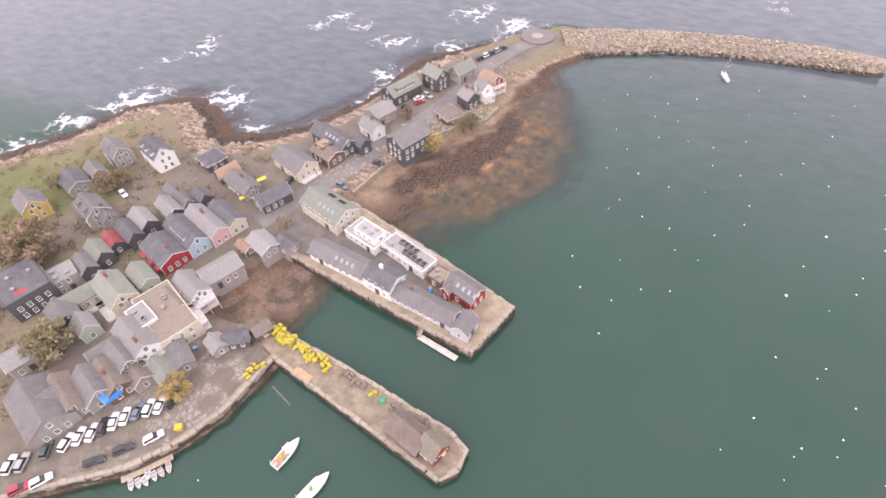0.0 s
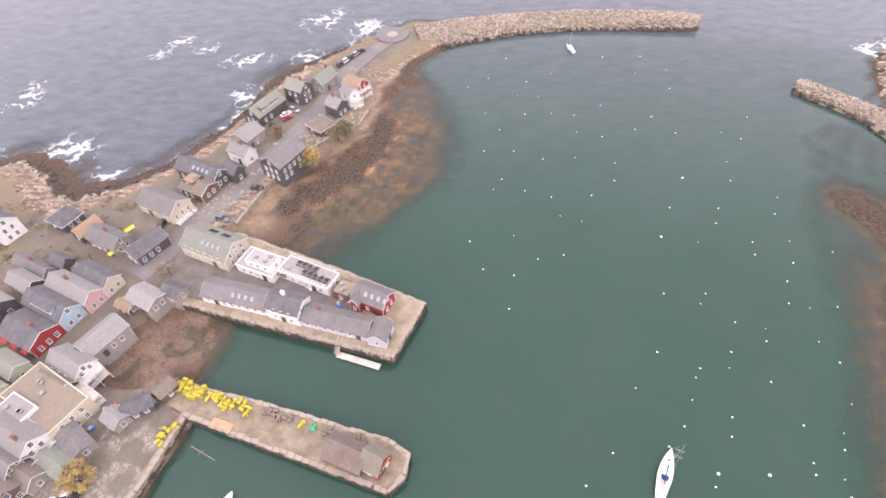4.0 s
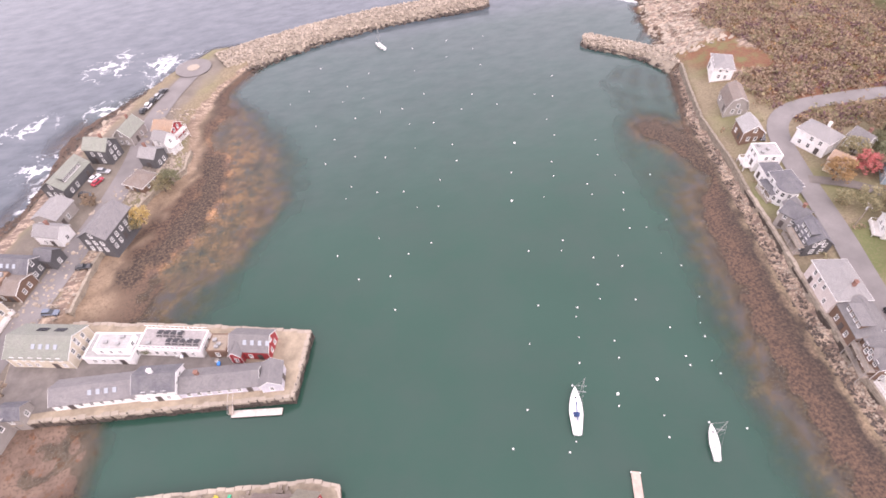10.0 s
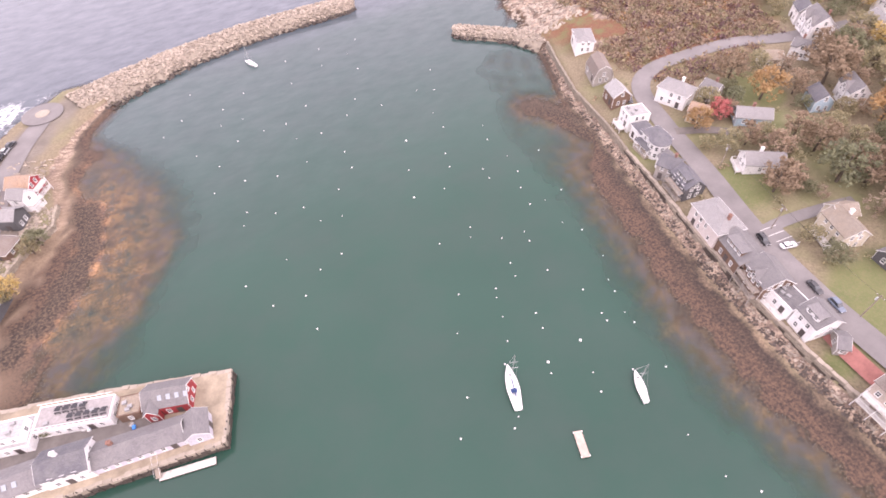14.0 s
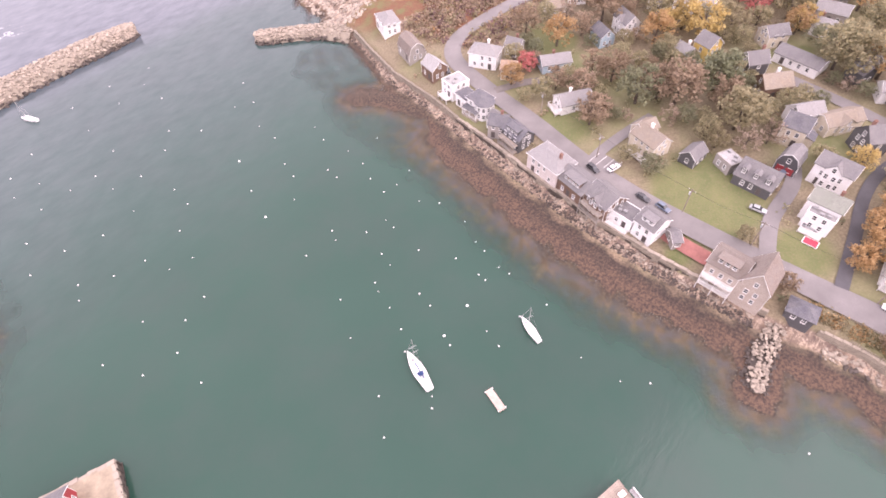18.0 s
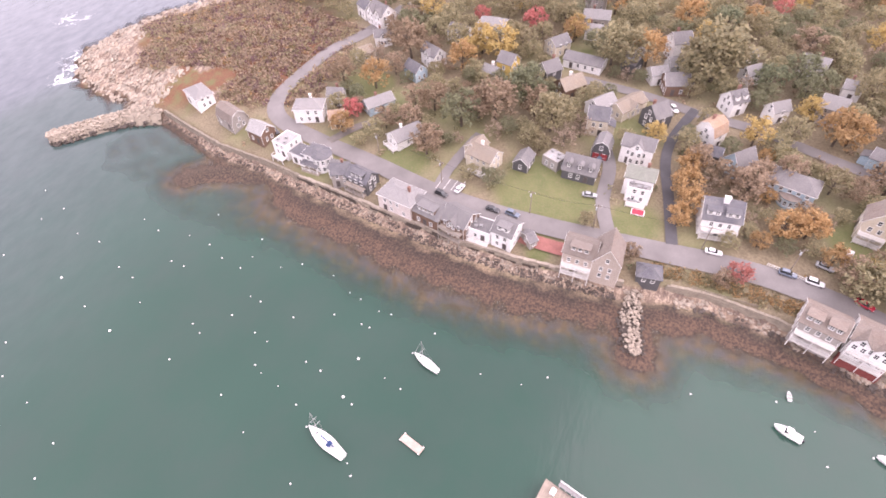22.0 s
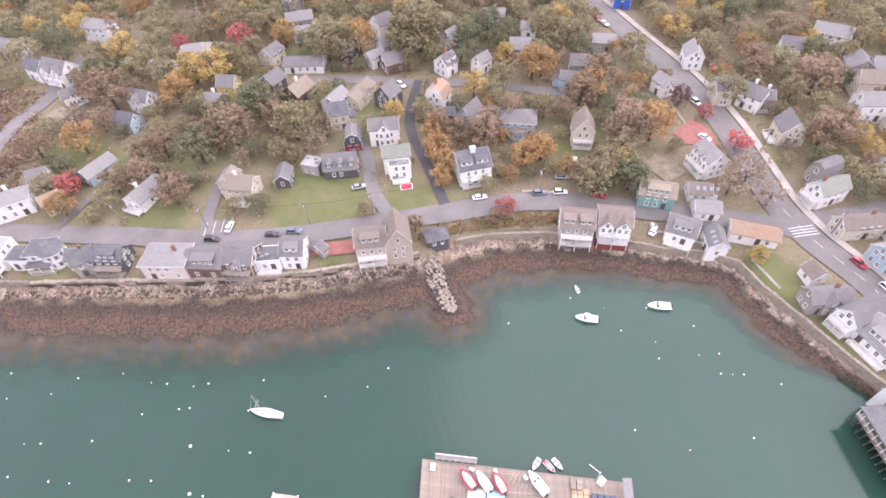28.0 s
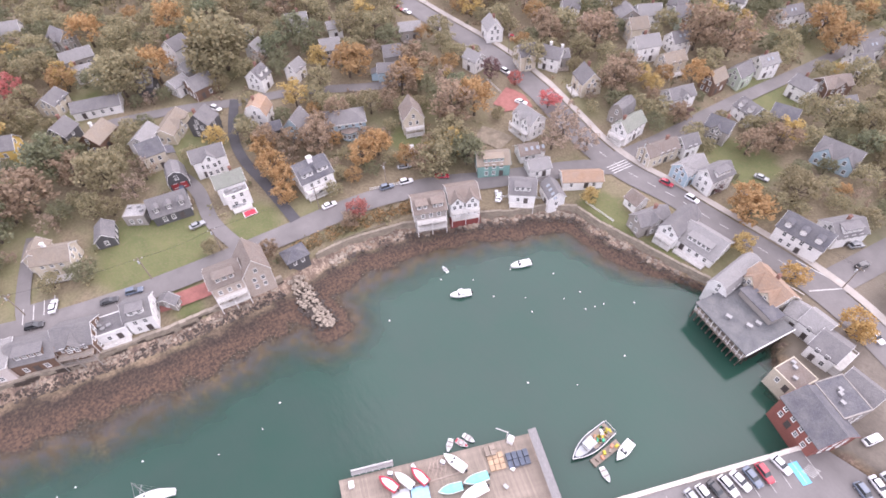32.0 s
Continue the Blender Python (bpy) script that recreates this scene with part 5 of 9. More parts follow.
    for token, n in (("gab", 1), ("gab2", 2)):
        if token in kinds:
            for i in range(n):
                front_gable(h, face, (i - (n - 1) / 2) * length * 0.5, length * (0.44 if n == 1 else 0.42), eave, min(ridge - 0.3, eave + length * 0.24), w2, wm, rm, put_on(put, front, w2))
    for token, n in (("shed", 1), ("shed2", 2)):
        if token in kinds:
            for i in range(n):
                shed_dormer(h, face, (i - (n - 1) / 2) * length * 0.5, length * (0.62 if n == 1 else 0.36), eave, slope, w2, wm, rm)
    if "ell" in kinds:
        lean_to(h, pose(-end * l2, 0, 0, 0, 0, -90 if end > 0 else 90), width * 0.55, 2.6, min(eave * 0.72, 3.2), wm, rm)
    if "tier" in kinds:
        balconies(h, face, length * 0.94, 1.9, storeys, wall in ("dg", "br"))
    if "etier" in kinds:
        balconies(h, pose(end * l2, 0, 0, 0, 0, 90 if end > 0 else -90), width * 0.9, 2.0, storeys, False)
    if "dk" in kinds:
        balconies(h, face, length * 0.8, 2.4, 1, wall in ("dg", "br", "gr"))
    if "garage" in kinds:
        for sx in (-1, 1):
            part("garage_door", Build().box(sx * width * 0.22, -0.06, 1.1, width * 0.36, 0.12, 2.2), WALLS["rs"][0], h, "red boarded garage door", at=pose(end * l2, 0, 0, 0, 0, 90 if end > 0 else -90))
    if "base" in kinds:
        part("foundation", Build().box(0, -0.9, -1.6, length + 0.2, 1.6, 3.2), plain("dull_red_boards", (0.2, 0.05, 0.045), 0.85), h, "dark red boarded foundation", at=face)
    return h


def wing(h, w):
    """Joins a second block, with its parts, to a house."""
    m = h.matrix_basis.inverted() @ w.matrix_basis
    for c in list(w.children):
        c.matrix_basis = m @ c.matrix_basis
        c.parent = h
    bpy.data.objects.remove(w)
    return h


def round_bay(h, x, y, z, r, high, top, wm, rm):
    """A round bay of windows with a low conical roof."""
    m = h.matrix_basis.inverted() @ pose(x, y, z)
    part("round_bay", Build().lathe([(r, -3.0), (r, high), (0.2, high + 0.05)], 16), wm, h, at=m)
    part("bay_roof", Build().lathe([(r + 0.35, high - 0.05), (r + 0.35, high + 0.12), (r * 0.5, high + (top - high) * 0.6), (0.05, top)], 16), rm, h, at=m)
    for s in range(int(high / 2.6)):
        for i in range(12):
            a = 30 * i
            part("window", FAR_WIN, None, h, at=m @ pose(r * math.cos(radians(a)) * 1.0, r * math.sin(radians(a)), 1.5 + 2.6 * s, 0, 0, a + 90))
    return h


house(-147.0, 97.4, 3.60, 159, 10.8, 7.2, 6.0, 9.0, "wh", "rd", "dorm", 0)
house(-161.8, 93.6, 3.60, 159, 9.4, 6.4, 5.0, 8.0, "gr", "rg", "", 0)
house(-161.5, 83.4, 3.60, 159, 7.0, 4.8, 4.0, 6.0, "gr", "rg", "", 0)
house(-165.6, 77.4, 3.60, -21, 9.7, 7.2, 3.0, 5.0, "gr", "rd", "", 0)
house(-146.8, 68.2, 3.60, -21, 9.4, 7.2, 5.0, 8.0, "gr", "rg", "dorm", 1)
house(-141.6, 67.9, 3.60, -21, 6.7, 4.8, 3.5, 6.0, "gr", "rg", "", 1)
house(-167.5, 63.0, 3.60, -21, 8.3, 7.2, 5.0, 8.0, "ye", "rg", "", 0)
house(-129.0, 64.8, 3.60, -21, 9.0, 4.8, 4.0, 6.1, "dg", "rd", "plain", 1)
house(-129.0, 70.4, 3.60, -21, 9.0, 5.0, 4.0, 5.9, "dg", "rl", "plain", 1)
house(-125.0, 77.3, 3.60, -21, 8.8, 5.0, 4.0, 5.9, "dg", "rl", "plain", 1)
house(-126.7, 83.4, 3.60, -21, 12.6, 4, 3.0, 5.0, "gr", "rg", "", 1)
house(-118.7, 85.0, 3.60, -21, 5.7, 4, 4.0, 6.0, "dg", "rd", "", 1)
house(-109.6, 76.0, 3.58, -21, 15.0, 5.8, 4.4, 6.5, "pk", "rl", "shop", 1)
house(-112.6, 70.3, 3.55, -21, 14.4, 6.2, 4.4, 6.7, "bl", "rd", "shed", 1)
house(-114.3, 62.8, 3.54, -20, 11.8, 8.6, 4.0, 5.9, "rs", "rd", "shop", 1)
house(-131.8, 55.5, 3.60, -20, 8.0, 4.8, 4.0, 6.0, "dg", "rv", "plain", 1)
house(-132.0, 60.4, 3.60, -22, 6.8, 5.2, 3.0, 4.8, "dg", "rr", "plain", 1)
house(-134.3, 44.3, 3.60, -115, 8.2, 6.4, 5.0, 5.0, "gr", "rl", "flat", 1)
house(-131.3, 50.0, 3.60, -21, 7.4, 4.8, 4.0, 6.0, "dg", "rg", "", 1)
house(-140.1, 37.9, 3.60, -21, 14.1, 11.2, 7.0, 7.0, "dg", "rd", "flat", 1)
house(-124.5, 41.8, 3.60, -115, 8.4, 5.6, 3.5, 5.5, "be", "rv", "", 1)
house(-115.5, 45.7, 3.60, -21, 11.5, 7.2, 5.0, 8.0, "be", "rv", "", 1)
house(-113.4, 52.8, 3.58, -21, 8.4, 5.2, 3.8, 5.7, "gn", "rv", "plain", 1)
house(-113.5, 47.7, 3.60, -21, 6.9, 3.2, 2.6, 4.0, "br", "rb", "", 1)
house(-97.6, 54.4, 3.05, -21, 9.8, 6.2, 4.5, 6.9, "wh", "rl", "etier", 1)
house(-95.0, 62.8, 3.00, -116, 10.4, 7.0, 3.6, 5.7, "gr", "rl", "plain", 1)
house(-89.7, 75.7, 3.01, -22, 8.2, 6.2, 3.2, 4.7, "gr", "rl", "plain", 1)
house(-98.5, 49.5, 3.14, -21, 8.4, 5.6, 3.5, 6.0, "dg", "rb", "", 1)
house(-97.7, 44.8, 3.30, -25, 18.4, 10.0, 5.4, 5.4, "be", "rt", "flat+tier", 1)
house(-101.6, 41.2, 3.40, -21, 8.0, 5.0, 6.2, 6.2, "wh", "rl", "flat", 1)
house(-98.7, 35.9, 3.53, -21, 12.0, 6.6, 5.5, 8.0, "wh", "rl", "etier", 1)
house(-115.6, 34.7, 3.60, -21, 5.7, 4.8, 3.8, 6.0, "gn", "rl", "", 1)
house(-105.2, 31.1, 3.60, -115, 7.3, 4.8, 3.5, 5.5, "gn", "rg", "", 1)
house(-98.7, 30.9, 3.60, -21, 8.7, 5.6, 4.5, 7.0, "dg", "rg", "", 1)
house(-100.3, 22.6, 3.60, -21, 9.3, 7.2, 3.5, 6.5, "gr", "rg", "", 1)
house(-97.9, 25.8, 3.60, -21, 10.1, 6.4, 3.5, 6.0, "br", "rb", "", 1)
house(-92.6, 28.7, 3.60, -21, 5.5, 4.8, 3.0, 5.0, "gr", "rb", "", 1)
house(-88.2, 31.8, 3.50, -21, 7.2, 4.6, 3.0, 4.5, "gr", "rv", "plain", 1)
house(-87.4, 36.8, 3.50, -30, 8.4, 4.6, 3.2, 4.0, "gr", "rg", "plain", 1)
house(-107.4, 13.9, 3.56, -21, 14.4, 10, 4.0, 7.5, "gr", "rg", "gab+dk", 1)
house(-104.4, 18.4, 3.59, -21, 11.3, 5.6, 3.5, 6.0, "gr", "rb", "", 1)
house(-123.6, 21.7, 3.60, -115, 6, 6.4, 4.0, 6.0, "gr", "rl", "", 1)
house(-81.0, 42.6, 3.20, -25, 4.6, 4.0, 2.7, 4.1, "gr", "rl", "plain", 1)
house(-77.3, 46.2, 3.07, -147, 6.0, 4.0, 2.7, 4.1, "dg", "rd", "plain", 1)
house(-73.1, 50.6, 3.00, -118, 4.2, 3.6, 2.7, 4.3, "br", "rb", "plain", 1)
house(-123.7, 35.4, 3.60, -21, 7.9, 6.4, 4.0, 6.0, "dg", "rg", "", 1)
house(-129.5, 103.0, 3.60, -21, 7.4, 7.0, 3.0, 5.2, "dg", "rd", "hip", 1)
house(-119.8, 99.0, 3.60, -115, 7.3, 4.8, 3.0, 5.0, "dg", "ro", "", 1)
house(-110.9, 95.4, 3.60, -21, 11.3, 6.4, 3.2, 5.5, "gr", "rg", "", 1)
house(-98.3, 93.7, 3.33, -118, 10.6, 6.2, 3.4, 5.5, "dg", "rd", "plain", 1)
house(-100.6, 111.0, 3.50, -21, 13.6, 8.4, 3.8, 6.6, "be", "rg", "etier", 1)
wing(house(-92.8, 119.4, 3.60, -21, 9.2, 7.4, 3.4, 5.0, "br", "rb", "plain", 1), house(-94.8, 120.6, 3.60, -21, 4.6, 4.4, 5.0, 5.0, "br", "ro", "flat", 1))
house(-94.6, 126.6, 3.60, -21, 16.6, 6.8, 4.0, 6.5, "dg", "rd", "sky", 1)
house(-84.0, 127.4, 3.36, -25, 5.0, 4.6, 4.0, 6.0, "dg", "rd", "plain", 1)
house(-84.8, 137.4, 3.49, -25, 8.0, 5.4, 4.0, 6.0, "wh", "rl", "plain", 1)
house(-86.0, 147.0, 3.60, -115, 8.6, 8.0, 4.0, 5.8, "gr", "rl", "plain", 1)
house(-68.4, 133.8, 3.00, -115, 13.0, 8.6, 6.3, 9.0, "dg", "rg", "plain", 1)
house(-85.2, 164.0, 3.51, -115, 14.0, 8.0, 4.0, 6.8, "dg", "rv", "shed", 0)
house(-75.0, 175.0, 3.60, -25, 8.4, 6.8, 6.0, 8.6, "dg", "rv", "plain", 0)
house(-67.3, 184.4, 3.57, -115, 9.1, 6.4, 4.0, 7.0, "gr", "rv", "", 0)
house(-54.1, 181.8, 3.08, -30, 7.4, 6.8, 4.5, 6.7, "rs", "ro", "etier", 0)
house(-58.3, 167.0, 3.30, -30, 6.0, 6.0, 4.4, 6.4, "dg", "rl", "plain", 0)
house(-54.5, 174.0, 3.18, -38, 5.4, 5.0, 5.4, 7.4, "wh", "rl", "etier", 0)
house(-61.8, 156.2, 3.13, -35, 7.6, 7.2, 2.7, 4.6, "br", "rb", "hip", 1)
house(-78.0, 95.0, 3.05, -19, 16.0, 9.6, 4.6, 7.4, "be", "rv", "sky+solar", 1)
wing(house(-62.4, 90.0, 3.05, -18, 12.4, 7.4, 2.7, 2.7, "wh", "rw", "flat", 1), house(-61.2, 89.4, 3.05, -18, 8.6, 4.8, 4.8, 4.8, "wh", "rw", "flat+plain", 1))
house(-47.8, 87.0, 3.05, -20, 16.4, 6.0, 3.1, 3.1, "wh", "rw", "deck", 1)
house(-64.4, 78.6, 3.05, -10, 20.0, 6.4, 2.8, 4.8, "wh", "rg", "sky", 1)
house(-50.1, 75.6, 3.05, -13, 9.4, 6.6, 4.8, 6.9, "wh", "rd", "plain", 1)
house(-36.6, 72.7, 3.05, -11, 18.6, 5.8, 2.8, 4.6, "lv", "rg", "plain", 1)
house(-24.6, 69.6, 3.05, -100, 5.6, 4.8, 3.6, 5.4, "lv", "rg", "plain", 1)
wing(house(-28.4, 80.2, 3.05, -20, 9.4, 6.2, 3.9, 6.3, "rs", "rg", "sky", 1), house(-32.2, 78.9, 3.05, -110, 3.8, 2.8, 3.9, 5.4, "rs", "rg", "plain", 1))
house(-83.0, 78.3, 3.00, -14, 5.0, 4.2, 3.0, 4.8, "gr", "rd", "plain", 1)
house(-36.6, 82.6, 3.05, -18, 5.0, 5.0, 2.9, 2.9, "br", "rt", "flat", 1)
house(152.3, 148.6, 6.25, -120, 11.0, 7.0, 4.8, 6.6, "wh", "rl", "hip", 0)
house(143.0, 128.0, 6.00, -115, 10.4, 7.2, 3.0, 7.2, "gr", "rb", "gamb", 0)
house(137.6, 112.5, 5.50, -108, 7.4, 6.6, 4.2, 6.8, "br", "rw", "plain", 0)
house(133.5, 99.6, 5.19, -107, 6.6, 7.6, 5.0, 5.0, "wh", "rw", "flat+dk", 1)
round_bay(wing(house(129.8, 86.3, 4.70, -100, 7.0, 6.4, 5.6, 7.4, "wh", "rd", "hip", 1), house(130.2, 92.2, 4.78, -106, 6.0, 5.2, 4.4, 6.2, "wh", "rd", "hip", 1)), 128.6, 83.6, 4.6, 3.3, 5.5, 6.9, WALLS["wh"][0], ROOFS["rd"][0])
house(124.1, 74.6, 4.36, -69, 5.9, 6.6, 5.0, 7.0, "gr", "rd", "", 1)
wing(house(123.0, 66.6, 4.50, -107, 8.4, 6.4, 4.6, 7.2, "dg", "rd", "shed+tier", 1), house(125.2, 75.6, 4.50, -110, 6.2, 5.0, 4.2, 6.3, "wh", "rg", "plain", 1))
house(117.2, 50.8, 4.13, -106, 12.4, 8.2, 5.8, 7.6, "pb", "rl", "hip", 1)
house(114.8, 39.9, 4.19, -108, 10.0, 8.4, 4.2, 6.8, "br", "rg", "shed", 1)
house(112.8, 30.6, 4.20, -110, 8.4, 8.4, 4.8, 7.6, "br", "rg", "gab+tier", 1)
house(112.0, 23.2, 4.20, -100, 7.0, 6.0, 3.4, 3.4, "wh", "rg", "flat+tier", 1)
house(110.9, 15.9, 4.20, -105, 6.2, 7.2, 5.8, 8.2, "wh", "rg", "shed", 1)
house(111.4, 9.4, 4.69, -45, 2.2, 5, 2.6, 4.0, "gr", "rg", "", 1)
wing(house(108.2, -5.6, 4.11, -97, 8.4, 8.0, 6.6, 9.4, "tn", "rb", "tier+shed", 1), house(107.6, -13.0, 4.06, 176, 8.6, 7.4, 6.8, 11.8, "tn", "rb", "plain", 1))
house(107.4, -24.4, 4.00, -89, 6.2, 4.8, 2.8, 4.1, "dg", "rd", "hip", 1)
house(153.0, -17.6, 9.65, -99, 9.6, 6.8, 6.4, 8.8, "wh", "rg", "gab", 1)
wing(house(138.8, -19.0, 8.40, -96, 8.2, 6.4, 6.6, 8.8, "wh", "rv", "plain", 1), house(134.6, -19.2, 8.20, -96, 7.0, 3.4, 5.0, 5.0, "wh", "rl", "flat+dk", 1))
house(130.0, -41.4, 7.60, -89, 10.0, 10.0, 5.8, 9.4, "wh", "rd", "shed2+tier+wchim", 1)
house(152.6, -6.7, 9.66, 173, 6.0, 5.8, 3.6, 6.8, "dg", "rg", "gamb+garage", 1)
house(141.9, -1.4, 8.74, -98, 10.4, 8.0, 3.2, 7.0, "dg", "rg", "dorm", 1)
house(144.3, 7.5, 8.88, -120, 6.0, 5.0, 3.4, 3.4, "gr", "rw", "flat", 1)
wing(house(139.2, 29.7, 8.15, -112, 9.4, 7.0, 5.0, 7.5, "be", "rt", "dk", 1), house(142.8, 33.2, 8.30, -22, 6.0, 5.4, 5.0, 7.0, "be", "rt", "plain", 1))
house(141.7, 17.0, 8.56, -11, 6.4, 5, 3.0, 5.0, "dg", "rg", "", 1)
house(146.0, 59.6, 8.10, -36, 11.0, 6.8, 3.2, 5.6, "wh", "rl", "etier", 1)
house(151.6, 99.2, 7.71, -74, 10.6, 7.4, 5.5, 8.0, "wh", "rl", "hip", 0)
house(161.7, 93.0, 8.67, -81, 5.7, 5, 4.2, 6.5, "wh", "rg", "", 0)
house(161.9, 76.1, 9.08, -41, 10.6, 6.6, 3.0, 5.0, "bl", "rl", "", 0)
house(149.5, 87.4, 7.82, -63, 5.3, 5.7, 4.0, 6.0, "be", "ro", "", 0)
house(193.4, 94.6, 11.27, -33, 7.1, 6.6, 3.0, 4.5, "be", "rt", "", 0)
house(221.2, 97.0, 13.5, -124, 11.0, 8.0, 5.5, 9.0, "wh", "rg", "gab2", 0)
house(226.2, 106.2, 13.7, -131, 8.0, 6.2, 5.0, 7.8, "wh", "rd", "plain", 0)
house(205.3, 90.4, 12.33, -69, 7.1, 5.7, 4.0, 6.0, "wh", "rg", "", 0)
house(193.8, 64.2, 11.9, -124, 8.4, 6.0, 5.0, 7.8, "wh", "rg", "gab", 0)
house(183.5, 68.4, 11.0, -124, 7.6, 5.8, 4.0, 6.4, "bl", "rd", "plain", 0)
house(212.5, 58.4, 13.6, -107, 7.8, 6.8, 4.5, 7.0, "wh", "rg", "gab", 0)
house(218.4, 45.7, 14.37, -93, 10.8, 7.4, 6.0, 8.0, "wh", "rl", "hip", 0)
house(187.6, 38.8, 11.98, -111, 5.8, 5, 3.4, 5.5, "be", "rl", "", 0)
house(191.4, 33.1, 12.42, -111, 6.3, 6.6, 6.0, 9.0, "ye", "rg", "", 0)
house(190.6, 17.3, 12.65, -43, 6.9, 6.6, 5.0, 8.0, "dg", "rg", "", 0)
house(183.6, 8.6, 12.19, -44, 9.4, 7.4, 4.0, 7.0, "br", "rt", "", 0)
house(202.0, 5.0, 13.78, -104, 14.9, 7.4, 3.0, 5.0, "wh", "rg", "", 0)
house(210.0, 17.0, 14.26, -41, 7.6, 6.6, 4.5, 7.0, "be", "rg", "", 0)
house(173.9, -3.8, 11.47, -40, 8.5, 6.6, 4.5, 7.0, "wh", "rl", "", 0)
house(164.9, -3.7, 10.70, -90, 6.6, 7.4, 6.0, 9.0, "be", "rd", "", 1)
house(177.0, -12.7, 11.77, -37, 12.5, 6.6, 3.4, 5.5, "be", "rt", "", 0)
house(171.1, -22.2, 11.15, -47, 6.4, 7.4, 5.5, 9.0, "dg", "rg", "", 0)
house(166.5, -39.6, 10.72, -40, 6.5, 7.4, 5.0, 9.0, "wh", "ro", "gamb", 0)
house(158.3, -40.5, 10.03, -102, 5.3, 5, 3.0, 5.0, "dg", "rd", "", 1)
house(215.7, -28.2, 14.90, -66, 7.0, 7.4, 7.0, 10.0, "wh", "rg", "", 0)
house(203.0, -12.3, 13.96, -121, 5.8, 5.7, 4.0, 6.0, "dg", "rg", "", 0)
house(197.7, -21.7, 13.40, -65, 5.9, 5.7, 4.0, 6.0, "wh", "rl", "", 0)
house(203.6, -27.4, 13.87, -62, 5.4, 5, 4.5, 7.0, "wh", "rl", "", 0)
house(193.4, -28.0, 13.01, -76, 8.3, 8.2, 4.0, 7.0, "br", "rg", "", 0)
house(185.3, -47.3, 12.35, -55, 6.1, 6.6, 5.0, 8.0, "wh", "rg", "dorm", 0)
house(183.0, -60.7, 12.36, -58, 6.1, 5, 4.5, 7.0, "wh", "rl", "", 0)
house(203.3, -53.6, 13.93, -53, 6, 5, 4.5, 7.0, "wh", "rl", "", 0)
house(218.8, -55.1, 15.26, -82, 3.9, 5, 3.4, 5.0, "wh", "rl", "", 0)
house(154.5, -48.0, 9.76, -49, 7.4, 7.4, 3.5, 8.0, "bl", "rg", "", 1)
round_bay(house(147.1, -62.3, 9.41, -112, 13.0, 8.4, 5.0, 7.5, "bl", "rg", "hip", 1), 143.2, -61.6, 9.1, 2.9, 3.0, 3.6, WALLS["bl"][0], ROOFS["rb"][0])
house(135.2, -81.4, 9.0, 160, 7.4, 7.0, 6.0, 10.4, "be", "rb", "etier", 1)
house(100.2, -64.8, 4.05, -112, 9.4, 8.4, 5.5, 8.2, "gr", "rb", "shed2+tier", 1)
house(97.6, -75.2, 4.25, -113, 9.0, 8.4, 5.8, 8.4, "wh", "rb", "gab2+tier+base", 1)
house(90.4, -93.2, 4.45, -130, 7.8, 8.0, 3.8, 6.5, "wh", "rg", "shed+tier", 1)
house(83.8, -99.8, 3.70, 160, 7.0, 5.2, 4.2, 6.2, "wh", "rg", "sky", 1)
house(83.3, -111.3, 5.20, -123, 12.2, 5.6, 2.9, 4.5, "wh", "ro", "plain", 1)
house(66.6, -118.0, 4.42, 178, 4.5, 5, 3.0, 5.0, "wh", "rb", "", 1)
house(59.0, -115.0, 3.50, 78, 10.0, 5.6, 4.4, 6.7, "gr", "rg", "gab", 1)
house(52.4, -120.0, 3.45, 97, 12.0, 5.8, 5.0, 7.5, "wh", "rg", "etier", 1)
house(44.4, -121.5, 3.30, -174, 11.2, 10.4, 3.0, 6.6, "wh", "rl", "shed+dk", 1)
house(31.7, -116.4, 3.02, 92, 15.0, 5.4, 4.6, 7.0, "wh", "rl", "gamb", 1)
house(23.9, -119.5, 3.60, 165, 11.0, 8, 5.0, 8.0, "be", "ro", "gab2", 1)
house(15.1, -120.0, 3.08, -172, 5.4, 6.4, 4.0, 6.2, "wh", "rl", "plain", 1)
house(10.9, -119.8, 3.17, 178, 5.4, 6.8, 4.5, 6.6, "wh", "rl", "plain", 1)
house(5.6, -116.4, 3.23, -179, 6.0, 8.0, 4.5, 6.8, "wh", "rg", "etier", 1)
house(6.2, -103.6, 3.00, 172, 6.6, 6.6, 3.4, 3.4, "be", "rb", "flat", 1)
house(-2.4, -96.9, 3.10, 160, 11.2, 9.6, 5.2, 8.2, "bk", "rd", "plain", 1)
house(-2.7, -104.6, 3.11, 161, 8.8, 7.4, 6.0, 6.0, "gr", "rd", "flat", 1)
house(-4.2, -111.2, 3.39, 178, 7.2, 6.6, 4.5, 7.0, "wh", "rg", "", 1)
house(96.6, -142.4, 8.40, 100, 7.4, 5.6, 4.2, 8.0, "gr", "rg", "gamb", 0)
house(90.0, -138.7, 7.40, 95, 10.0, 6.0, 5.0, 7.8, "wh", "rv", "etier", 1)
house(77.0, -139.2, 5.70, 81, 12.0, 5.6, 4.5, 6.7, "be", "rb", "plain", 1)
house(74.3, -149.6, 5.29, -100, 6.1, 5.7, 4.5, 7.0, "wh", "rg", "", 1)
house(66.0, -141.0, 4.42, 88, 9.0, 6.4, 5.0, 7.5, "bl", "rl", "plain", 1)
house(59.2, -144.2, 3.85, 83, 9.0, 6.6, 6.0, 8.6, "wh", "rg", "shed", 1)
house(73.6, -166.2, 4.85, -165, 7.6, 7.2, 5.0, 7.6, "gr", "rd", "gab", 0)
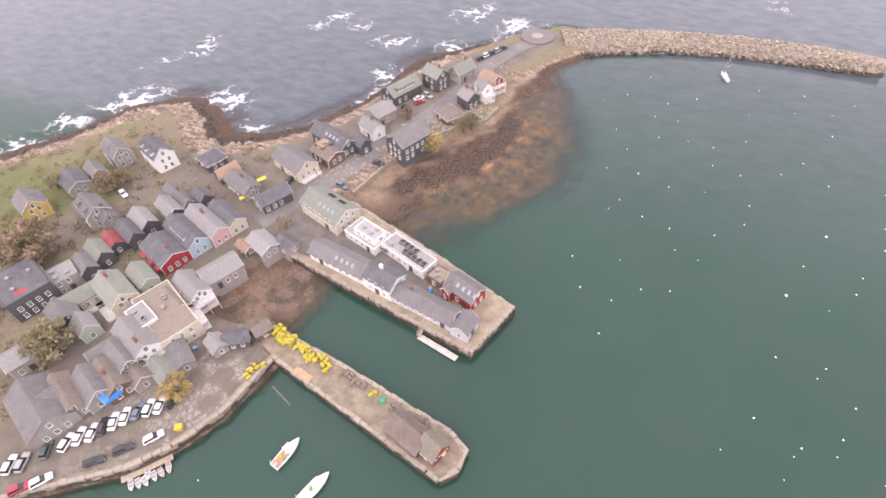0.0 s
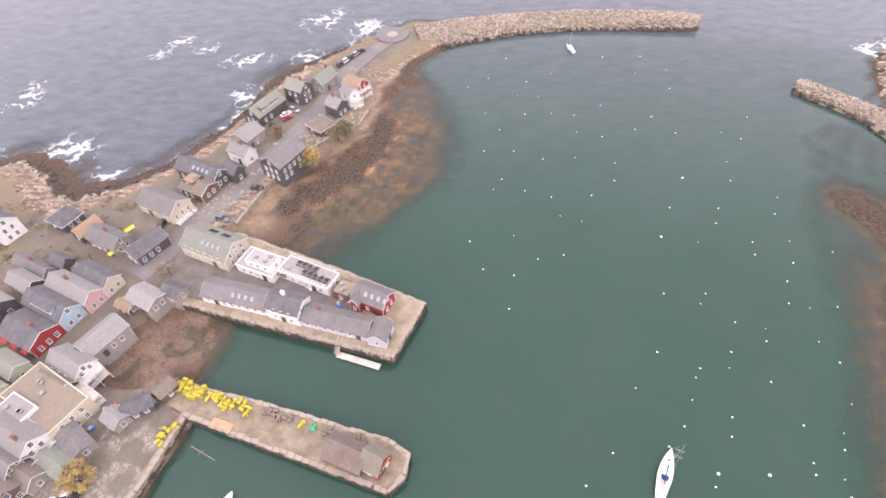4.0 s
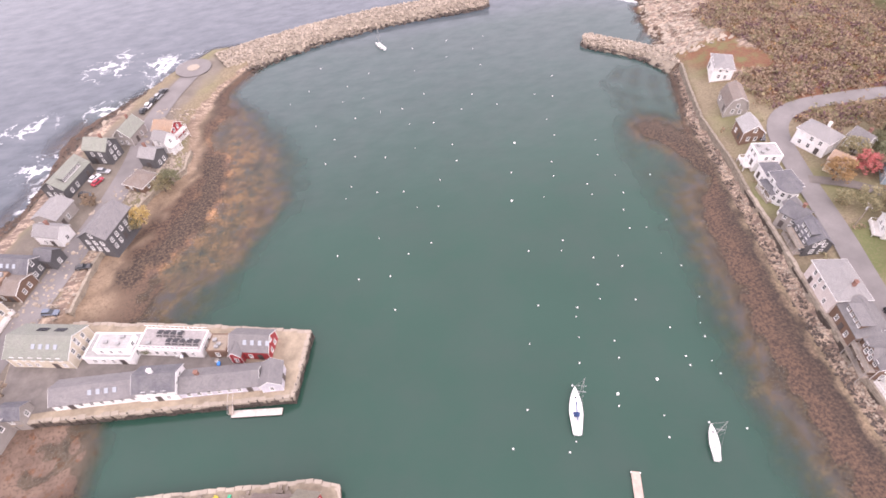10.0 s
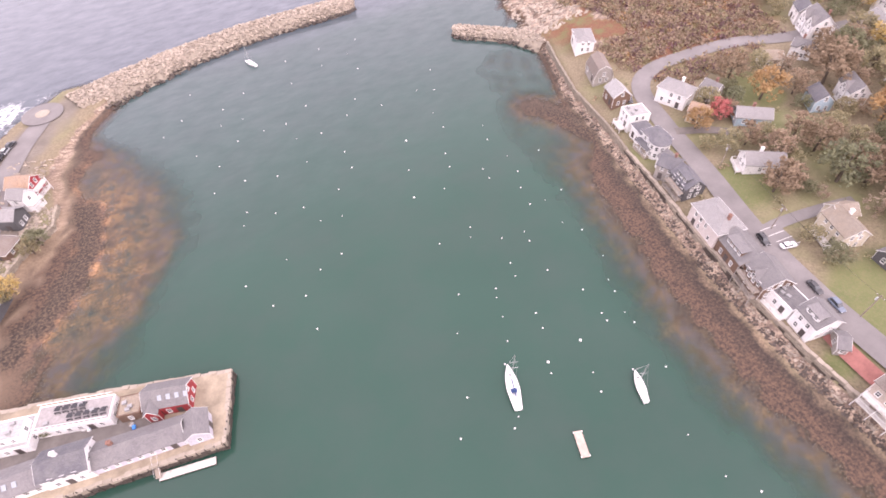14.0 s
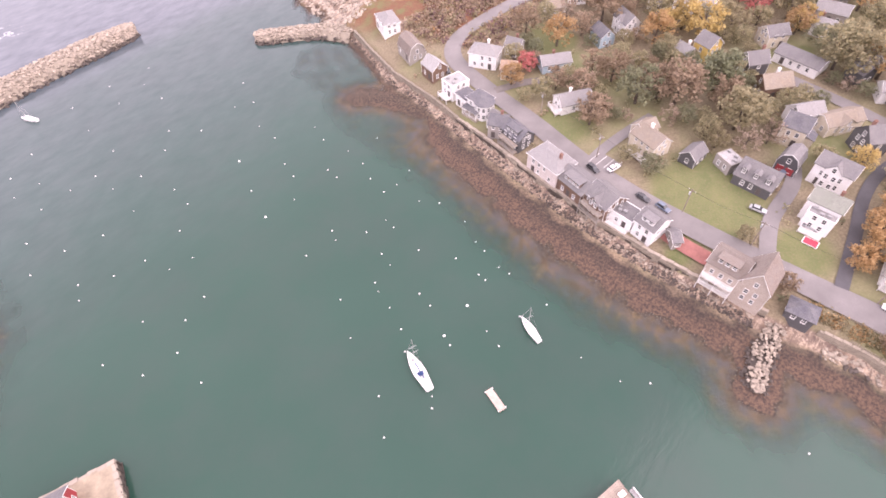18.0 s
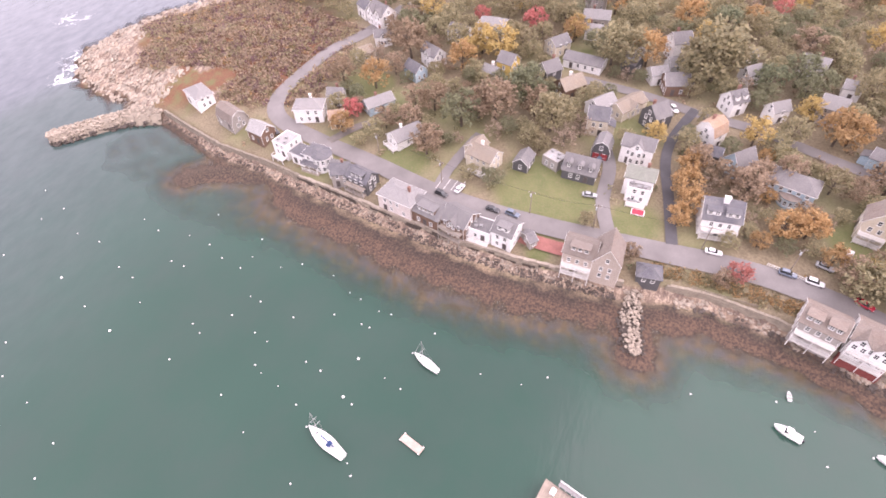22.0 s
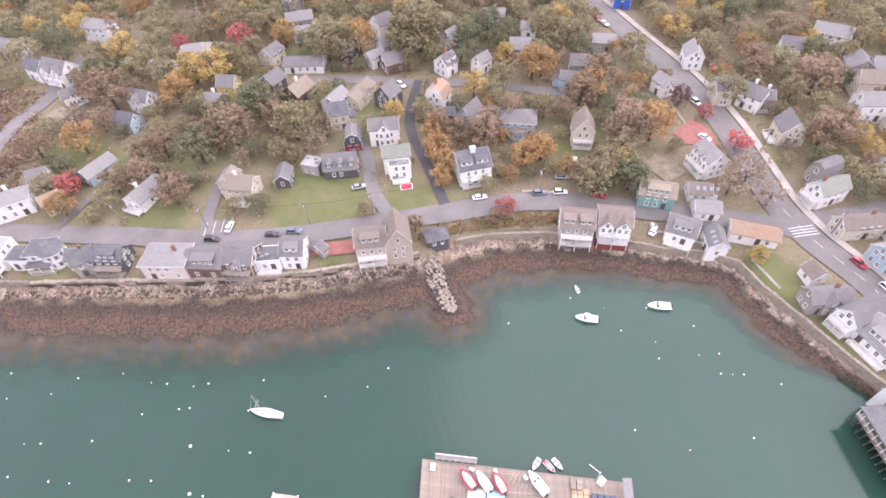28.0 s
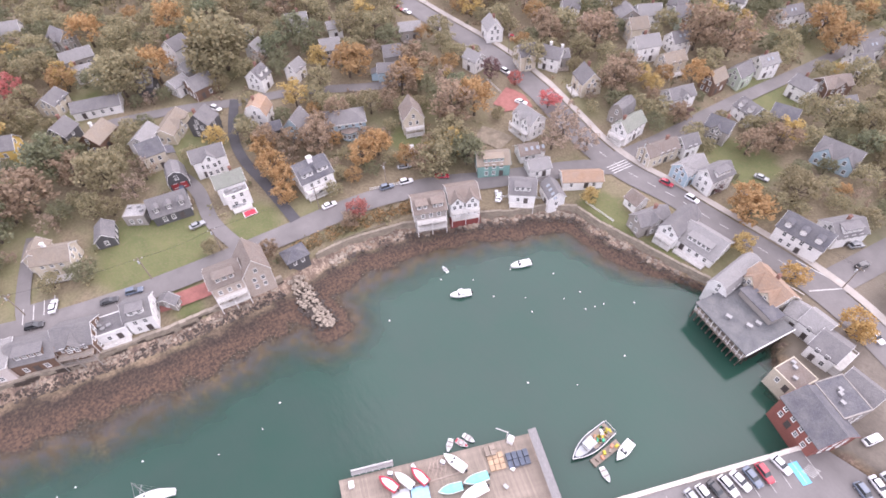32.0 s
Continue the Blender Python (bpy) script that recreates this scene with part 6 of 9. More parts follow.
house(74.0, -184.0, 4.3, 170, 8.0, 7.4, 4.5, 7.0, "wh", "rg", "dorm", 0)
house(66.0, -193.2, 3.6, -160, 8.0, 8.6, 4.0, 6.8, "gr", "rd", "plain", 0)
house(92.1, -166.1, 8.09, -104, 9.5, 6.6, 4.5, 7.0, "wh", "rg", "", 0)
house(91.2, -185.0, 7.55, 90, 7.4, 6.2, 5.0, 8.0, "br", "rt", "plain", 0)
house(89.0, -197.8, 6.60, 92, 8.4, 6.6, 5.0, 8.0, "gn", "rg", "plain", 0)
house(88.3, -212.7, 5.68, -103, 8.3, 6.6, 5.5, 8.0, "wh", "rl", "", 0)
house(71.6, -213.4, 3.6, 177, 7.4, 7.6, 5.2, 7.8, "wh", "rg", "plain", 0)
house(66.1, -222.9, 3.60, -110, 10.9, 7.4, 5.5, 8.0, "br", "rb", "", 0)
house(57.2, -215.0, 3.60, -113, 6.1, 5.7, 5.0, 7.0, "be", "rg", "", 0)
house(43.0, -186.6, 3.60, -170, 12.0, 9.0, 4.2, 7.6, "bl", "rg", "gab2", 1)
house(29.4, -144.4, 3.60, -174, 12.4, 8.6, 5.4, 8.4, "wh", "rd", "dorm", 1)
house(24.5, -155.4, 3.60, -113, 9.8, 7.4, 4.5, 7.0, "wh", "rg", "", 1)
house(116.9, -174.6, 12.38, -108, 9.5, 7.4, 6.0, 9.0, "wh", "rl", "", 0)
house(112.8, -189.2, 12.41, -103, 7.8, 6.6, 5.0, 8.0, "wh", "rg", "", 0)
house(106.4, -178.5, 10.99, -104, 8.7, 6.6, 4.5, 7.0, "be", "rt", "", 0)
house(127.2, -181.2, 13.40, -112, 7.1, 7.4, 6.0, 9.0, "be", "rt", "", 0)
house(132.2, -193.3, 14.51, -118, 9.4, 7.4, 5.0, 8.0, "wh", "rl", "", 0)
house(105.2, -254.2, 7.31, -106, 10.3, 6.6, 5.0, 8.0, "wh", "rg", "", 0)
house(99.3, -265.4, 4.95, -104, 9.4, 6.6, 4.5, 7.0, "wh", "rg", "", 0)
house(72.7, -260.4, 3.60, -109, 10.8, 7.4, 5.0, 8.0, "wh", "rg", "", 0)
house(68.9, -245.8, 3.60, -110, 9.0, 6.6, 5.0, 8.0, "wh", "rg", "", 0)
house(110.8, -112.8, 8.3, -179, 8.6, 6.6, 6.0, 8.8, "wh", "rl", "gab2+tier", 1)
house(103.4, -91.4, 6.95, -119, 10.0, 7.4, 4.6, 7.1, "tg", "rt", "shed", 1)
house(101.4, -104.3, 7.26, -110, 6.2, 5.7, 3.0, 5.0, "wh", "rb", "ell+sky", 1)
house(94.4, -102.7, 6.53, -109, 6.7, 5.7, 3.0, 5.0, "wh", "rl", "", 1)
house(115.4, -144.0, 10.3, 160, 8.0, 7.4, 5.0, 8.8, "be", "rg", "dk", 0)
house(162.6, -137.4, 13.2, 158, 8.4, 6.4, 5.0, 8.0, "wh", "rl", "plain", 0)
house(150.1, -119.0, 11.57, -169, 6.3, 5.7, 4.5, 7.0, "wh", "rl", "", 0)
house(139.9, -135.5, 11.42, -107, 6.2, 6.6, 6.0, 9.0, "be", "rg", "", 0)
house(133.5, -146.7, 11.59, -116, 6.6, 6.6, 4.0, 6.0, "gr", "rg", "", 0)
house(182.7, -110.7, 13.74, -114, 8.5, 7.4, 4.0, 6.0, "gr", "rl", "", 0)
house(164.2, -88.9, 11.52, -119, 6.3, 6.6, 4.0, 6.0, "bl", "rg", "", 0)
house(187.3, -77.6, 13.04, -109, 7.1, 7.4, 5.0, 8.0, "gr", "rl", "", 0)
house(212.7, -75.4, 15.10, -109, 7.9, 6.6, 4.5, 7.0, "wh", "rl", "", 0)
house(200.8, -86.0, 14.33, -106, 5.5, 5.7, 4.0, 6.0, "wh", "rl", "", 0)
house(235.2, 4.4, 16.17, -89, 10.4, 7.4, 3.6, 6.0, "gr", "rl", "", 0)
house(223.6, 4.3, 15.60, -97, 6.1, 5.7, 3.5, 5.5, "wh", "rl", "", 0)
house(210.2, -132.1, 16.18, -114, 6.9, 6.6, 4.5, 7.0, "na", "rl", "", 0)
house(155.0, -172.3, 14.39, -122, 6.5, 6.6, 5.0, 8.0, "wh", "rg", "gab", 0)
house(136.4, -186.2, 14.2, 152, 8.4, 8.8, 5.0, 8.0, "gr", "rg", "plain", 0)
house(139.9, -170.8, 13.38, -158, 8.1, 6.6, 5.0, 8.0, "be", "ro", "", 0)
house(128.3, -207.0, 15.32, -160, 6.6, 6.6, 5.0, 8.0, "wh", "rg", "", 0)
house(123.1, -202.9, 14.55, -114, 6.7, 6.6, 5.0, 8.0, "gn", "rg", "", 0)
house(119.4, -234.3, 13.38, -164, 7.7, 6.6, 5.0, 8.0, "wh", "rg", "", 0)
house(273.7, 42.1, 16.50, -86, 6.5, 6.6, 5.0, 8.0, "wh", "rg", "", 0)
house(268.7, 21.9, 17.03, -104, 6.9, 6.6, 5.0, 8.0, "wh", "rl", "", 0)
house(251.0, 6.4, 16.62, -157, 8.7, 6.6, 5.0, 8.0, "gr", "rg", "", 0)
house(211.3, -11.9, 14.66, -164, 7.5, 6.6, 5.0, 8.0, "wh", "rl", "", 0)
house(170.1, -94.9, 12.20, -112, 6.5, 6.6, 5.0, 8.0, "gr", "rg", "", 0)
house(133.8, -143.6, 11.44, -154, 7.7, 6.6, 5.0, 8.0, "wh", "rg", "", 0)
house(-94.3, 73.1, 3.15, -21, 4.6, 3.2, 2.4, 3.4, "br", "ro", "plain", 1)
house(-106.2, 80.9, 3.50, -21, 12.0, 5.6, 4.0, 6.0, "be", "rd", "plain", 1)
house(252.6, 87.6, 15.4, -115, 12.0, 7.0, 5.0, 7.6, "wh", "rl", "plain", 0)
house(251.1, 121.2, 12.9, -115, 10.4, 7.6, 4.6, 7.0, "wh", "rg", "plain", 0)
house(236.3, 83.2, 15.0, -121, 9.4, 7.0, 4.6, 7.2, "be", "rl", "plain", 0)
house(157.9, -192.4, 15.7, -136, 12.0, 8.6, 4.5, 7.2, "wh", "rl", "plain", 0)

# ---- cars ----
PAINT = {"wh": ((0.75, 0.75, 0.76), "white"), "dk": ((0.03, 0.03, 0.033), "black"), "gy": ((0.33, 0.34, 0.35), "silver grey"), "bu": ((0.12, 0.15, 0.2), "slate blue"), "rd": ((0.38, 0.03, 0.05), "dark red"), "gn": ((0.09, 0.13, 0.12), "dark green")}
tyre_mat = plain("tyre_rubber", (0.02, 0.02, 0.02), 0.9)
rim_mat = plain("wheel_rim", (0.5, 0.5, 0.5), 0.35, 0.7)
lamp_mat = plain("lamp_lens", (0.7, 0.7, 0.72), 0.15)


def rounded(b, stations, n=10):
    """A hull through stations of x, half width, z low, z high, roundness."""
    rings = []
    for x, w, lo, hi, p in stations:
        ring = []
        for i in range(n):
            a = 2 * math.pi * (i + 0.5) / n
            c, s = math.cos(a), math.sin(a)
            ring.append((x, w * math.copysign(abs(c) ** p, c), (lo + hi) / 2 + (hi - lo) / 2 * math.copysign(abs(s) ** p, s)))
        rings += ring
    m = len(stations)
    b.add(rings, [tuple(range(n)), tuple(range((m - 1) * n, m * n))[::-1]] + [(k * n + i, (k + 1) * n + i, (k + 1) * n + (i + 1) % n, k * n + (i + 1) % n) for k in range(m - 1) for i in range(n)])
    return b


def car_base(key, suv):
    col, word = PAINT[key]
    m = MATS.get("car_" + key)
    if not m:
        m, t, b = material("car_" + key, 0.25)
        b.inputs["Base Color"].default_value = (*col, 1)
        b.inputs["Coat Weight"].default_value = 0.6
        MATS["car_" + key] = m
    top = 1.72 if suv else 1.45
    c = thing("car", f"{word} parked {'sport utility car' if suv else 'saloon car'} with dark windows", "car", 0, 0, -60, 0, group="parked cars")
    body = Build()
    rounded(body, [(-2.28, 0.70, 0.42, 0.86, 0.5), (-2.15, 0.84, 0.34, 0.98, 0.4), (-1.2, 0.90, 0.28, 1.02, 0.35), (0.9, 0.90, 0.28, 0.98, 0.35), (1.9, 0.86, 0.3, 0.88, 0.4), (2.25, 0.72, 0.4, 0.72, 0.5)], 14)
    part("body", body, m, c, smooth=False)
    back = -2.05 if suv else -1.7
    cab = Build().add([(back, -0.76, 0.95), (1.0, -0.76, 0.92), (1.0, 0.76, 0.92), (back, 0.76, 0.95), (back + 0.35, -0.62, top - 0.06), (0.15, -0.62, top - 0.06), (0.15, 0.62, top - 0.06), (back + 0.35, 0.62, top - 0.06)],
                      [(3, 2, 1, 0), (4, 5, 6, 7), (0, 1, 5, 4), (1, 2, 6, 5), (2, 3, 7, 6), (3, 0, 4, 7)])
    part("cabin", cab, glass_mat, c, "dark tinted window glass")
    part("roof", rounded(Build(), [(back + 0.33, 0.6, top - 0.09, top, 0.5), (back + 0.6, 0.65, top - 0.09, top + 0.02, 0.4), (-0.1, 0.65, top - 0.09, top + 0.02, 0.4), (0.2, 0.6, top - 0.1, top - 0.02, 0.5)], 12), m, c)
    for sx in (-1.4, 1.4):
        for sy in (-1, 1):
            w = Build().tube((sx, sy * 0.72, 0.33), (sx, sy * 0.92, 0.33), 0.33, n=14).tube((sx, sy * 0.88, 0.33), (sx, sy * 0.935, 0.33), 0.2, n=10)
            w = part("wheel", w, tyre_mat, c)
            w.data.materials.append(rim_mat)
            for q in list(w.data.polygons)[16:]:
                q.material_index = 1
    for sy in (-1, 1):
        part("headlight", Build().box(2.17, sy * 0.58, 0.66, 0.12, 0.32, 0.14), lamp_mat, c)
    return c


CARS, USED = {}, set()


def car(x, y, z, rot, key):
    suv = int(abs(x * 3 + y)) % 2 == 0
    k = (key, suv)
    if k not in CARS:
        CARS[k] = car_base(key, suv)
        CARS[k].matrix_basis = pose(x, y, z + 0.06, 0, 0, rot)
        return
    copy_thing(CARS[k], pose(x, y, z + 0.06, 0, 0, rot))


# ---- mooring buoys ----
buoy_mat = plain("buoy_plastic", (0.82, 0.82, 0.80), 0.45, var=0.08)
BUOY = thing("mooring_buoy", "white plastic mooring buoy floating on the water", "buoy", 46.0, 44.0, -60, group="mooring buoys")
part("float", Build().lathe([(0.08, -0.3), (0.3, -0.2), (0.38, 0.0), (0.36, 0.18), (0.24, 0.33), (0.08, 0.38)], 14), buoy_mat, BUOY, smooth=True)
first_buoy = [True]


def buoy(x, y, s):
    s *= 0.8
    m = pose(x, y, 0.03) @ Matrix.Scale(s, 4)
    if first_buoy[0]:
        BUOY.matrix_basis, first_buoy[0] = m, False
        return
    o = copy_thing(BUOY, pose(x, y, 0.03))
    o.scale = (s, s, s)


# ---- trees ----
def leaf_material(name, a, b_):
    m, t, b = material("leaves_" + name, 0.8)
    g = t.nodes.new("ShaderNodeNewGeometry")
    c = mix(t, g.outputs["Random Per Island"], a, b_)
    c = mix(t, ramp(t, obj_random(t), 0, 1), c, mix(t, 0.4, c, (0.2, 0.15, 0.09)))
    t.links.new(c, b.inputs["Base Color"])
    b.inputs["Specular IOR Level"].default_value = 0.2
    thin = t.nodes.new("ShaderNodeBsdfTranslucent")
    t.links.new(c, thin.inputs["Color"])
    both = t.nodes.new("ShaderNodeMixShader")
    both.inputs[0].default_value = 0.45
    t.links.new(b.outputs[0], both.inputs[1])
    t.links.new(thin.outputs[0], both.inputs[2])
    t.links.new(both.outputs[0], t.nodes["Material Output"].inputs["Surface"])
    return m


LEAVES = {
    "olive": leaf_material("olive", (0.235, 0.225, 0.145), (0.46, 0.41, 0.25)),
    "green": leaf_material("green", (0.15, 0.18, 0.125), (0.31, 0.33, 0.2)),
    "gold": leaf_material("gold", (0.44, 0.33, 0.15), (0.66, 0.52, 0.22)),
    "amber": leaf_material("amber", (0.5, 0.33, 0.14), (0.7, 0.5, 0.2)),
    "orange": leaf_material("orange", (0.37, 0.235, 0.12), (0.64, 0.44, 0.22)),
    "rust": leaf_material("rust", (0.26, 0.2, 0.15), (0.48, 0.37, 0.265)),
    "red": leaf_material("red", (0.484, 0.154, 0.154), (0.750, 0.293, 0.278)),
    "plum": leaf_material("plum", (0.135, 0.089, 0.105), (0.270, 0.166, 0.180)),
    "bare": leaf_material("bare", (0.3, 0.245, 0.2), (0.53, 0.425, 0.34)),
}
bark = plain("bark", (0.12, 0.095, 0.075), 0.95, var=0.35, scale=3)


def crown_mesh(seed, mat, density=1.0):
    """Clumps of small leaf cards round an uneven crown one metre in radius, standing on z = 0.6."""
    r = random.Random(seed)
    v, f = [], []
    for _ in range(int(50 * density)):
        a, h = r.uniform(0, 6.283), r.uniform(-0.75, 1.0)
        q = (1 - h * h * 0.8) ** 0.5 * r.uniform(0.45, 1.02) if h < 1 else 0.3
        cx, cy, cz = q * math.cos(a) * r.uniform(0.8, 1.1), q * math.sin(a) * r.uniform(0.8, 1.1), 1.25 + h * 0.8 * r.uniform(0.85, 1.12)
        cr = r.uniform(0.16, 0.31)
        for _ in range(22):
            d = Vector((r.gauss(0, 1), r.gauss(0, 1), r.gauss(0, 1))).normalized() * cr * r.random() ** 0.4
            p = Vector((cx, cy, cz)) + d
            u = Vector((r.gauss(0, 1), r.gauss(0, 1), r.gauss(0, 0.6))).normalized() * r.uniform(0.05, 0.1)
            w = u.cross(Vector((r.gauss(0, 1), r.gauss(0, 1), r.gauss(0, 1)))).normalized() * r.uniform(0.04, 0.075)
            n = len(v)
            v += [tuple(p - u), tuple(p + w), tuple(p + u), tuple(p - w)]
            f.append((n, n + 1, n + 2, n + 3))
    b = Build()
    b.v, b.f = v, f
    return b.mesh("crown", mat)


def trunk_mesh(seed):
    r = random.Random(seed)
    b = Build().tube((0, 0, -0.1), (0.02, 0.03, 0.75), 0.075, 0.05, 8).tube((0.02, 0.03, 0.73), (0.05, 0.0, 1.5), 0.05, 0.02, 6)
    for i in range(7):
        a = i * 0.9 + r.uniform(-0.3, 0.3)
        z = r.uniform(0.55, 1.1)
        e = (0.65 * math.cos(a), 0.65 * math.sin(a), z + r.uniform(0.25, 0.6))
        b.tube((0.02, 0.02, z), e, 0.03, 0.01, 5)
        b.tube(e, (e[0] * 1.35, e[1] * 1.35, e[2] + 0.15), 0.011, 0.004, 4)
    return b.mesh("trunk", bark)


TRUNKS = [trunk_mesh(i) for i in range(3)]
CROWNS = {k: [crown_mesh(7 * i + len(k), m, 0.45 if k == "bare" else 1.0) for i in range(3)] for k, m in LEAVES.items()}
WORDS = {"olive": "olive-green autumn tree with a full crown", "green": "dark green tree with a dense crown", "gold": "golden yellow autumn tree", "amber": "bright amber autumn tree", "orange": "orange autumn maple tree",
         "rust": "russet brown autumn tree", "red": "bright red autumn maple tree", "plum": "dark plum-coloured ornamental tree", "bare": "half-bare brown autumn tree with thin leaves"}
TREES = []


def tree(x, y, z, r, key):
    k = int(abs(x * 5 + y * 3)) % 3
    s = 0.62 + 0.5 * ((int(abs(x * 11 + y * 7)) % 10) / 10) if r > 3 else 0.8
    t = thing("tree" if r > 1.9 else "shrub", WORDS[key] if r > 1.9 else WORDS[key].replace("tree", "shrub"), "tree", x, y, z, (x * 37) % 360, group="autumn trees")
    t.scale = (r, r, r * (0.75 + 0.35 * s) * 0.85)
    part("trunk", TRUNKS[k], None, t)
    part("crown", CROWNS[key][k], None, t)
    TREES.append((x, y, r))


car(-97.7, 10.3, 3.23, 102, "wh")
car(-96.1, 12.4, 3.26, 111, "wh")
car(-94.0, 14.1, 3.27, 109, "wh")
car(-92.8, 16.1, 3.32, 115, "dk")
car(-91.3, 17.9, 3.34, 118, "wh")
car(-89.7, 19.8, 3.37, 115, "wh")
car(-87.9, 21.8, 3.36, 106, "bu")
car(-86.0, 23.4, 3.34, 109, "wh")
car(-84.0, 24.9, 3.31, 106, "wh")
car(-81.8, 26.8, 3.26, 83, "dk")
car(-100.7, 7.5, 3.20, 118, "gn")
car(-105.5, 2.1, 3.14, 114, "wh")
car(-103.3, 3.5, 3.13, 113, "gy")
car(-80.2, 18.3, 3.04, 55, "wh")
car(-84.7, 13.8, 3.06, 49, "dk")
car(-88.8, 9.4, 3.03, 42, "dk")
car(-96.3, 2.1, 3.00, 56, "wh")
car(-99.3, -0.7, 3.00, 51, "rd")
car(-75.3, 122.7, 3.01, -6, "dk")
car(-81.5, 107.9, 3.04, -14, "bu")
car(-147.5, 79.4, 3.60, -24, "wh")
car(-99.4, 104.5, 3.39, 89, "dk")
car(-76.4, 161.4, 3.60, 51, "rd")
car(-77.6, 163.7, 3.60, 51, "wh")
car(-79.2, 155.3, 3.60, -13, "dk")
car(-75.1, 166.5, 3.60, -21, "gy")
car(-64.9, 201.1, 3.57, 66, "dk")
car(-63.2, 204.3, 3.56, 69, "wh")
car(-61.6, 207.2, 3.56, 64, "dk")
car(-59.9, 209.9, 3.56, 64, "gy")
car(-58.2, 212.8, 3.55, 57, "dk")
car(122.9, 39.5, 6.49, -107, "dk")
car(126.2, 34.4, 6.99, -18, "wh")
car(119.9, 22.1, 6.58, -103, "dk")
car(119.4, 15.9, 6.67, -105, "bu")
car(132.4, -5.4, 7.96, -88, "gy")
car(118.7, -41.0, 6.58, -93, "wh")
car(115.4, -59.3, 6.72, -101, "bu")
car(113.9, -65.5, 6.81, -104, "wh")
car(125.4, -74.9, 8.04, -28, "wh")
car(109.3, -76.1, 6.86, -123, "rd")
car(93.9, -86.7, 4.59, -30, "wh")
car(149.4, -6.5, 9.41, -11, "bu")
car(133.7, -18.5, 8.06, -94, "gy")
car(140.4, 108.8, 6.45, -120, "dk")
car(119.9, -68.6, 7.38, -112, "gy")
car(67.1, -133.0, 4.63, -165, "rd")
car(58.2, -134.4, 3.90, -172, "wh")
car(93.3, -86.4, 4.40, -46, "wh")
car(14.5, -150.4, 3.60, -100, "dk")
car(0.8, -130.4, 3.60, 169, "wh")
car(-3.9, -84.2, 3.10, 177, "wh")
car(-3.0, -79.9, 3.10, 168, "rd")
car(-2.1, -77.2, 3.10, 171, "bu")
car(-1.1, -74.5, 3.10, 178, "wh")
car(-0.3, -71.6, 3.10, 176, "wh")
car(0.4, -69.0, 3.10, 175, "dk")
car(1.2, -66.3, 3.10, 173, "wh")
car(2.0, -63.8, 3.10, 174, "gy")
car(-12.0, -104.9, 3.10, -105, "wh")
car(-16.7, -92.7, 3.10, 163, "bu")
car(-17.8, -96.4, 3.10, 162, "wh")
car(-18.8, -99.1, 3.10, 169, "gy")
car(51.8, -160.5, 3.60, -164, "gy")
car(198.0, -118.9, 15.21, -168, "wh")
car(202.3, -117.6, 15.50, -172, "rd")
car(140.5, -127.0, 11.09, -171, "wh")
car(161.5, -135.9, 13.02, -154, "dk")
car(156.0, -143.2, 12.92, -179, "rd")
car(123.2, -120.1, 9.52, -155, "wh")
car(181.0, -28.7, 11.95, -152, "wh")
car(19.3, -156.3, 3.60, -114, "gy")
buoy(-10.0, 192.7, 0.50)
buoy(-1.8, 199.7, 0.72)
buoy(5.2, 216.3, 0.72)
buoy(-2.2, 174.5, 0.50)
buoy(-1.7, 151.0, 0.72)
buoy(3.4, 164.0, 0.72)
buoy(10.3, 187.7, 0.50)
buoy(13.9, 198.1, 0.72)
buoy(13.1, 174.7, 0.72)
buoy(18.6, 187.5, 0.50)
buoy(8.9, 151.6, 0.72)
buoy(4.9, 136.2, 0.72)
buoy(2.3, 130.9, 0.50)
buoy(-4.2, 107.1, 0.72)
buoy(24.3, 205.1, 0.72)
buoy(23.2, 175.6, 0.50)
buoy(0.3, 96.4, 0.72)
buoy(19.1, 147.8, 0.72)
buoy(9.1, 110.3, 0.50)
buoy(12.7, 130.8, 0.72)
buoy(31.8, 175.0, 0.72)
buoy(32.0, 164.3, 0.50)
buoy(9.2, 94.8, 0.72)
buoy(21.2, 128.4, 0.72)
buoy(30.4, 149.4, 0.50)
buoy(7.9, 83.0, 0.72)
buoy(42.5, 182.2, 0.72)
buoy(43.4, 200.8, 0.50)
buoy(47.1, 219.5, 0.72)
buoy(16.2, 101.4, 0.72)
buoy(23.6, 119.8, 0.50)
buoy(41.0, 162.1, 0.72)
buoy(63.5, 221.1, 0.72)
buoy(59.4, 207.0, 0.50)
buoy(23.8, 103.6, 0.72)
buoy(34.2, 130.1, 0.72)
buoy(30.2, 118.0, 0.50)
buoy(43.8, 147.2, 0.72)
buoy(42.5, 137.9, 0.72)
buoy(72.6, 210.1, 0.50)
buoy(53.6, 167.2, 0.72)
buoy(60.8, 175.6, 0.72)
buoy(80.7, 219.7, 0.50)
buoy(71.3, 195.9, 0.72)
buoy(67.8, 165.8, 0.72)
buoy(65.2, 140.7, 1.20)
buoy(58.3, 125.9, 0.72)
buoy(53.4, 113.0, 1.20)
buoy(84.2, 167.2, 0.50)
buoy(90.3, 163.7, 0.72)
buoy(96.3, 177.5, 0.72)
buoy(81.9, 150.2, 0.50)
buoy(80.6, 140.3, 0.72)
buoy(71.0, 119.8, 0.72)
buoy(63.8, 111.4, 0.50)
buoy(73.4, 126.7, 0.72)
buoy(61.6, 92.2, 0.72)
buoy(59.5, 88.6, 0.50)
buoy(79.8, 112.6, 0.72)
buoy(79.0, 107.6, 0.72)
buoy(93.2, 133.0, 0.50)
buoy(90.0, 125.2, 0.72)
buoy(67.1, 83.3, 0.72)
buoy(90.7, 113.8, 0.50)
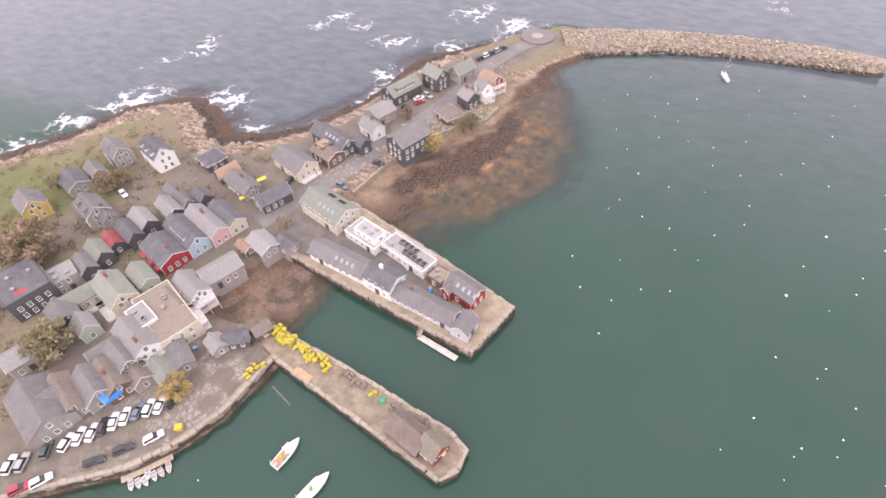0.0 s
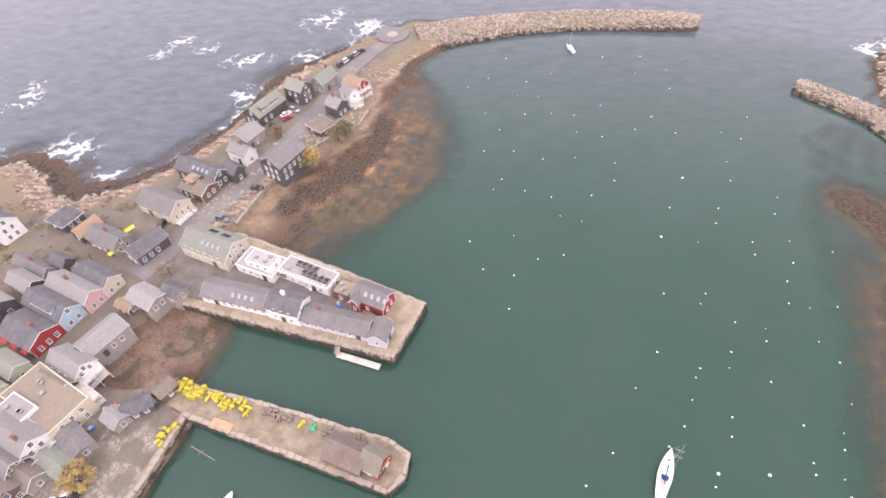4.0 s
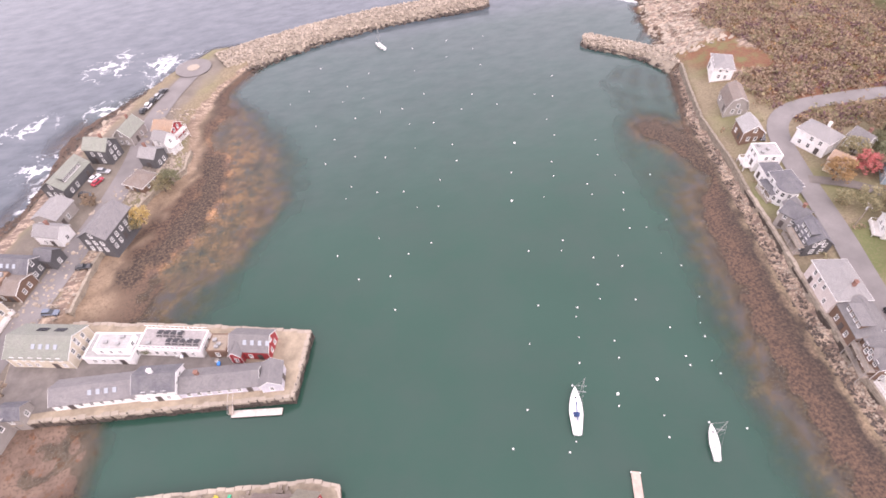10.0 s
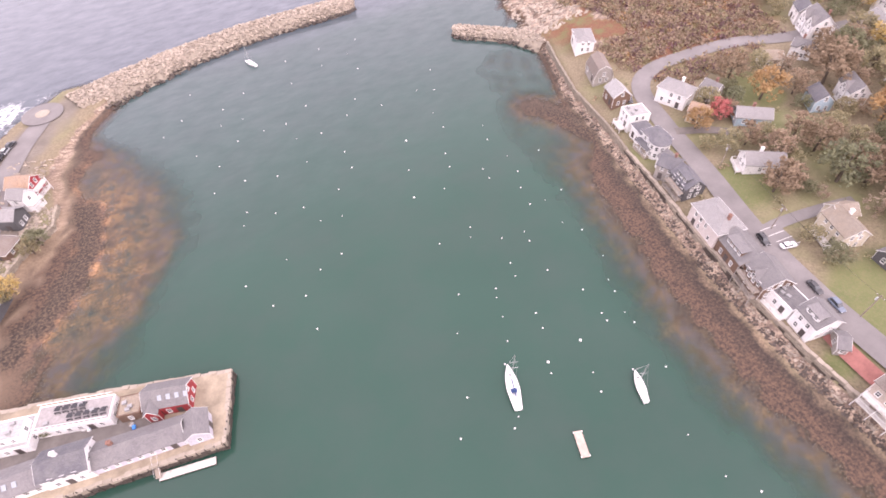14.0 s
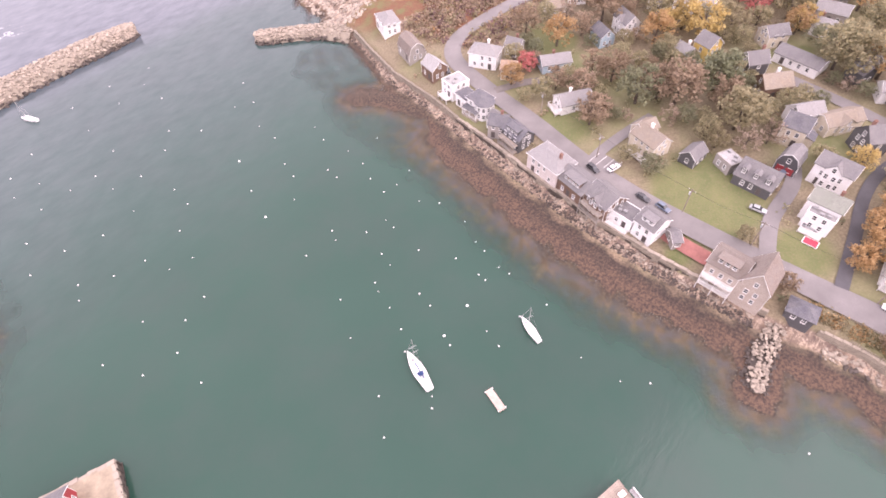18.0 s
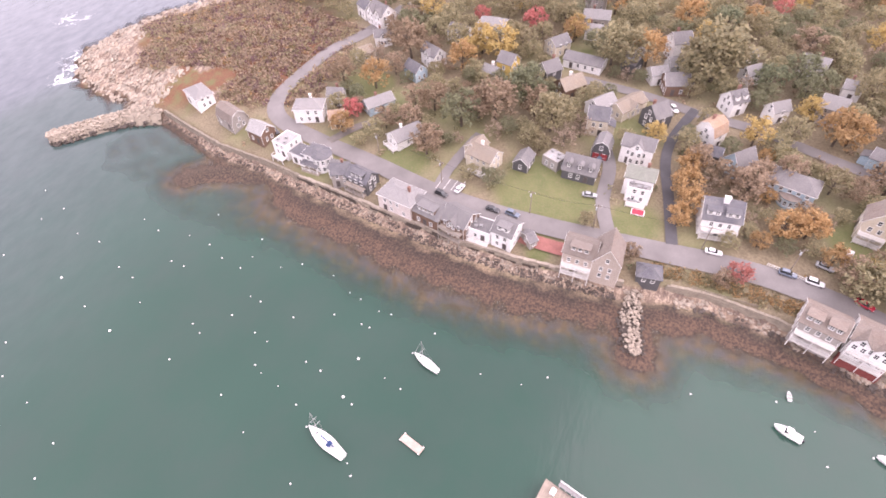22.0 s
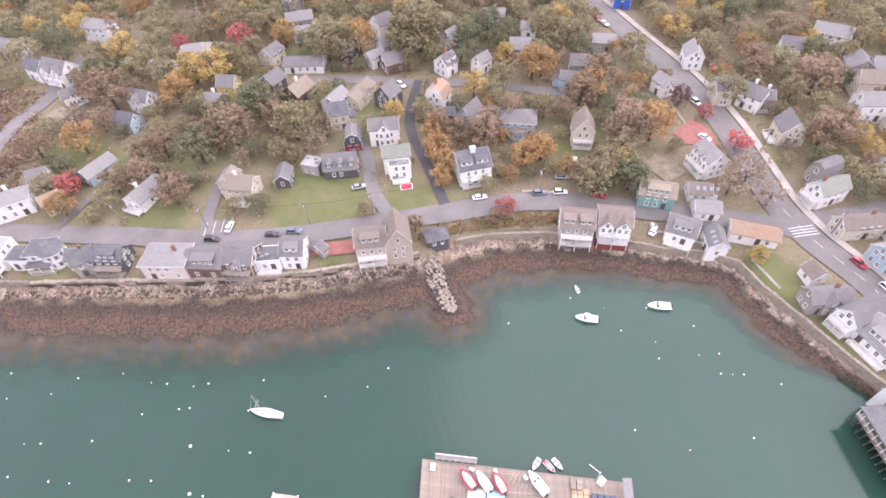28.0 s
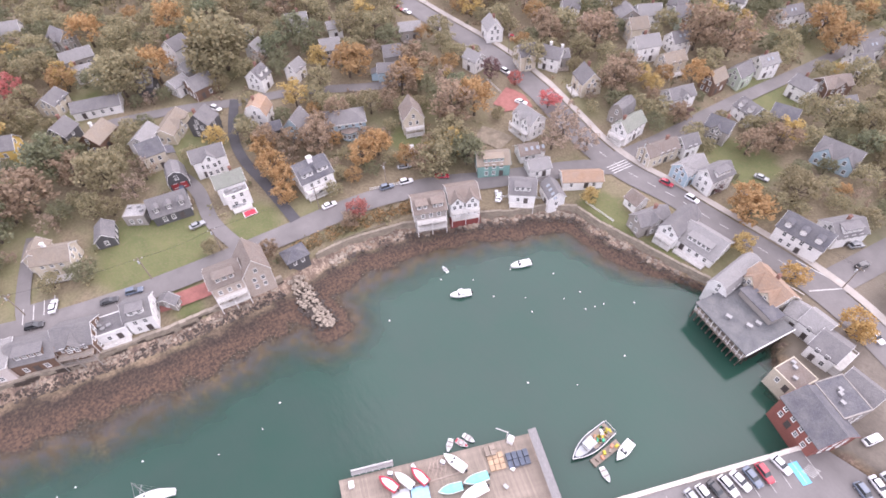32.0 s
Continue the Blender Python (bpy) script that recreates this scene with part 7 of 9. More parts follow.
buoy(88.9, 105.2, 0.72)
buoy(85.0, 98.2, 0.72)
buoy(74.3, 81.8, 0.50)
buoy(73.4, 78.0, 0.72)
buoy(101.6, 110.3, 0.72)
buoy(87.9, 89.3, 0.50)
buoy(82.9, 90.5, 0.72)
buoy(95.3, 90.3, 0.72)
buoy(86.4, 78.8, 0.50)
buoy(89.3, 73.1, 0.72)
buoy(71.0, 66.4, 0.72)
buoy(62.1, 69.5, 0.50)
buoy(63.7, 74.1, 0.72)
buoy(55.0, 68.8, 0.72)
buoy(53.4, 66.2, 0.50)
buoy(45.3, 72.6, 0.72)
buoy(50.3, 91.4, 0.72)
buoy(38.5, 62.2, 0.50)
buoy(48.1, 53.5, 0.72)
buoy(43.8, 48.5, 0.72)
buoy(53.1, 43.4, 1.20)
buoy(31.2, 46.0, 0.72)
buoy(24.7, 38.5, 0.72)
buoy(38.7, 35.9, 0.50)
buoy(36.4, 34.1, 0.72)
buoy(74.9, 55.9, 0.72)
buoy(83.1, 54.8, 0.50)
buoy(74.0, 47.4, 0.72)
buoy(73.6, 44.9, 0.72)
buoy(79.3, 44.4, 0.50)
buoy(79.2, 40.8, 0.72)
buoy(81.8, 50.9, 0.72)
buoy(87.7, 62.1, 0.50)
buoy(63.9, 44.0, 1.20)
buoy(58.9, 30.7, 0.72)
buoy(60.6, 35.5, 0.50)
buoy(69.3, 31.1, 0.72)
buoy(76.5, 27.4, 0.72)
buoy(68.2, 12.9, 0.50)
buoy(51.9, 40.6, 0.72)
buoy(58.1, 51.9, 0.72)
buoy(51.3, 60.2, 0.50)
buoy(59.4, 56.6, 0.72)
buoy(66.9, -64.0, 0.72)
buoy(61.5, -70.8, 0.50)
buoy(56.9, -69.2, 0.72)
buoy(63.3, -82.7, 0.72)
buoy(55.2, -79.2, 0.50)
buoy(54.3, -84.3, 0.72)
buoy(49.3, -81.5, 0.72)
buoy(48.4, -84.1, 0.50)
buoy(47.7, -86.6, 0.72)
buoy(41.8, -54.8, 0.72)
buoy(34.6, -64.2, 0.50)
buoy(33.5, -79.3, 0.72)
buoy(80.1, -55.5, 0.72)
buoy(74.7, -62.8, 0.50)
buoy(71.7, -73.8, 0.72)
buoy(76.7, -36.5, 0.72)
buoy(68.1, 2.6, 0.50)
buoy(71.8, -3.2, 0.72)
buoy(43.2, -93.6, 0.72)
buoy(-66.7, 14.8, 0.50)
tree(140.4, 50.1, 7.8, 5.5, "rust")
tree(145.4, 49.7, 8.2, 4.0, "rust")
tree(146.4, -33.1, 8.9, 4.5, "orange")
tree(132.8, -33.6, 7.8, 4.5, "orange")
tree(152.7, -35.2, 9.5, 4.0, "orange")
tree(127.2, -31.1, 7.3, 4.0, "orange")
tree(145.2, 83.5, 7.5, 4.5, "orange")
tree(150.8, 68.7, 8.2, 4.0, "rust")
tree(191.4, 51.6, 11.9, 6.0, "orange")
tree(199.4, 51.2, 12.6, 5.0, "gold")
tree(200.6, 38.7, 13.0, 7.0, "gold")
tree(204.1, 46.4, 13.1, 6.0, "gold")
tree(123.7, -52.2, 7.2, 3.0, "orange")
tree(111.2, -46.8, 4.8, 3.5, "red")
tree(109.6, -43.3, 4.1, 3.0, "rust")
tree(112.0, -19.0, 5.1, 3.0, "rust")
tree(120.8, -5.6, 6.9, 2.5, "olive")
tree(163.1, 31.5, 10.0, 8.0, "rust")
tree(162.4, 37.5, 9.8, 6.0, "rust")
tree(160.6, 11.5, 10.1, 7.0, "olive")
tree(175.6, 23.5, 11.2, 7.0, "green")
tree(167.7, 18.2, 10.6, 6.0, "rust")
tree(201.4, -40.9, 13.6, 11.0, "olive")
tree(197.2, -35.6, 13.2, 8.0, "olive")
tree(204.7, -4.7, 14.0, 8.0, "olive")
tree(206.3, -17.5, 14.1, 7.0, "orange")
tree(218.8, 11.6, 15.0, 5.0, "orange")
tree(195.7, 74.5, 11.8, 8.0, "rust")
tree(150.9, -61.6, 9.6, 5.0, "rust")
tree(147.3, -53.1, 9.1, 5.0, "rust")
tree(145.9, -43.1, 8.9, 5.0, "rust")
tree(172.1, -77.2, 11.7, 7.0, "orange")
tree(129.8, -64.9, 7.9, 5.0, "orange")
tree(134.2, -64.4, 8.3, 4.0, "rust")
tree(111.8, -75.0, 6.9, 6.0, "olive")
tree(116.5, -81.3, 7.5, 6.0, "olive")
tree(114.4, -73.4, 7.0, 5.0, "rust")
tree(109.7, -86.2, 7.1, 6.0, "green")
tree(115.9, -84.4, 7.5, 5.0, "gold")
tree(132.2, 33.0, 7.4, 3.0, "olive")
tree(151.9, 59.5, 8.5, 5.0, "rust")
tree(159.0, 81.6, 8.6, 3.0, "rust")
tree(173.9, 95.6, 9.5, 6.0, "rust")
tree(173.3, 81.5, 9.8, 6.0, "orange")
tree(203.3, 82.2, 12.2, 6.0, "rust")
tree(151.2, -87.4, 10.4, 7.0, "rust")
tree(157.3, -96.3, 11.2, 7.0, "rust")
tree(170.7, -64.2, 11.3, 5.0, "olive")
tree(152.2, 17.8, 9.3, 4.0, "olive")
tree(157.1, 42.3, 9.3, 7.0, "green")
tree(163.8, 54.4, 9.6, 6.0, "rust")
tree(140.9, -2.2, 8.6, 2.0, "olive")
tree(162.3, -22.8, 10.3, 4.0, "gold")
tree(43.2, -139.8, 3.5, 6.0, "orange")
tree(47.1, -142.4, 3.5, 5.0, "orange")
tree(37.2, -128.6, 3.4, 3.6, "gold")
tree(22.8, -130.2, 3.4, 3.6, "amber")
tree(5.7, -127.0, 3.4, 4.0, "amber")
tree(2.9, -126.6, 3.5, 3.0, "amber")
tree(76.0, -108.2, 3.7, 3.0, "gold")
tree(99.3, -113.2, 7.4, 6.0, "bare")
tree(102.2, -120.7, 8.0, 6.0, "bare")
tree(92.0, -121.5, 7.0, 5.0, "bare")
tree(132.7, -125.0, 10.3, 3.0, "red")
tree(115.8, -126.2, 9.2, 4.0, "red")
tree(92.5, -261.4, 3.9, 8.0, "orange")
tree(100.3, -205.3, 9.1, 9.0, "rust")
tree(109.4, -195.7, 11.7, 9.0, "rust")
tree(111.4, -88.2, 7.3, 4.0, "green")
tree(118.8, -87.9, 7.9, 6.0, "olive")
tree(128.6, -93.7, 8.8, 8.0, "rust")
tree(127.8, -102.6, 9.1, 7.0, "orange")
tree(118.0, -79.5, 7.5, 4.0, "gold")
tree(130.6, -63.8, 8.0, 5.0, "orange")
tree(128.1, -58.2, 7.7, 5.0, "orange")
tree(153.4, -91.3, 10.7, 6.0, "orange")
tree(138.2, -136.8, 11.3, 6.0, "olive")
tree(132.7, -165.6, 12.5, 8.0, "rust")
tree(108.5, -150.2, 10.1, 7.0, "rust")
tree(109.4, -157.2, 10.6, 6.0, "rust")
tree(57.7, -176.4, 3.5, 6.0, "rust")
tree(58.4, -183.3, 3.5, 5.0, "gold")
tree(40.0, -158.6, 3.5, 6.0, "olive")
tree(62.3, -167.2, 3.6, 5.0, "rust")
tree(95.5, -178.5, 8.6, 5.0, "orange")
tree(81.5, -252.7, 3.5, 8.0, "orange")
tree(221.7, 10.8, 15.3, 5.0, "gold")
tree(245.5, -2.6, 16.4, 7.0, "orange")
tree(202.9, -9.0, 13.9, 8.0, "olive")
tree(200.0, -36.7, 13.5, 10.0, "olive")
tree(207.9, -45.2, 14.2, 8.0, "olive")
tree(173.0, -81.3, 11.9, 6.0, "orange")
tree(167.4, -53.3, 10.8, 5.0, "gold")
tree(139.0, -32.5, 8.3, 5.0, "orange")
tree(150.8, -35.7, 9.3, 5.0, "rust")
tree(141.8, -49.5, 8.6, 6.0, "rust")
tree(177.5, 24.6, 11.3, 6.0, "green")
tree(163.8, 10.6, 10.4, 6.0, "olive")
tree(85.2, -157.9, 6.8, 4.0, "rust")
tree(56.5, -143.5, 3.6, 2.2, "plum")
tree(85.9, -162.3, 6.9, 3.0, "plum")
tree(141.1, -120.4, 10.8, 4.0, "plum")
tree(-117.6, 27.3, 3.5, 6.0, "olive")
tree(-122.0, 25.4, 3.5, 4.0, "olive")
tree(-81.6, 28.9, 3.2, 3.6, "gold")
tree(-88.3, 85.3, 2.9, 3.0, "bare")
tree(-59.9, 136.8, 2.9, 3.2, "gold")
tree(-61.7, 134.9, 2.9, 2.2, "olive")
tree(-52.1, 153.3, 2.9, 3.5, "green")
tree(-54.3, 150.5, 2.9, 3.0, "olive")
tree(-149.2, 47.4, 3.5, 7.0, "rust")
tree(-152.7, 44.9, 3.5, 6.0, "olive")
tree(-149.5, 51.8, 3.5, 5.0, "olive")
tree(-152.8, 79.1, 3.5, 4.0, "rust")
tree(-171.0, 74.5, 3.5, 3.0, "olive")
tree(-159.2, 56.6, 3.5, 3.0, "rust")
tree(-54.6, 87.7, 2.9, 1.6, "green")
tree(-151.5, 84.5, 3.5, 3.0, "rust")
tree(-76.7, 150.1, 3.4, 2.5, "rust")
tree(-54.5, 87.0, 3.05, 1.6, "green")

# ---- boats ----
gel_white = plain("white_gelcoat", (0.82, 0.82, 0.81), 0.3, var=0.06, bmp=0.02)
gel_red = plain("red_hull", (0.4, 0.035, 0.06), 0.35, var=0.1, bmp=0.02)
gel_teal = plain("teal_cover", (0.2, 0.55, 0.54), 0.6, var=0.2)
gel_grey = plain("grey_hull", (0.42, 0.44, 0.45), 0.5, var=0.15)
gel_cream = plain("cream_hull", (0.66, 0.60, 0.46), 0.5, var=0.12)
gel_orange = plain("orange_hull", (0.55, 0.25, 0.15), 0.5, var=0.12)
blue_cloth = plain("blue_cloth", (0.03, 0.06, 0.16), 0.9)
blue_tarp = plain("bright_blue_tarpaulin", (0.05, 0.27, 0.75), 0.6, var=0.15)
sky_tarp = plain("pale_blue_sheet", (0.32, 0.55, 0.78), 0.7, var=0.12)
alloy = plain("mast_alloy", (0.55, 0.55, 0.54), 0.35, 0.6, var=0.1)
motor_mat = plain("outboard_black", (0.03, 0.03, 0.035), 0.4)
yellow_wire = plain("yellow_trap_wire", (0.6, 0.51, 0.07), 0.8, var=0.3, scale=3, rnd=0.4)
green_net = plain("green_net", (0.06, 0.42, 0.24), 0.9)
raft_mat = plain("pinkish_raft_planks", (0.43, 0.35, 0.3), 0.85, var=0.25)
dull_orange = plain("salmon_paint", (0.5, 0.27, 0.15), 0.8, var=0.3, scale=2, rnd=0.4)
navy_hull = plain("navy_hull_paint", (0.05, 0.06, 0.075), 0.4, var=0.2)
plank_mat = plain("weathered_dock_planks", (0.33, 0.275, 0.225), 0.85, var=0.28, scale=0.6, grain=5, rnd=0.5)


def hull_shape(length, beam, free, draft, stern=0.75, n=9):
    """A closed hull with a flat deck: bow at +x."""
    b = Build()
    pts = []
    for i in range(n):
        u = i / (n - 1)
        x = length * (u - 0.5)
        w = beam / 2 * (stern + (1 - stern) * min(1, u / 0.4)) if u < 0.4 else beam / 2 * max(0.02, 1 - ((u - 0.4) / 0.6) ** 2.3)
        f = free * (1 + 0.25 * u * u)
        rake = 0.12 * length * max(0, u - 0.8) / 0.2 * 0.4
        pts += [(x - rake, 0, -draft * (1 - 0.6 * max(0, u - 0.7) / 0.3)), (x - rake * 0.7, w * 0.72, -draft * 0.25), (x, w, f), (x, 0, f + 0.05), (x, -w, f), (x - rake * 0.7, -w * 0.72, -draft * 0.25)]
    faces = [(6 * i + k, 6 * i + (k + 1) % 6, 6 * (i + 1) + (k + 1) % 6, 6 * (i + 1) + k) for i in range(n - 1) for k in range(6)]
    faces += [tuple(range(5, -1, -1)), tuple(range(6 * (n - 1), 6 * n))]
    return b.add(pts, faces)


def rim_shape(length, beam, free, stern=0.75, n=9, thick=0.1):
    b = Build()
    edge = []
    for i in range(n):
        u = i / (n - 1)
        w = beam / 2 * (stern + (1 - stern) * min(1, u / 0.4)) if u < 0.4 else beam / 2 * max(0.02, 1 - ((u - 0.4) / 0.6) ** 2.3)
        edge.append((length * (u - 0.5), w, free * (1 + 0.25 * u * u) + 0.06))
    path = [(x, -w, z) for x, w, z in edge] + [(x, w, z) for x, w, z in edge[::-1]]
    m, verts = len(path), []
    for i, (x, y, z) in enumerate(path):
        (ax, ay, _), (bx, by, _) = path[max(i - 1, 0)], path[min(i + 1, m - 1)]
        d = math.hypot(bx - ax, by - ay) or 1.0
        for k in range(6):
            c, h = thick * math.cos(k * math.pi / 3), thick * math.sin(k * math.pi / 3)
            verts.append((x + (by - ay) / d * c, y - (bx - ax) / d * c, z + h))
    faces = [(6 * i + k, 6 * i + (k + 1) % 6, 6 * i + 6 + (k + 1) % 6, 6 * i + 6 + k) for i in range(m - 1) for k in range(6)]
    return b.add(verts, faces + [tuple(range(5, -1, -1)), tuple(range(6 * m - 6, 6 * m))]) or b


def heading(ax, ay, bx, by):
    """Middle and turn for a boat with its bow at a and stern at b."""
    return (ax + bx) / 2, (ay + by) / 2, math.degrees(math.atan2(ay - by, ax - bx)), math.hypot(ax - bx, ay - by)


def sailboat(ax, ay, bx, by, two, cover):
    x, y, rot, L = heading(ax, ay, bx, by)
    B = L * 0.27
    s = thing("sailboat", "white moored sailboat with bare mast and furled sail", "sailboat", x, y, 0.0, rot, group="moored boats")
    part("hull", hull_shape(L, B, 0.85, 0.7, 0.62, 11), gel_white, s)
    part("toe_rail", rim_shape(L, B, 0.85, 0.62, 11, 0.04), alloy, s)
    part("cabin", rounded(Build(), [(-L * 0.12, B * 0.26, 0.85, 1.15, 0.5), (-L * 0.08, B * 0.3, 0.85, 1.35, 0.45), (L * 0.18, B * 0.24, 0.9, 1.32, 0.45), (L * 0.26, B * 0.12, 0.95, 1.15, 0.5)], 10), gel_white, s)
    part("cockpit", Build().box(-L * 0.27, 0, 0.93, L * 0.24, B * 0.42, 0.06), gel_grey, s)
    part("hatch", Build().box(L * 0.24, 0, 1.2, 0.5, 0.5, 0.06), glass_mat, s)
    mx, top = L * 0.12, L * 1.15
    mast = part("mast", Build().tube((mx, 0, 1.2), (mx, 0, top), 0.09, 0.06, 8), alloy, s)
    part("spreader", Build().box(mx, 0, top * 0.55, 0.08, B * 0.8, 0.05), alloy, mast)
    if two:
        part("spreader", Build().box(mx, 0, top * 0.75, 0.08, B * 0.6, 0.05), alloy, mast)
    part("boom", Build().tube((mx, 0, 2.0), (mx - L * 0.4, 0, 1.9), 0.07, n=6), alloy, s)
    part("sail_cover", Build().tube((mx - 0.1, 0, 2.12), (mx - L * 0.38, 0, 2.02), 0.16, 0.1, 8), cover, s, "blue sail cover along the boom")
    for e in ((L * 0.49, 0, 1.05), (-L * 0.49, 0, 0.95), (mx - 0.2, B * 0.48, 0.9), (mx - 0.2, -B * 0.48, 0.9)):
        part("stay", Build().tube(e, (mx, 0, top - 0.1), 0.012 if e[0] < L * 0.4 else 0.04, n=4), alloy, s)
    part("dodger", rounded(Build(), [(-L * 0.16, B * 0.22, 1.1, 1.75, 0.6), (-L * 0.08, B * 0.27, 1.1, 1.7, 0.6)], 8), blue_cloth if two else gel_white, s)


def motorboat(ax, ay, bx, by, mat, label, cabin=True, cover=None, z=0.0, kind="motorboat"):
    x, y, rot, L = heading(ax, ay, bx, by)
    B = L * 0.38
    s = thing(kind, label, "boat", x, y, z, rot, group="moored boats")
    part("hull", hull_shape(L, B, 0.75, 0.35, 0.9), mat, s)
    part("gunwale", rim_shape(L, B, 0.75, 0.9, 9, 0.24 if mat is gel_red else 0.06), gel_red if mat is gel_red else gel_white, s)
    if cover:
        part("cover", rounded(Build(), [(-L * 0.46, B * 0.38, 0.6, 0.9, 0.6), (-L * 0.12, B * 0.43, 0.6, 1.15, 0.6), (L * 0.2, B * 0.38, 0.65, 1.1, 0.6), (L * 0.38, B * 0.24, 0.7, 1.0, 0.6), (L * 0.47, B * 0.07, 0.7, 0.92, 0.6)], 10), cover, s, "fitted cloth boat cover")
    else:
        part("sole", Build().box(-L * 0.16, 0, 0.8, L * 0.5, B * 0.72, 0.04), gel_grey, s)
        part("seat", Build().box(-L * 0.3, 0, 0.95, 0.45, B * 0.6, 0.3), gel_white, s)
        part("console", Build().box(L * 0.02, 0, 1.05, 0.7, 0.7, 0.6, 0, 0.8), gel_white, s)
        part("windscreen", Build().add([(L * 0.12, -B * 0.36, 0.85), (L * 0.12, B * 0.36, 0.85), (L * 0.04, B * 0.3, 1.4), (L * 0.04, -B * 0.3, 1.4), (L * 0.1, -B * 0.36, 0.85), (L * 0.1, B * 0.36, 0.85), (L * 0.02, B * 0.3, 1.4), (L * 0.02, -B * 0.3, 1.4)], [(0, 1, 2, 3), (7, 6, 5, 4), (0, 3, 7, 4), (1, 5, 6, 2)]), glass_mat, s)
    if cabin:
        part("canopy", rounded(Build(), [(-L * 0.12, B * 0.34, 1.85, 1.95, 0.5), (L * 0.1, B * 0.34, 1.85, 1.98, 0.5)], 8), gel_white, s)
        for sx in (-0.1, 0.08):
            for sy in (-1, 1):
                part("post", Build().tube((L * sx, sy * B * 0.3, 0.8), (L * sx, sy * B * 0.3, 1.88), 0.03, n=5), alloy, s)
    m = part("outboard", Build().box(-L * 0.5 - 0.25, 0, 0.75, 0.45, 0.4, 0.6, 0, 0.75), motor_mat, s)
    part("leg", Build().box(-L * 0.5 - 0.28, 0, 0.1, 0.22, 0.14, 0.9), motor_mat, m)


def lobster_boat(ax, ay, bx, by, hullmat, deckmat, label, gear):
    x, y, rot, L = heading(ax, ay, bx, by)
    B = L * 0.33
    s = thing("fishing_boat", label, "fishing boat", x, y, 0.0, rot, group="moored boats")
    part("hull", hull_shape(L, B, 0.95, 0.6, 0.88, 11), hullmat, s)
    part("gunwale", rim_shape(L, B, 0.95, 0.88, 11, 0.08), gel_white, s)
    part("work_deck", Build().box(-L * 0.22, 0, 1.02, L * 0.5, B * 0.78, 0.05), deckmat, s)
    w = part("wheelhouse", Build().box(L * 0.1, 0, 1.85, L * 0.17, B * 0.48, 1.7, 0, 0.92), gel_white, s)
    part("wheelhouse_roof", rounded(Build(), [(-L * 0.02, B * 0.28, 2.68, 2.8, 0.5), (L * 0.2, B * 0.26, 2.68, 2.8, 0.5)], 10), gel_grey if hullmat is navy_hull else gel_white, s)
    part("windscreen", Build().box(L * 0.18, 0, 2.2, 0.05, B * 0.4, 0.6), glass_mat, w)
    part("foredeck", rounded(Build(), [(L * 0.2, B * 0.28, 1.0, 1.4, 0.5), (L * 0.36, B * 0.17, 1.1, 1.4, 0.5), (L * 0.42, B * 0.06, 1.15, 1.3, 0.5)], 8), gel_grey if hullmat is navy_hull else gel_white, s)
    part("mast", Build().tube((-L * 0.02, 0, 2.8), (-L * 0.02, 0, 4.6), 0.05, n=6), alloy, s)
    part("hauler_frame", Build().tube((-L * 0.46, -B * 0.36, 1.0), (-L * 0.46, -B * 0.36, 2.7), 0.06, n=6).tube((-L * 0.46, B * 0.36, 1.0), (-L * 0.46, B * 0.36, 2.7), 0.06, n=6).tube((-L * 0.46, -B * 0.36, 2.7), (-L * 0.46, B * 0.36, 2.7), 0.06, n=6), alloy, s)
    r = random.Random(int(L * 100))
    for i in range(gear):
        part("crate", Build().box(0, 0, 0.22, 0.8, 0.55, 0.42).box(0, 0, 0.45, 0.7, 0.45, 0.06), r.choice([yellow_wire, green_net, plank_mat, gel_grey, gel_white, dull_orange, timber]), s, at=pose(-L * r.uniform(0.08, 0.44), B * r.uniform(-0.34, 0.34), 1.05, 0, 0, r.uniform(0, 90)))


def dinghy(x, y, rot, L, mat, label, z=0.0):
    s = thing("dinghy", label, "dinghy", x, y, z, rot, group="dinghies")
    B = L * 0.42
    part("hull", hull_shape(L, B, 0.38, 0.15, 0.8, 8), mat, s)
    part("gunwale", rim_shape(L, B, 0.38, 0.8, 8, 0.05), gel_white if mat is not gel_white else gel_grey, s)
    part("floor", Build().box(-L * 0.05, 0, 0.46, L * 0.62, B * 0.66, 0.03), gel_grey, s)
    for q in (-0.25, 0.08):
        part("thwart", Build().box(L * q, 0, 0.5, 0.24, B * 0.86, 0.05), plank_mat, s)


sailboat(43.9, 47.8, 39.5, 37.1, True, blue_cloth)
sailboat(69.0, 30.5, 65.6, 23.1, False, gel_white)
sailboat(32.2, 228.9, 35.2, 222.4, False, gel_white)
motorboat(73.7, -54.1, 71.3, -59.5, gel_white, "white moored motorboat with a canopy and outboard")
motorboat(72.1, -74.2, 70.1, -80.0, gel_white, "white moored runabout with a windscreen", cabin=False)
dinghy(82.3, -58.4, 0, 2.6, gel_white, "small white rowing dinghy on a mooring")
lobster_boat(22.2, -50.5, 22.6, -62.4, navy_hull, plank_mat, "dark-hulled fishing boat with crowded deck gear", 24)
motorboat(16.6, -58.3, 17.6, -64.0, gel_white, "white open skiff with an outboard", cabin=False)
dinghy(15.9, -54.2, 166, 3.4, gel_white, "small white rowing dinghy afloat")
lobster_boat(-50.5, 30.6, -52.3, 23.0, gel_white, gel_orange, "white lobster boat with a reddish work deck", 3)
lobster_boat(-40.3, 26.4, -43.2, 18.8, gel_cream, gel_cream, "cream lobster boat with a long foredeck", 1)
work_float = thing("work_float", "low timber work float with crates beside a fishing boat", "float", 19.1, -57.6, 0.0, 90)
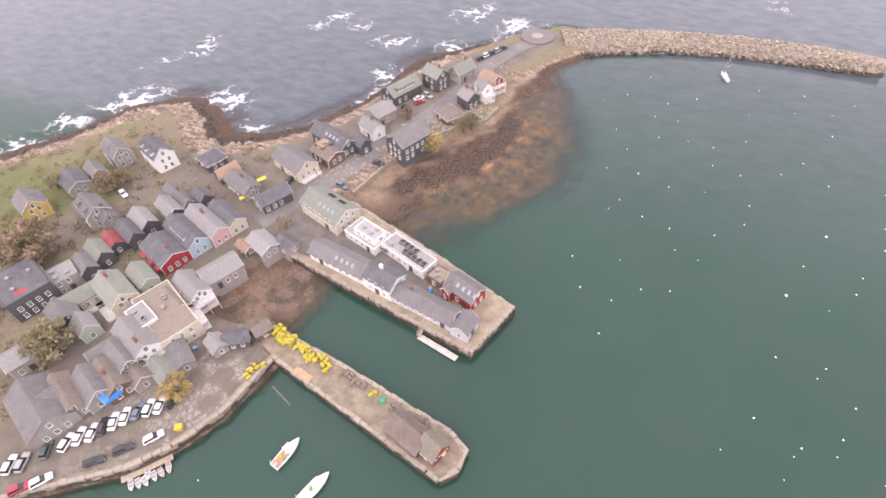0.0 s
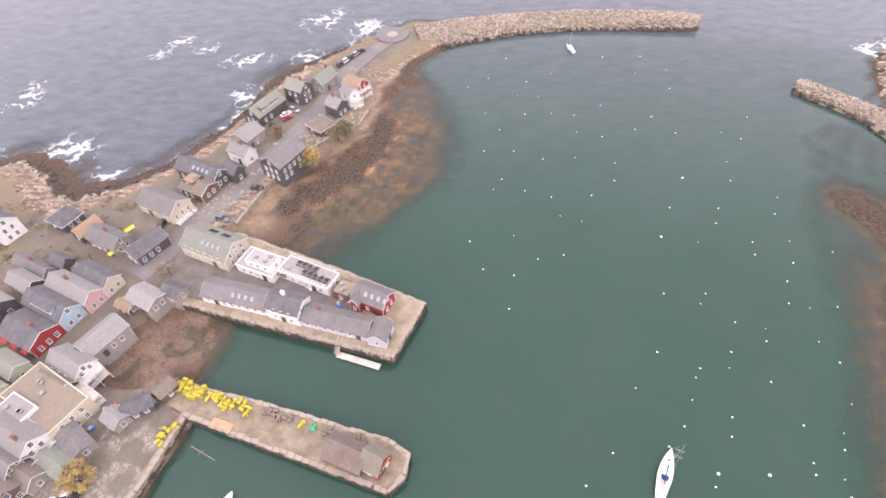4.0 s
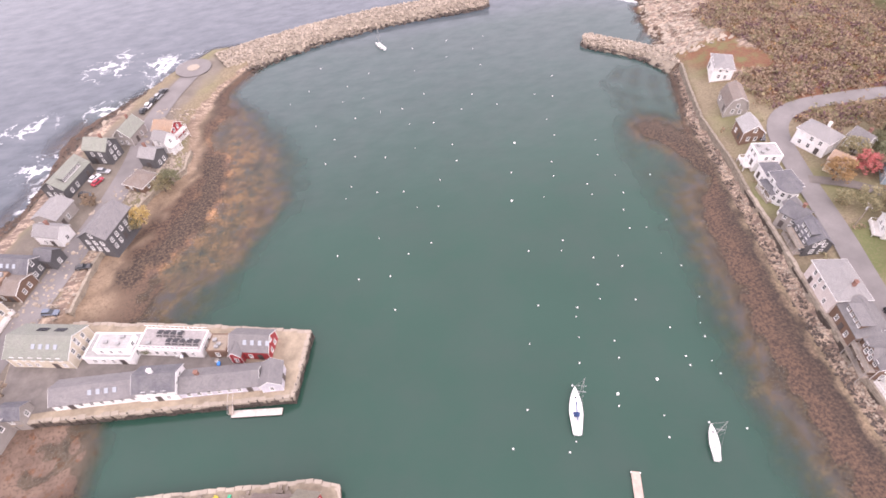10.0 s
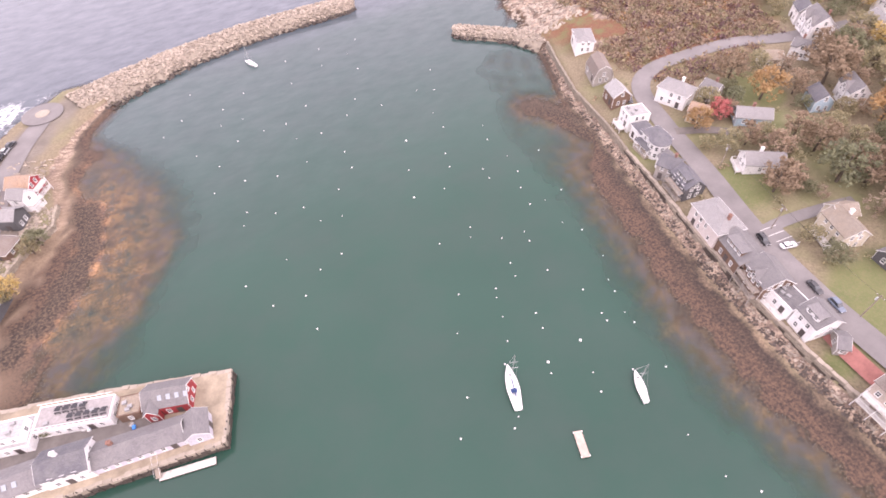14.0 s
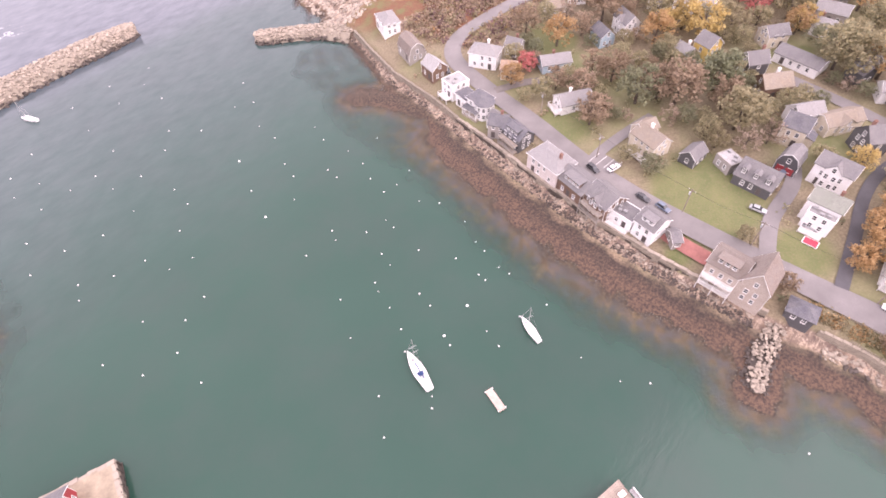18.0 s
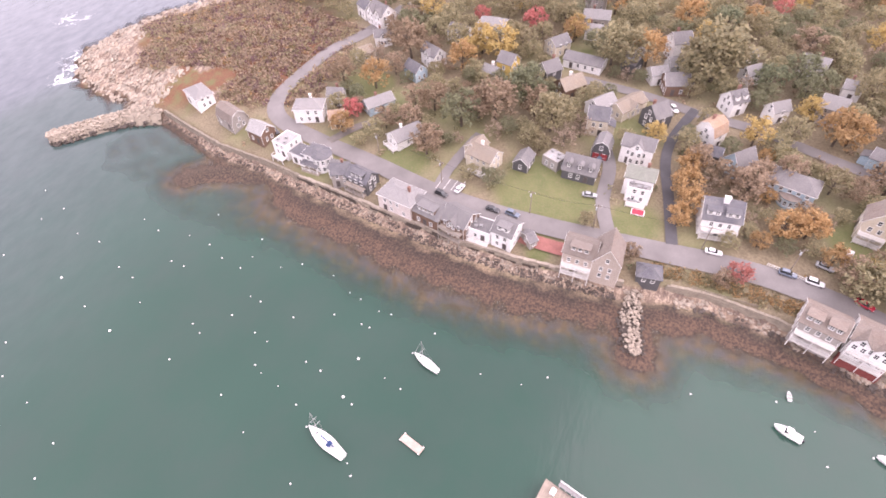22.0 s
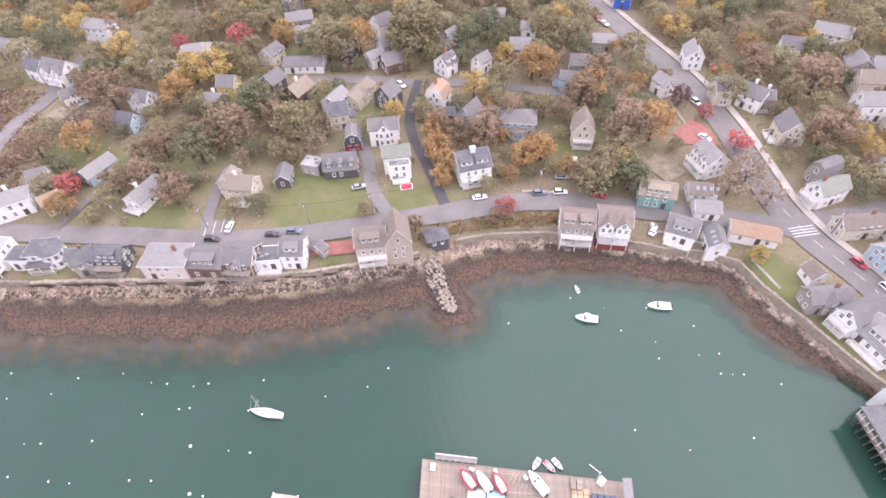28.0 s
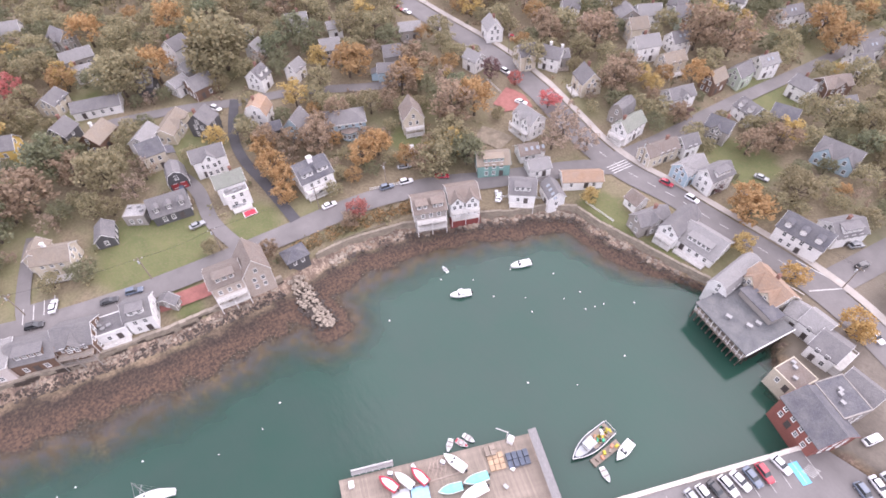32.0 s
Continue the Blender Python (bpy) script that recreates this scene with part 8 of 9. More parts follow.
part("deck", Build().box(0, 0, 0.25, 8.0, 1.8, 0.5), plank_mat, work_float)
for i, (px, py) in enumerate(((-3, 0.3), (-2.1, -0.3), (-1, 0.2), (0.3, -0.2), (1.4, 0.3), (2.6, 0))):
    part("crate", Build().box(0, 0, 0.22, 0.9, 0.6, 0.44).box(0, 0, 0.47, 0.8, 0.5, 0.06), (yellow_wire, gel_orange, plank_mat)[i % 3], work_float, at=pose(px, py, 0.5, 0, 0, 20 * i))
raft = thing("swim_raft", "pale pinkish planked raft moored in the harbour", "raft", 46.7, 23.5, 0.0, 68.7)
for i in range(14):
    part("plank", Build().box(-2.73 + i * 0.42, 0, 0.42, 0.4, 1.9, 0.08), raft_mat, raft)
for sy in (-0.7, 0.7):
    part("float", Build().tube((-2.8, sy, 0.16), (2.8, sy, 0.16), 0.22, n=8), plain("float_barrel", (0.3, 0.3, 0.28), 0.8), raft)
for sx in (-1, 1):
    for sy in (-1, 1):
        part("cleat", Build().box(sx * 2.7, sy * 1.0, 0.55, 0.3, 0.14, 0.2), gel_white, raft)

# floats and dinghies at the wharves
fl = thing("landing_float", "pale timber landing float beside the granite wharf", "float", -29.8, 64.6, 0.0, -13.5)
for i in range(24):
    part("plank", Build().box(-5.75 + i * 0.5, -0.6, 0.5, 0.48, 1.7, 0.08), plain("bleached_planks", (0.6, 0.57, 0.52), 0.85, rnd=0.3), fl)
part("frame", Build().box(0, -0.6, 0.25, 12.0, 1.7, 0.4), dark_timber, fl)
gang = thing("gangway", "narrow timber gangway down to a float", "gangway", -35.3, 67.3, 0.0, -13.5)
part("deck", Build().add([(-0.6, 1.5, 3.0), (0.6, 1.5, 3.0), (0.6, -2.2, 0.7), (-0.6, -2.2, 0.7), (-0.6, 1.5, 3.12), (0.6, 1.5, 3.12), (0.6, -2.2, 0.82), (-0.6, -2.2, 0.82)], [(0, 1, 2, 3), (7, 6, 5, 4), (0, 4, 5, 1), (1, 5, 6, 2), (2, 6, 7, 3), (3, 7, 4, 0)]), plank_mat, gang)
for sx in (-0.6, 0.6):
    part("handrail", Build().tube((sx, 1.5, 4.0), (sx, -2.2, 1.7), 0.04, n=5).tube((sx, 1.5, 3.0), (sx, 1.5, 4.0), 0.04, n=5).tube((sx, -2.2, 0.75), (sx, -2.2, 1.7), 0.04, n=5), alloy, gang)
df = thing("dinghy_float", "tan plank float for dinghies along the quay", "float", -78.95, 12.95, 0.0, 50)
for i in range(22):
    part("plank", Build().box(-5.3 + i * 0.5, 0, 0.4, 0.48, 1.9, 0.08), plain("tan_planks", (0.50, 0.42, 0.31), 0.85, rnd=0.3), df)
part("frame", Build().box(0, 0, 0.2, 11.0, 1.8, 0.32), dark_timber, df)
for i, (x, y, m, w) in enumerate(((-79.6, 8.6, gel_grey, "pale grey"), (-78.4, 9.5, gel_grey, "grey"), (-77.3, 10.4, gel_cream, "cream"), (-77.9, 11.9, gel_cream, "yellowish"), (-76.2, 12.0, gel_grey, "grey"), (-75.3, 13.2, dull_orange, "orange-brown"), (-74.4, 14.6, dull_orange, "salmon orange"))):
    dinghy(x, y, -40 + 7 * (i % 3), 2.7, m, f"small {w} rowing dinghy tied at a float", 0.0)
spar = thing("drifting_log", "long dark timber spar afloat by the wharf", "log", -60.6, 38.2, 0.0, -23)
part("trunk", Build().tube((-3.6, 0, 0.05), (3.6, 0.2, 0.05), 0.14, 0.1, 8), timber, spar)
part("crosspiece", Build().tube((-0.6, -0.6, 0.12), (-0.3, 0.7, 0.12), 0.08, n=6), timber, spar)

# ---- red fishing shack and the long brown shed on the middle wharf ----
shack = thing("fishing_shack", "barn-red shingled fishing shack on the granite wharf", "shed", -20.3, 38.2, 3.05, -23)
w = Build()
extrude(w, [(-2.6, -0.1), (2.6, -0.1), (2.6, 3.0), (0, 6.0), (-2.6, 3.0)], -2.3, 2.3)
part("wall", w, WALLS["rs"][0], shack)
rr = Build()
slab(rr, [(-2.6, -3.0, 2.68), (2.6, -3.0, 2.68), (2.6, 0, 6.15), (-2.6, 0, 6.15)], 0.16)
slab(rr, [(-2.6, 0, 6.15), (2.6, 0, 6.15), (2.6, 3.0, 2.68), (-2.6, 3.0, 2.68)], 0.16)
part("roof", rr, shingles("mossy_cedar", (0.25, 0.225, 0.17)), shack)
for px, py, t in ((0.0, -2.62, 0), (2.32, 0.8, 90), (-1.3, -2.62, 0)):
    o = part("window", WIN[0], None, shack, at=pose(px, py, 1.6, 0, 0, t))
    part("pane", WIN[1], None, o)
part("door", DOOR, None, shack, at=pose(2.32, -1.0, 0.0, 0, 0, 90))
for i in range(9):
    r = random.Random(i)
    part("pot_buoy", Build().lathe([(0.03, -0.3), (0.13, -0.18), (0.13, 0.12), (0.05, 0.28)], 8), r.choice([gel_orange, gel_white, yellow_wire, blue_tarp]), shack, at=pose(2.42, -2.2 + i * 0.5, 2.2 + 0.5 * r.random()))
lshed = thing("long_shed", "long low brown shed joined to a red shack", "shed", -26.7, 39.4, 3.05, -17.5)
w = Build()
extrude(w, [(-2.9, -0.1), (2.9, -0.1), (2.9, 2.4), (0.4, 5.0), (-2.9, 2.4)], -4.6, 4.6)
part("wall", w, WALLS["br"][0], lshed)
rr = Build()
slab(rr, [(-4.8, -3.3, 2.2), (4.8, -3.3, 2.2), (4.8, 0.4, 5.15), (-4.8, 0.4, 5.15)], 0.14)
slab(rr, [(-4.8, 0.4, 5.15), (4.8, 0.4, 5.15), (4.8, 3.2, 2.2), (-4.8, 3.2, 2.2)], 0.14)
part("roof", rr, shingles("brown_cedar", (0.22, 0.165, 0.14)), lshed)
for i in range(12):
    part("batten", Build().add([(-4.4 + i * 0.8, -3.32, 2.24), (-4.36 + i * 0.8, -3.32, 2.24), (-4.36 + i * 0.8, 0.4, 5.22), (-4.4 + i * 0.8, 0.4, 5.22), (-4.4 + i * 0.8, -3.32, 2.16), (-4.36 + i * 0.8, -3.32, 2.16), (-4.36 + i * 0.8, 0.4, 5.12), (-4.4 + i * 0.8, 0.4, 5.12)], [(0, 1, 2, 3), (7, 6, 5, 4), (0, 4, 5, 1), (1, 5, 6, 2), (2, 6, 7, 3), (3, 7, 4, 0)]), timber, lshed)

# ---- lobster traps ----
def trap_mesh(mat):
    b = Build()
    L, W, H, t = 1.2, 0.6, 0.4, 0.035
    for sy in (-1, 1):
        for sz in (0, 1):
            b.box(0, sy * W / 2, sz * H, L, t, t)
    for i in range(6):
        px = -L / 2 + i * L / 5
        for sy in (-1, 1):
            b.box(px, sy * W / 2, H / 2, t, t, H)
        for sz in (0, 1):
            b.box(px, 0, sz * H, t, W, t)
    b.box(0, 0, H * 0.5, L * 0.97, W * 0.95, H * 0.9)
    return b.mesh("lobster_trap", mat)


TRAPS = [trap_mesh(yellow_wire), trap_mesh(green_net), trap_mesh(timber)]
rt2 = random.Random(3)


def traps(x0, y0, x1, y1, rows, layers, k, word):
    d = math.hypot(x1 - x0, y1 - y0)
    a = math.atan2(y1 - y0, x1 - x0)
    for i in range(int(d / 1.35)):
        for j in range(rows):
            for l in range(layers):
                if rt2.random() < 0.1 + 0.15 * l:
                    continue
                q = (i + 0.5) * 1.35 + rt2.uniform(-0.25, 0.25)
                off = (j - (rows - 1) / 2) * 0.8 + 0.7 * math.sin(i * 1.3) + rt2.uniform(-0.12, 0.12)
                o = new("lobster_trap", TRAPS[k])
                o.matrix_basis = pose(x0 + math.cos(a) * q - math.sin(a) * off, y0 + math.sin(a) * q + math.cos(a) * off, 3.1 + l * 0.43, 0, 0, math.degrees(a) + rt2.choice([0, 0, 90]) + rt2.uniform(-18, 18))
                tagged(o, f"{word} wire lobster trap stacked on the wharf", "lobster trap", "stacked traps")


traps(-72.0, 52.2, -64, 50.9, 4, 3, 0, "yellow")
traps(-63.5, 50.4, -50.5, 47.6, 3, 2, 0, "yellow")
traps(-69.8, 38.2, -68.2, 43.6, 2, 2, 0, "yellow")
traps(-39.5, 45.6, -37, 45.1, 2, 2, 0, "yellow")
traps(-36.6, 45.0, -35.0, 44.6, 2, 2, 1, "green")
traps(-49, 47.8, -41, 46.2, 2, 2, 2, "weathered brown")
traps(-34, 44.2, -23, 42.6, 2, 1, 2, "weathered brown")
box = thing("fish_bin", "bright yellow plastic fish bin on the quay", "bin", -76.4, 22.2, 3.05, 30)
part("tub", Build().box(0, 0, 0.55, 1.5, 1.3, 1.1, 0, 1.08), yellow_wire, box)
part("lid", Build().box(0, 0, 1.14, 1.7, 1.5, 0.1), yellow_wire, box)
pile = thing("timber_stack", "stack of orange-tan planks at the wharf edge", "timber", -57.2, 44.0, 3.05, -14)
for i in range(6):
    part("plank", Build().box(0, (i - 2.5) * 0.3, 0.1 + 0.06 * (i % 2), 5.4, 0.27, 0.12), plain("orange_planks", (0.52, 0.33, 0.2), 0.85), pile)

# ---- wooden wharf with small boats ashore ----
deck = tagged(part("plank_wharf", Build().prism([(29.6, -1.4), (14.2, -41.2), (31.4, -46.4), (46.8, -6.6)], 2.2, 2.5), dark_timber), "weathered plank wharf crowded with small boats", "wharf", kind="structure")
ux, uy = -15.4 / 42.67, -39.8 / 42.67
wx_, wy_ = -0.957, 0.289
for i in range(104):
    cx, cy = 46.8 + ux * (i + 0.5) * 0.41, -6.6 + uy * (i + 0.5) * 0.41
    o = part("plank", Build().box(0, 0, 0, 17.9, 0.385, 0.07), plank_mat, deck)
    o.matrix_basis = pose(cx + wx_ * 8.95, cy + wy_ * 8.95, 2.56, 0, 0, math.degrees(math.atan2(wy_, wx_)))
for i in range(15):
    for j in (0.2, 6, 12, 17.6):
        o = part("timber_post", Build().tube((0, 0, -4), (0, 0, 2.3), 0.17, n=8), dark_timber, deck)
        o.matrix_basis = pose(46.6 + ux * i * 3.0 + wx_ * j, -6.8 + uy * i * 3.0 + wy_ * j, 0)


def on_deck(along, across):
    return 46.8 + ux * along + wx_ * across, -6.6 + uy * along + wy_ * across


def deck_boat(ax, ay, bx, by, mat, label, cover=None):
    motorboat(ax, ay, bx, by, mat, label, cabin=False, cover=cover, z=2.95)


deck_boat(42.1, -14.0, 37.9, -15.7, gel_red, "red inflatable launch stored on the plank wharf", gel_white)
deck_boat(41.0, -17.1, 36.6, -18.7, gel_white, "white inflatable launch stored on the plank wharf", gel_white)
deck_boat(39.7, -20.5, 35.4, -21.5, gel_red, "red rigid launch stored on the plank wharf", gel_white)
deck_boat(38.3, -27.7, 33.1, -29.6, gel_white, "white runabout hauled out on the plank wharf")
deck_boat(32.6, -22.4, 30.8, -27.2, gel_teal, "launch under a teal cover on the wharf", gel_teal)
deck_boat(31.1, -27.7, 29.5, -32.9, gel_teal, "launch under a pale teal cover", gel_teal)
deck_boat(29.0, -25.6, 27.9, -31.4, gel_white, "white covered boat on the wharf", gel_white)
for along, across, sx, sy, h, m, nm, lb in ((33.0, 4.2, 3.6, 3.6, 0.4, plain("bleached_pallets", (0.5, 0.36, 0.24), 0.85, var=0.3, rnd=0.3), "pallet_stack", "stack of orange pallets and gear on the wharf"), (37.6, 4.8, 3.2, 5.0, 1.0, plain("dark_blue_wire", (0.11, 0.13, 0.17), 0.85, var=0.3), "trap_stack", "dark blue-grey stack of traps on the wharf"),
                                         (2.4, 1.6, 1.4, 1.4, 0.9, gel_white, "dock_box", "white dock box at the wharf corner"), (32.4, 1.8, 2.2, 2.4, 0.9, plank_mat, "crate_stack", "weathered wooden crates stacked on the wharf")):
    x, y = on_deck(along, across)
    s = thing(nm, lb, nm.replace("_", " "), x, y, 2.6, -21)
    n = max(2, int(sx / 1.1))
    for i in range(n):
        for j in range(max(1, int(sy / 1.1))):
            hh = h * random.Random(i * 7 + j + int(sx * 9)).uniform(0.6, 1.1)
            part("crate", Build().box(-sx / 2 + (i + 0.5) * sx / n, -sy / 2 + (j + 0.5) * sy / max(1, int(sy / 1.1)), hh / 2, sx / n * 0.97, 1.06, hh, 0.05 * math.sin(7 * i + 3 * j), 0.97), m, s)
for i, (along, across) in enumerate(((19.6, 2.6), (20.6, 2.4), (21.6, 2.2), (22.6, 2.0))):
    x, y = on_deck(along, across)
    c = thing("boat_cradle", "pale timber boat cradle lying on the wharf", "cradle", x, y, 2.62, 40 + 6 * i, group="boat cradles")
    for sx in (-0.9, 0.9):
        part("bearer", Build().box(sx, 0, 0.1, 0.14, 2.6, 0.2), raft_mat, c)
    part("crossbar", Build().box(0, 0, 0.26, 2.0, 0.14, 0.14), raft_mat, c)
for i in range(16):
    rr_ = random.Random(90 + i)
    x, y = on_deck(rr_.uniform(4, 37), rr_.choice([1.2, 6.2, 9.5, 12.5]) + rr_.uniform(-0.6, 0.6))
    c = thing("gear_box", "small " + ("blue plastic", "weathered wooden", "white plastic", "grey plastic")[i % 4] + " gear box on the wharf", "box", x, y, 2.62, rr_.uniform(0, 90), group="gear boxes")
    part("tub", Build().box(0, 0, 0.25, 0.9, 0.6, 0.5, 0, 1.06), (blue_tarp, timber, gel_white, gel_grey)[i % 4], c)
    part("lid", Build().box(0, 0, 0.53, 1.0, 0.7, 0.06), (gel_white, timber, gel_white, gel_grey)[i % 4], c)
rail = thing("lean_to_roof", "long pale grey sheet roof along the wharf edge", "roof", 24.4, -43.6, 2.6, math.degrees(math.atan2(4.7, -12.4)))
part("sheet", Build().add([(-7.6, -0.9, 2.2), (7.6, -0.9, 2.2), (7.6, 0.9, 2.5), (-7.6, 0.9, 2.5), (-7.6, -0.9, 2.1), (7.6, -0.9, 2.1), (7.6, 0.9, 2.4), (-7.6, 0.9, 2.4)], [(0, 1, 2, 3), (7, 6, 5, 4), (0, 4, 5, 1), (1, 5, 6, 2), (2, 6, 7, 3), (3, 7, 4, 0)]), ROOFS["rl"][0], rail)
for i in range(8):
    part("post", Build().box(-7.2 + i * 2.05, 0.7, 1.15, 0.14, 0.14, 2.3), white_trim, rail)
bench = thing("railing", "white timber railing and bench at the wharf end", "railing", 44.2, -13.4, 2.6, math.degrees(math.atan2(uy, ux)))
part("seat", Build().box(0, 0.5, 0.7, 9.0, 0.9, 0.1), ROOFS["rl"][0], bench)
part("back", Build().box(0, 0.95, 1.1, 9.0, 0.08, 0.8), white_trim, bench)
for i in range(7):
    part("leg", Build().box(-4.2 + i * 1.4, 0.5, 0.33, 0.12, 0.8, 0.66), white_trim, bench)
for x, y, m, word in ((35.6, -15.4, gel_grey, "grey"), (33.9, -19.0, sky_tarp, "sky-blue")):
    tent = thing("covered_pile", f"gear pile under a {word} sheet on the wharf", "covered pile", x, y, 2.6, math.degrees(math.atan2(uy, ux)))
    ridge_sheet = Build()
    extrude(ridge_sheet, [(-2.3, 0.5), (0, 1.3), (2.3, 0.45), (2.3, 0.4), (0, 1.24), (-2.3, 0.45)], -1.85, 1.85)
    part("sheet", ridge_sheet, m, tent)
    part("gear_bundle", Build().box(0, 0, 0.3, 3.3, 3.6, 0.6, 0, 0.96), timber, tent)
low_rail = thing("deck_rail", "low timber rail laid along the plank wharf", "rail", 35.6, -22.0, 2.6, math.degrees(math.atan2(-14.2, -4.7)))
part("beam", Build().box(0, 0, 0.35, 15.0, 0.16, 0.16), raft_mat, low_rail)
for i in range(7):
    part("post", Build().box(-7.2 + i * 2.4, 0, 0.14, 0.16, 0.16, 0.28), raft_mat, low_rail)
hoist = thing("boat_hoist", "small steel hoist at the wharf corner", "hoist", 33.4, -41.0, 2.6, 30)
part("post", Build().tube((0, 0, 0), (0, 0, 4.0), 0.16, n=8), alloy, hoist)
part("arm", Build().tube((0, 0, 3.9), (2.6, 0.4, 4.4), 0.1, n=6), alloy, hoist)
part("cabin", Build().box(-0.9, 0, 0.9, 1.4, 1.4, 1.8, 0, 0.9), gel_white, hoist)
for x, y, rot, m, l in ((39.0, -33.0, 206, gel_red, "red dinghy tied below the wharf"), (39.0, -34.9, 202, gel_white, "white dinghy tied below the wharf"), (40.2, -30.4, 131, gel_white, "small white dinghy tied below the wharf")):
    dinghy(x, y, rot, 3.1, m, l)

# ---- restaurant on piles over the inner harbour ----
pier = thing("pier_restaurant", "grey flat-roofed restaurant standing on timber piles", "restaurant", 0, 0, 0)
foot = [(31.8, -102.1), (16.0, -99.1), (13.6, -114.4), (29.4, -115.4)]
part("floor", Build().prism(foot, 3.0, 3.35), timber, pier)
inner = [(30.4, -103.9), (17.4, -101.4), (15.2, -113.6), (28.6, -114.6)]
part("wall", Build().prism(inner, 3.35, 6.2), WALLS["gr"][0], pier)
part("roof", Build().prism([(32.2, -101.6), (15.6, -98.6), (13.1, -114.6), (29.6, -115.8)], 6.2, 6.5), shingles("dark_membrane", (0.15, 0.155, 0.165)), pier)
for i in range(12):
    t = i / 11
    x, y = 31.7 + (16.2 - 31.7) * t, -102.2 + 3.0 * t
    p = part("timber_post", Build().tube((x, y, -4), (x, y, 3.1), 0.16, n=8), dark_timber, pier)
    part("post", Build().box(x, y, 4.75, 0.14, 0.14, 2.9), white_trim, pier)
    part("strut", Build().tube((x - 0.3, y - 1.6, 3.0), (x + 0.1, y + 0.2, 0.4), 0.08, n=6), timber, p)
    part("timber_post", Build().tube((x - 1.2, y - 6, -4), (x - 1.2, y - 6, 3.1), 0.16, n=8), dark_timber, pier)
for i in range(9):
    t = (i + 1) / 9
    x, y = 16.0 + (13.6 - 16.0) * t, -99.1 - 15.3 * t
    part("timber_post", Build().tube((x, y, -4), (x, y, 3.1), 0.16, n=8), dark_timber, pier)
part("railing", Build().tube((31.7, -102.1, 4.35), (16.1, -99.1, 4.35), 0.06, n=6).tube((31.7, -102.1, 3.85), (16.1, -99.1, 3.85), 0.04, n=6).tube((16.0, -99.1, 4.35), (13.7, -114.2, 4.35), 0.06, n=6), white_trim, pier)
part("fascia", Build().prism([(15.55, -98.55), (15.35, -98.6), (12.9, -114.6), (13.1, -114.65)], 6.0, 6.52), white_trim, pier)
for x, y, rz in ((24.5, -104.2, 10), (20.0, -106.0, 10), (19.2, -108.5, 10)):
    part("roof_vent", Build().box(0, 0, 0.35, 1.3, 0.9, 0.7).box(0, 0, 0.75, 1.45, 1.05, 0.1), plain("galvanised", (0.5, 0.5, 0.5), 0.5, 0.6), pier, at=pose(x, y, 6.5, 0, 0, rz))
pent = part("penthouse", Build().prism([(27.5, -112.5), (17.5, -110.2), (16.8, -113.8), (26.8, -115.6)], 6.5, 8.6), WALLS["gr"][0], pier)
part("penthouse_roof", Build().prism([(27.9, -112.1), (17.2, -109.8), (16.4, -114.1), (27.0, -116.0)], 8.6, 8.8), ROOFS["rd"][0], pent)

# ---- street things ----
def pole(x, y, z, h, rot):
    p = thing("utility_pole", "grey timber utility pole with a crossarm", "pole", x, y, z, rot, group="utility poles")
    part("shaft", Build().tube((0, 0, -0.5), (0, 0, h), 0.17, 0.11, 8), timber, p)
    part("crossarm", Build().box(0, 0, h - 0.7, 2.2, 0.12, 0.12), timber, p)
    for sx in (-0.95, 0.95):
        part("insulator", Build().tube((sx, 0, h - 0.64), (sx, 0, h - 0.42), 0.06, n=6), gel_white, p)
    part("transformer", Build().tube((0.32, 0, h - 2.2), (0.32, 0, h - 1.3), 0.24, n=10), gel_grey, p)
    return (x, y, z + h - 0.45)


def wire(a, b, sag=0.8):
    s = Build()
    for off in (-0.9, 0.9):
        prev = None
        for i in range(9):
            t = i / 8
            p = (a[0] + (b[0] - a[0]) * t, a[1] + (b[1] - a[1]) * t + off * 0.4, a[2] + (b[2] - a[2]) * t - sag * 4 * t * (1 - t))
            if prev:
                s.tube(prev, p, 0.018, n=3)
            prev = p
    tagged(part("overhead_wire", s, motor_mat), "thin dark overhead wires between poles", "wire", "overhead wires", kind="structure")


run = [pole(x, y, z_at(x, y), 9.0, r) for x, y, r in ((136.5, 66, 70), (128, 41, 70), (121.2, 11, 80), (120.3, -8, 85), (119.5, -38, 90), (116.8, -60, 110))]
for a, b in zip(run, run[1:]):
    wire(a, b)
run = [pole(x, y, z_at(x, y), 9.0, r) for x, y, r in ((150, -136, 5), (112, -133, 5), (78, -133, 5), (47.5, -140, 0), (13.5, -139, 0))]
for a, b in zip(run, run[1:]):
    wire(a, b)


def fence(x0, y0, x1, y1, h, label, mat):
    d = math.hypot(x1 - x0, y1 - y0)
    n = max(2, int(d / 0.55))
    f = thing("fence", label, "fence", x0, y0, 0, 0)
    for i in range(n + 1):
        t = i / n
        x, y = x0 + (x1 - x0) * t, y0 + (y1 - y0) * t
        part("post", Build().box(x - x0, y - y0, z_at(x, y) + h / 2, 0.1, 0.1, h), mat, f)
    for k in (0.35, 0.85):
        b = Build()
        prev = None
        for i in range(n + 1):
            t = i / n
            x, y = x0 + (x1 - x0) * t, y0 + (y1 - y0) * t
            p = (x - x0, y - y0, z_at(x, y) + h * k)
            if prev:
                b.tube(prev, p, 0.06, n=4)
            prev = p
        part("rail", b, mat, f)


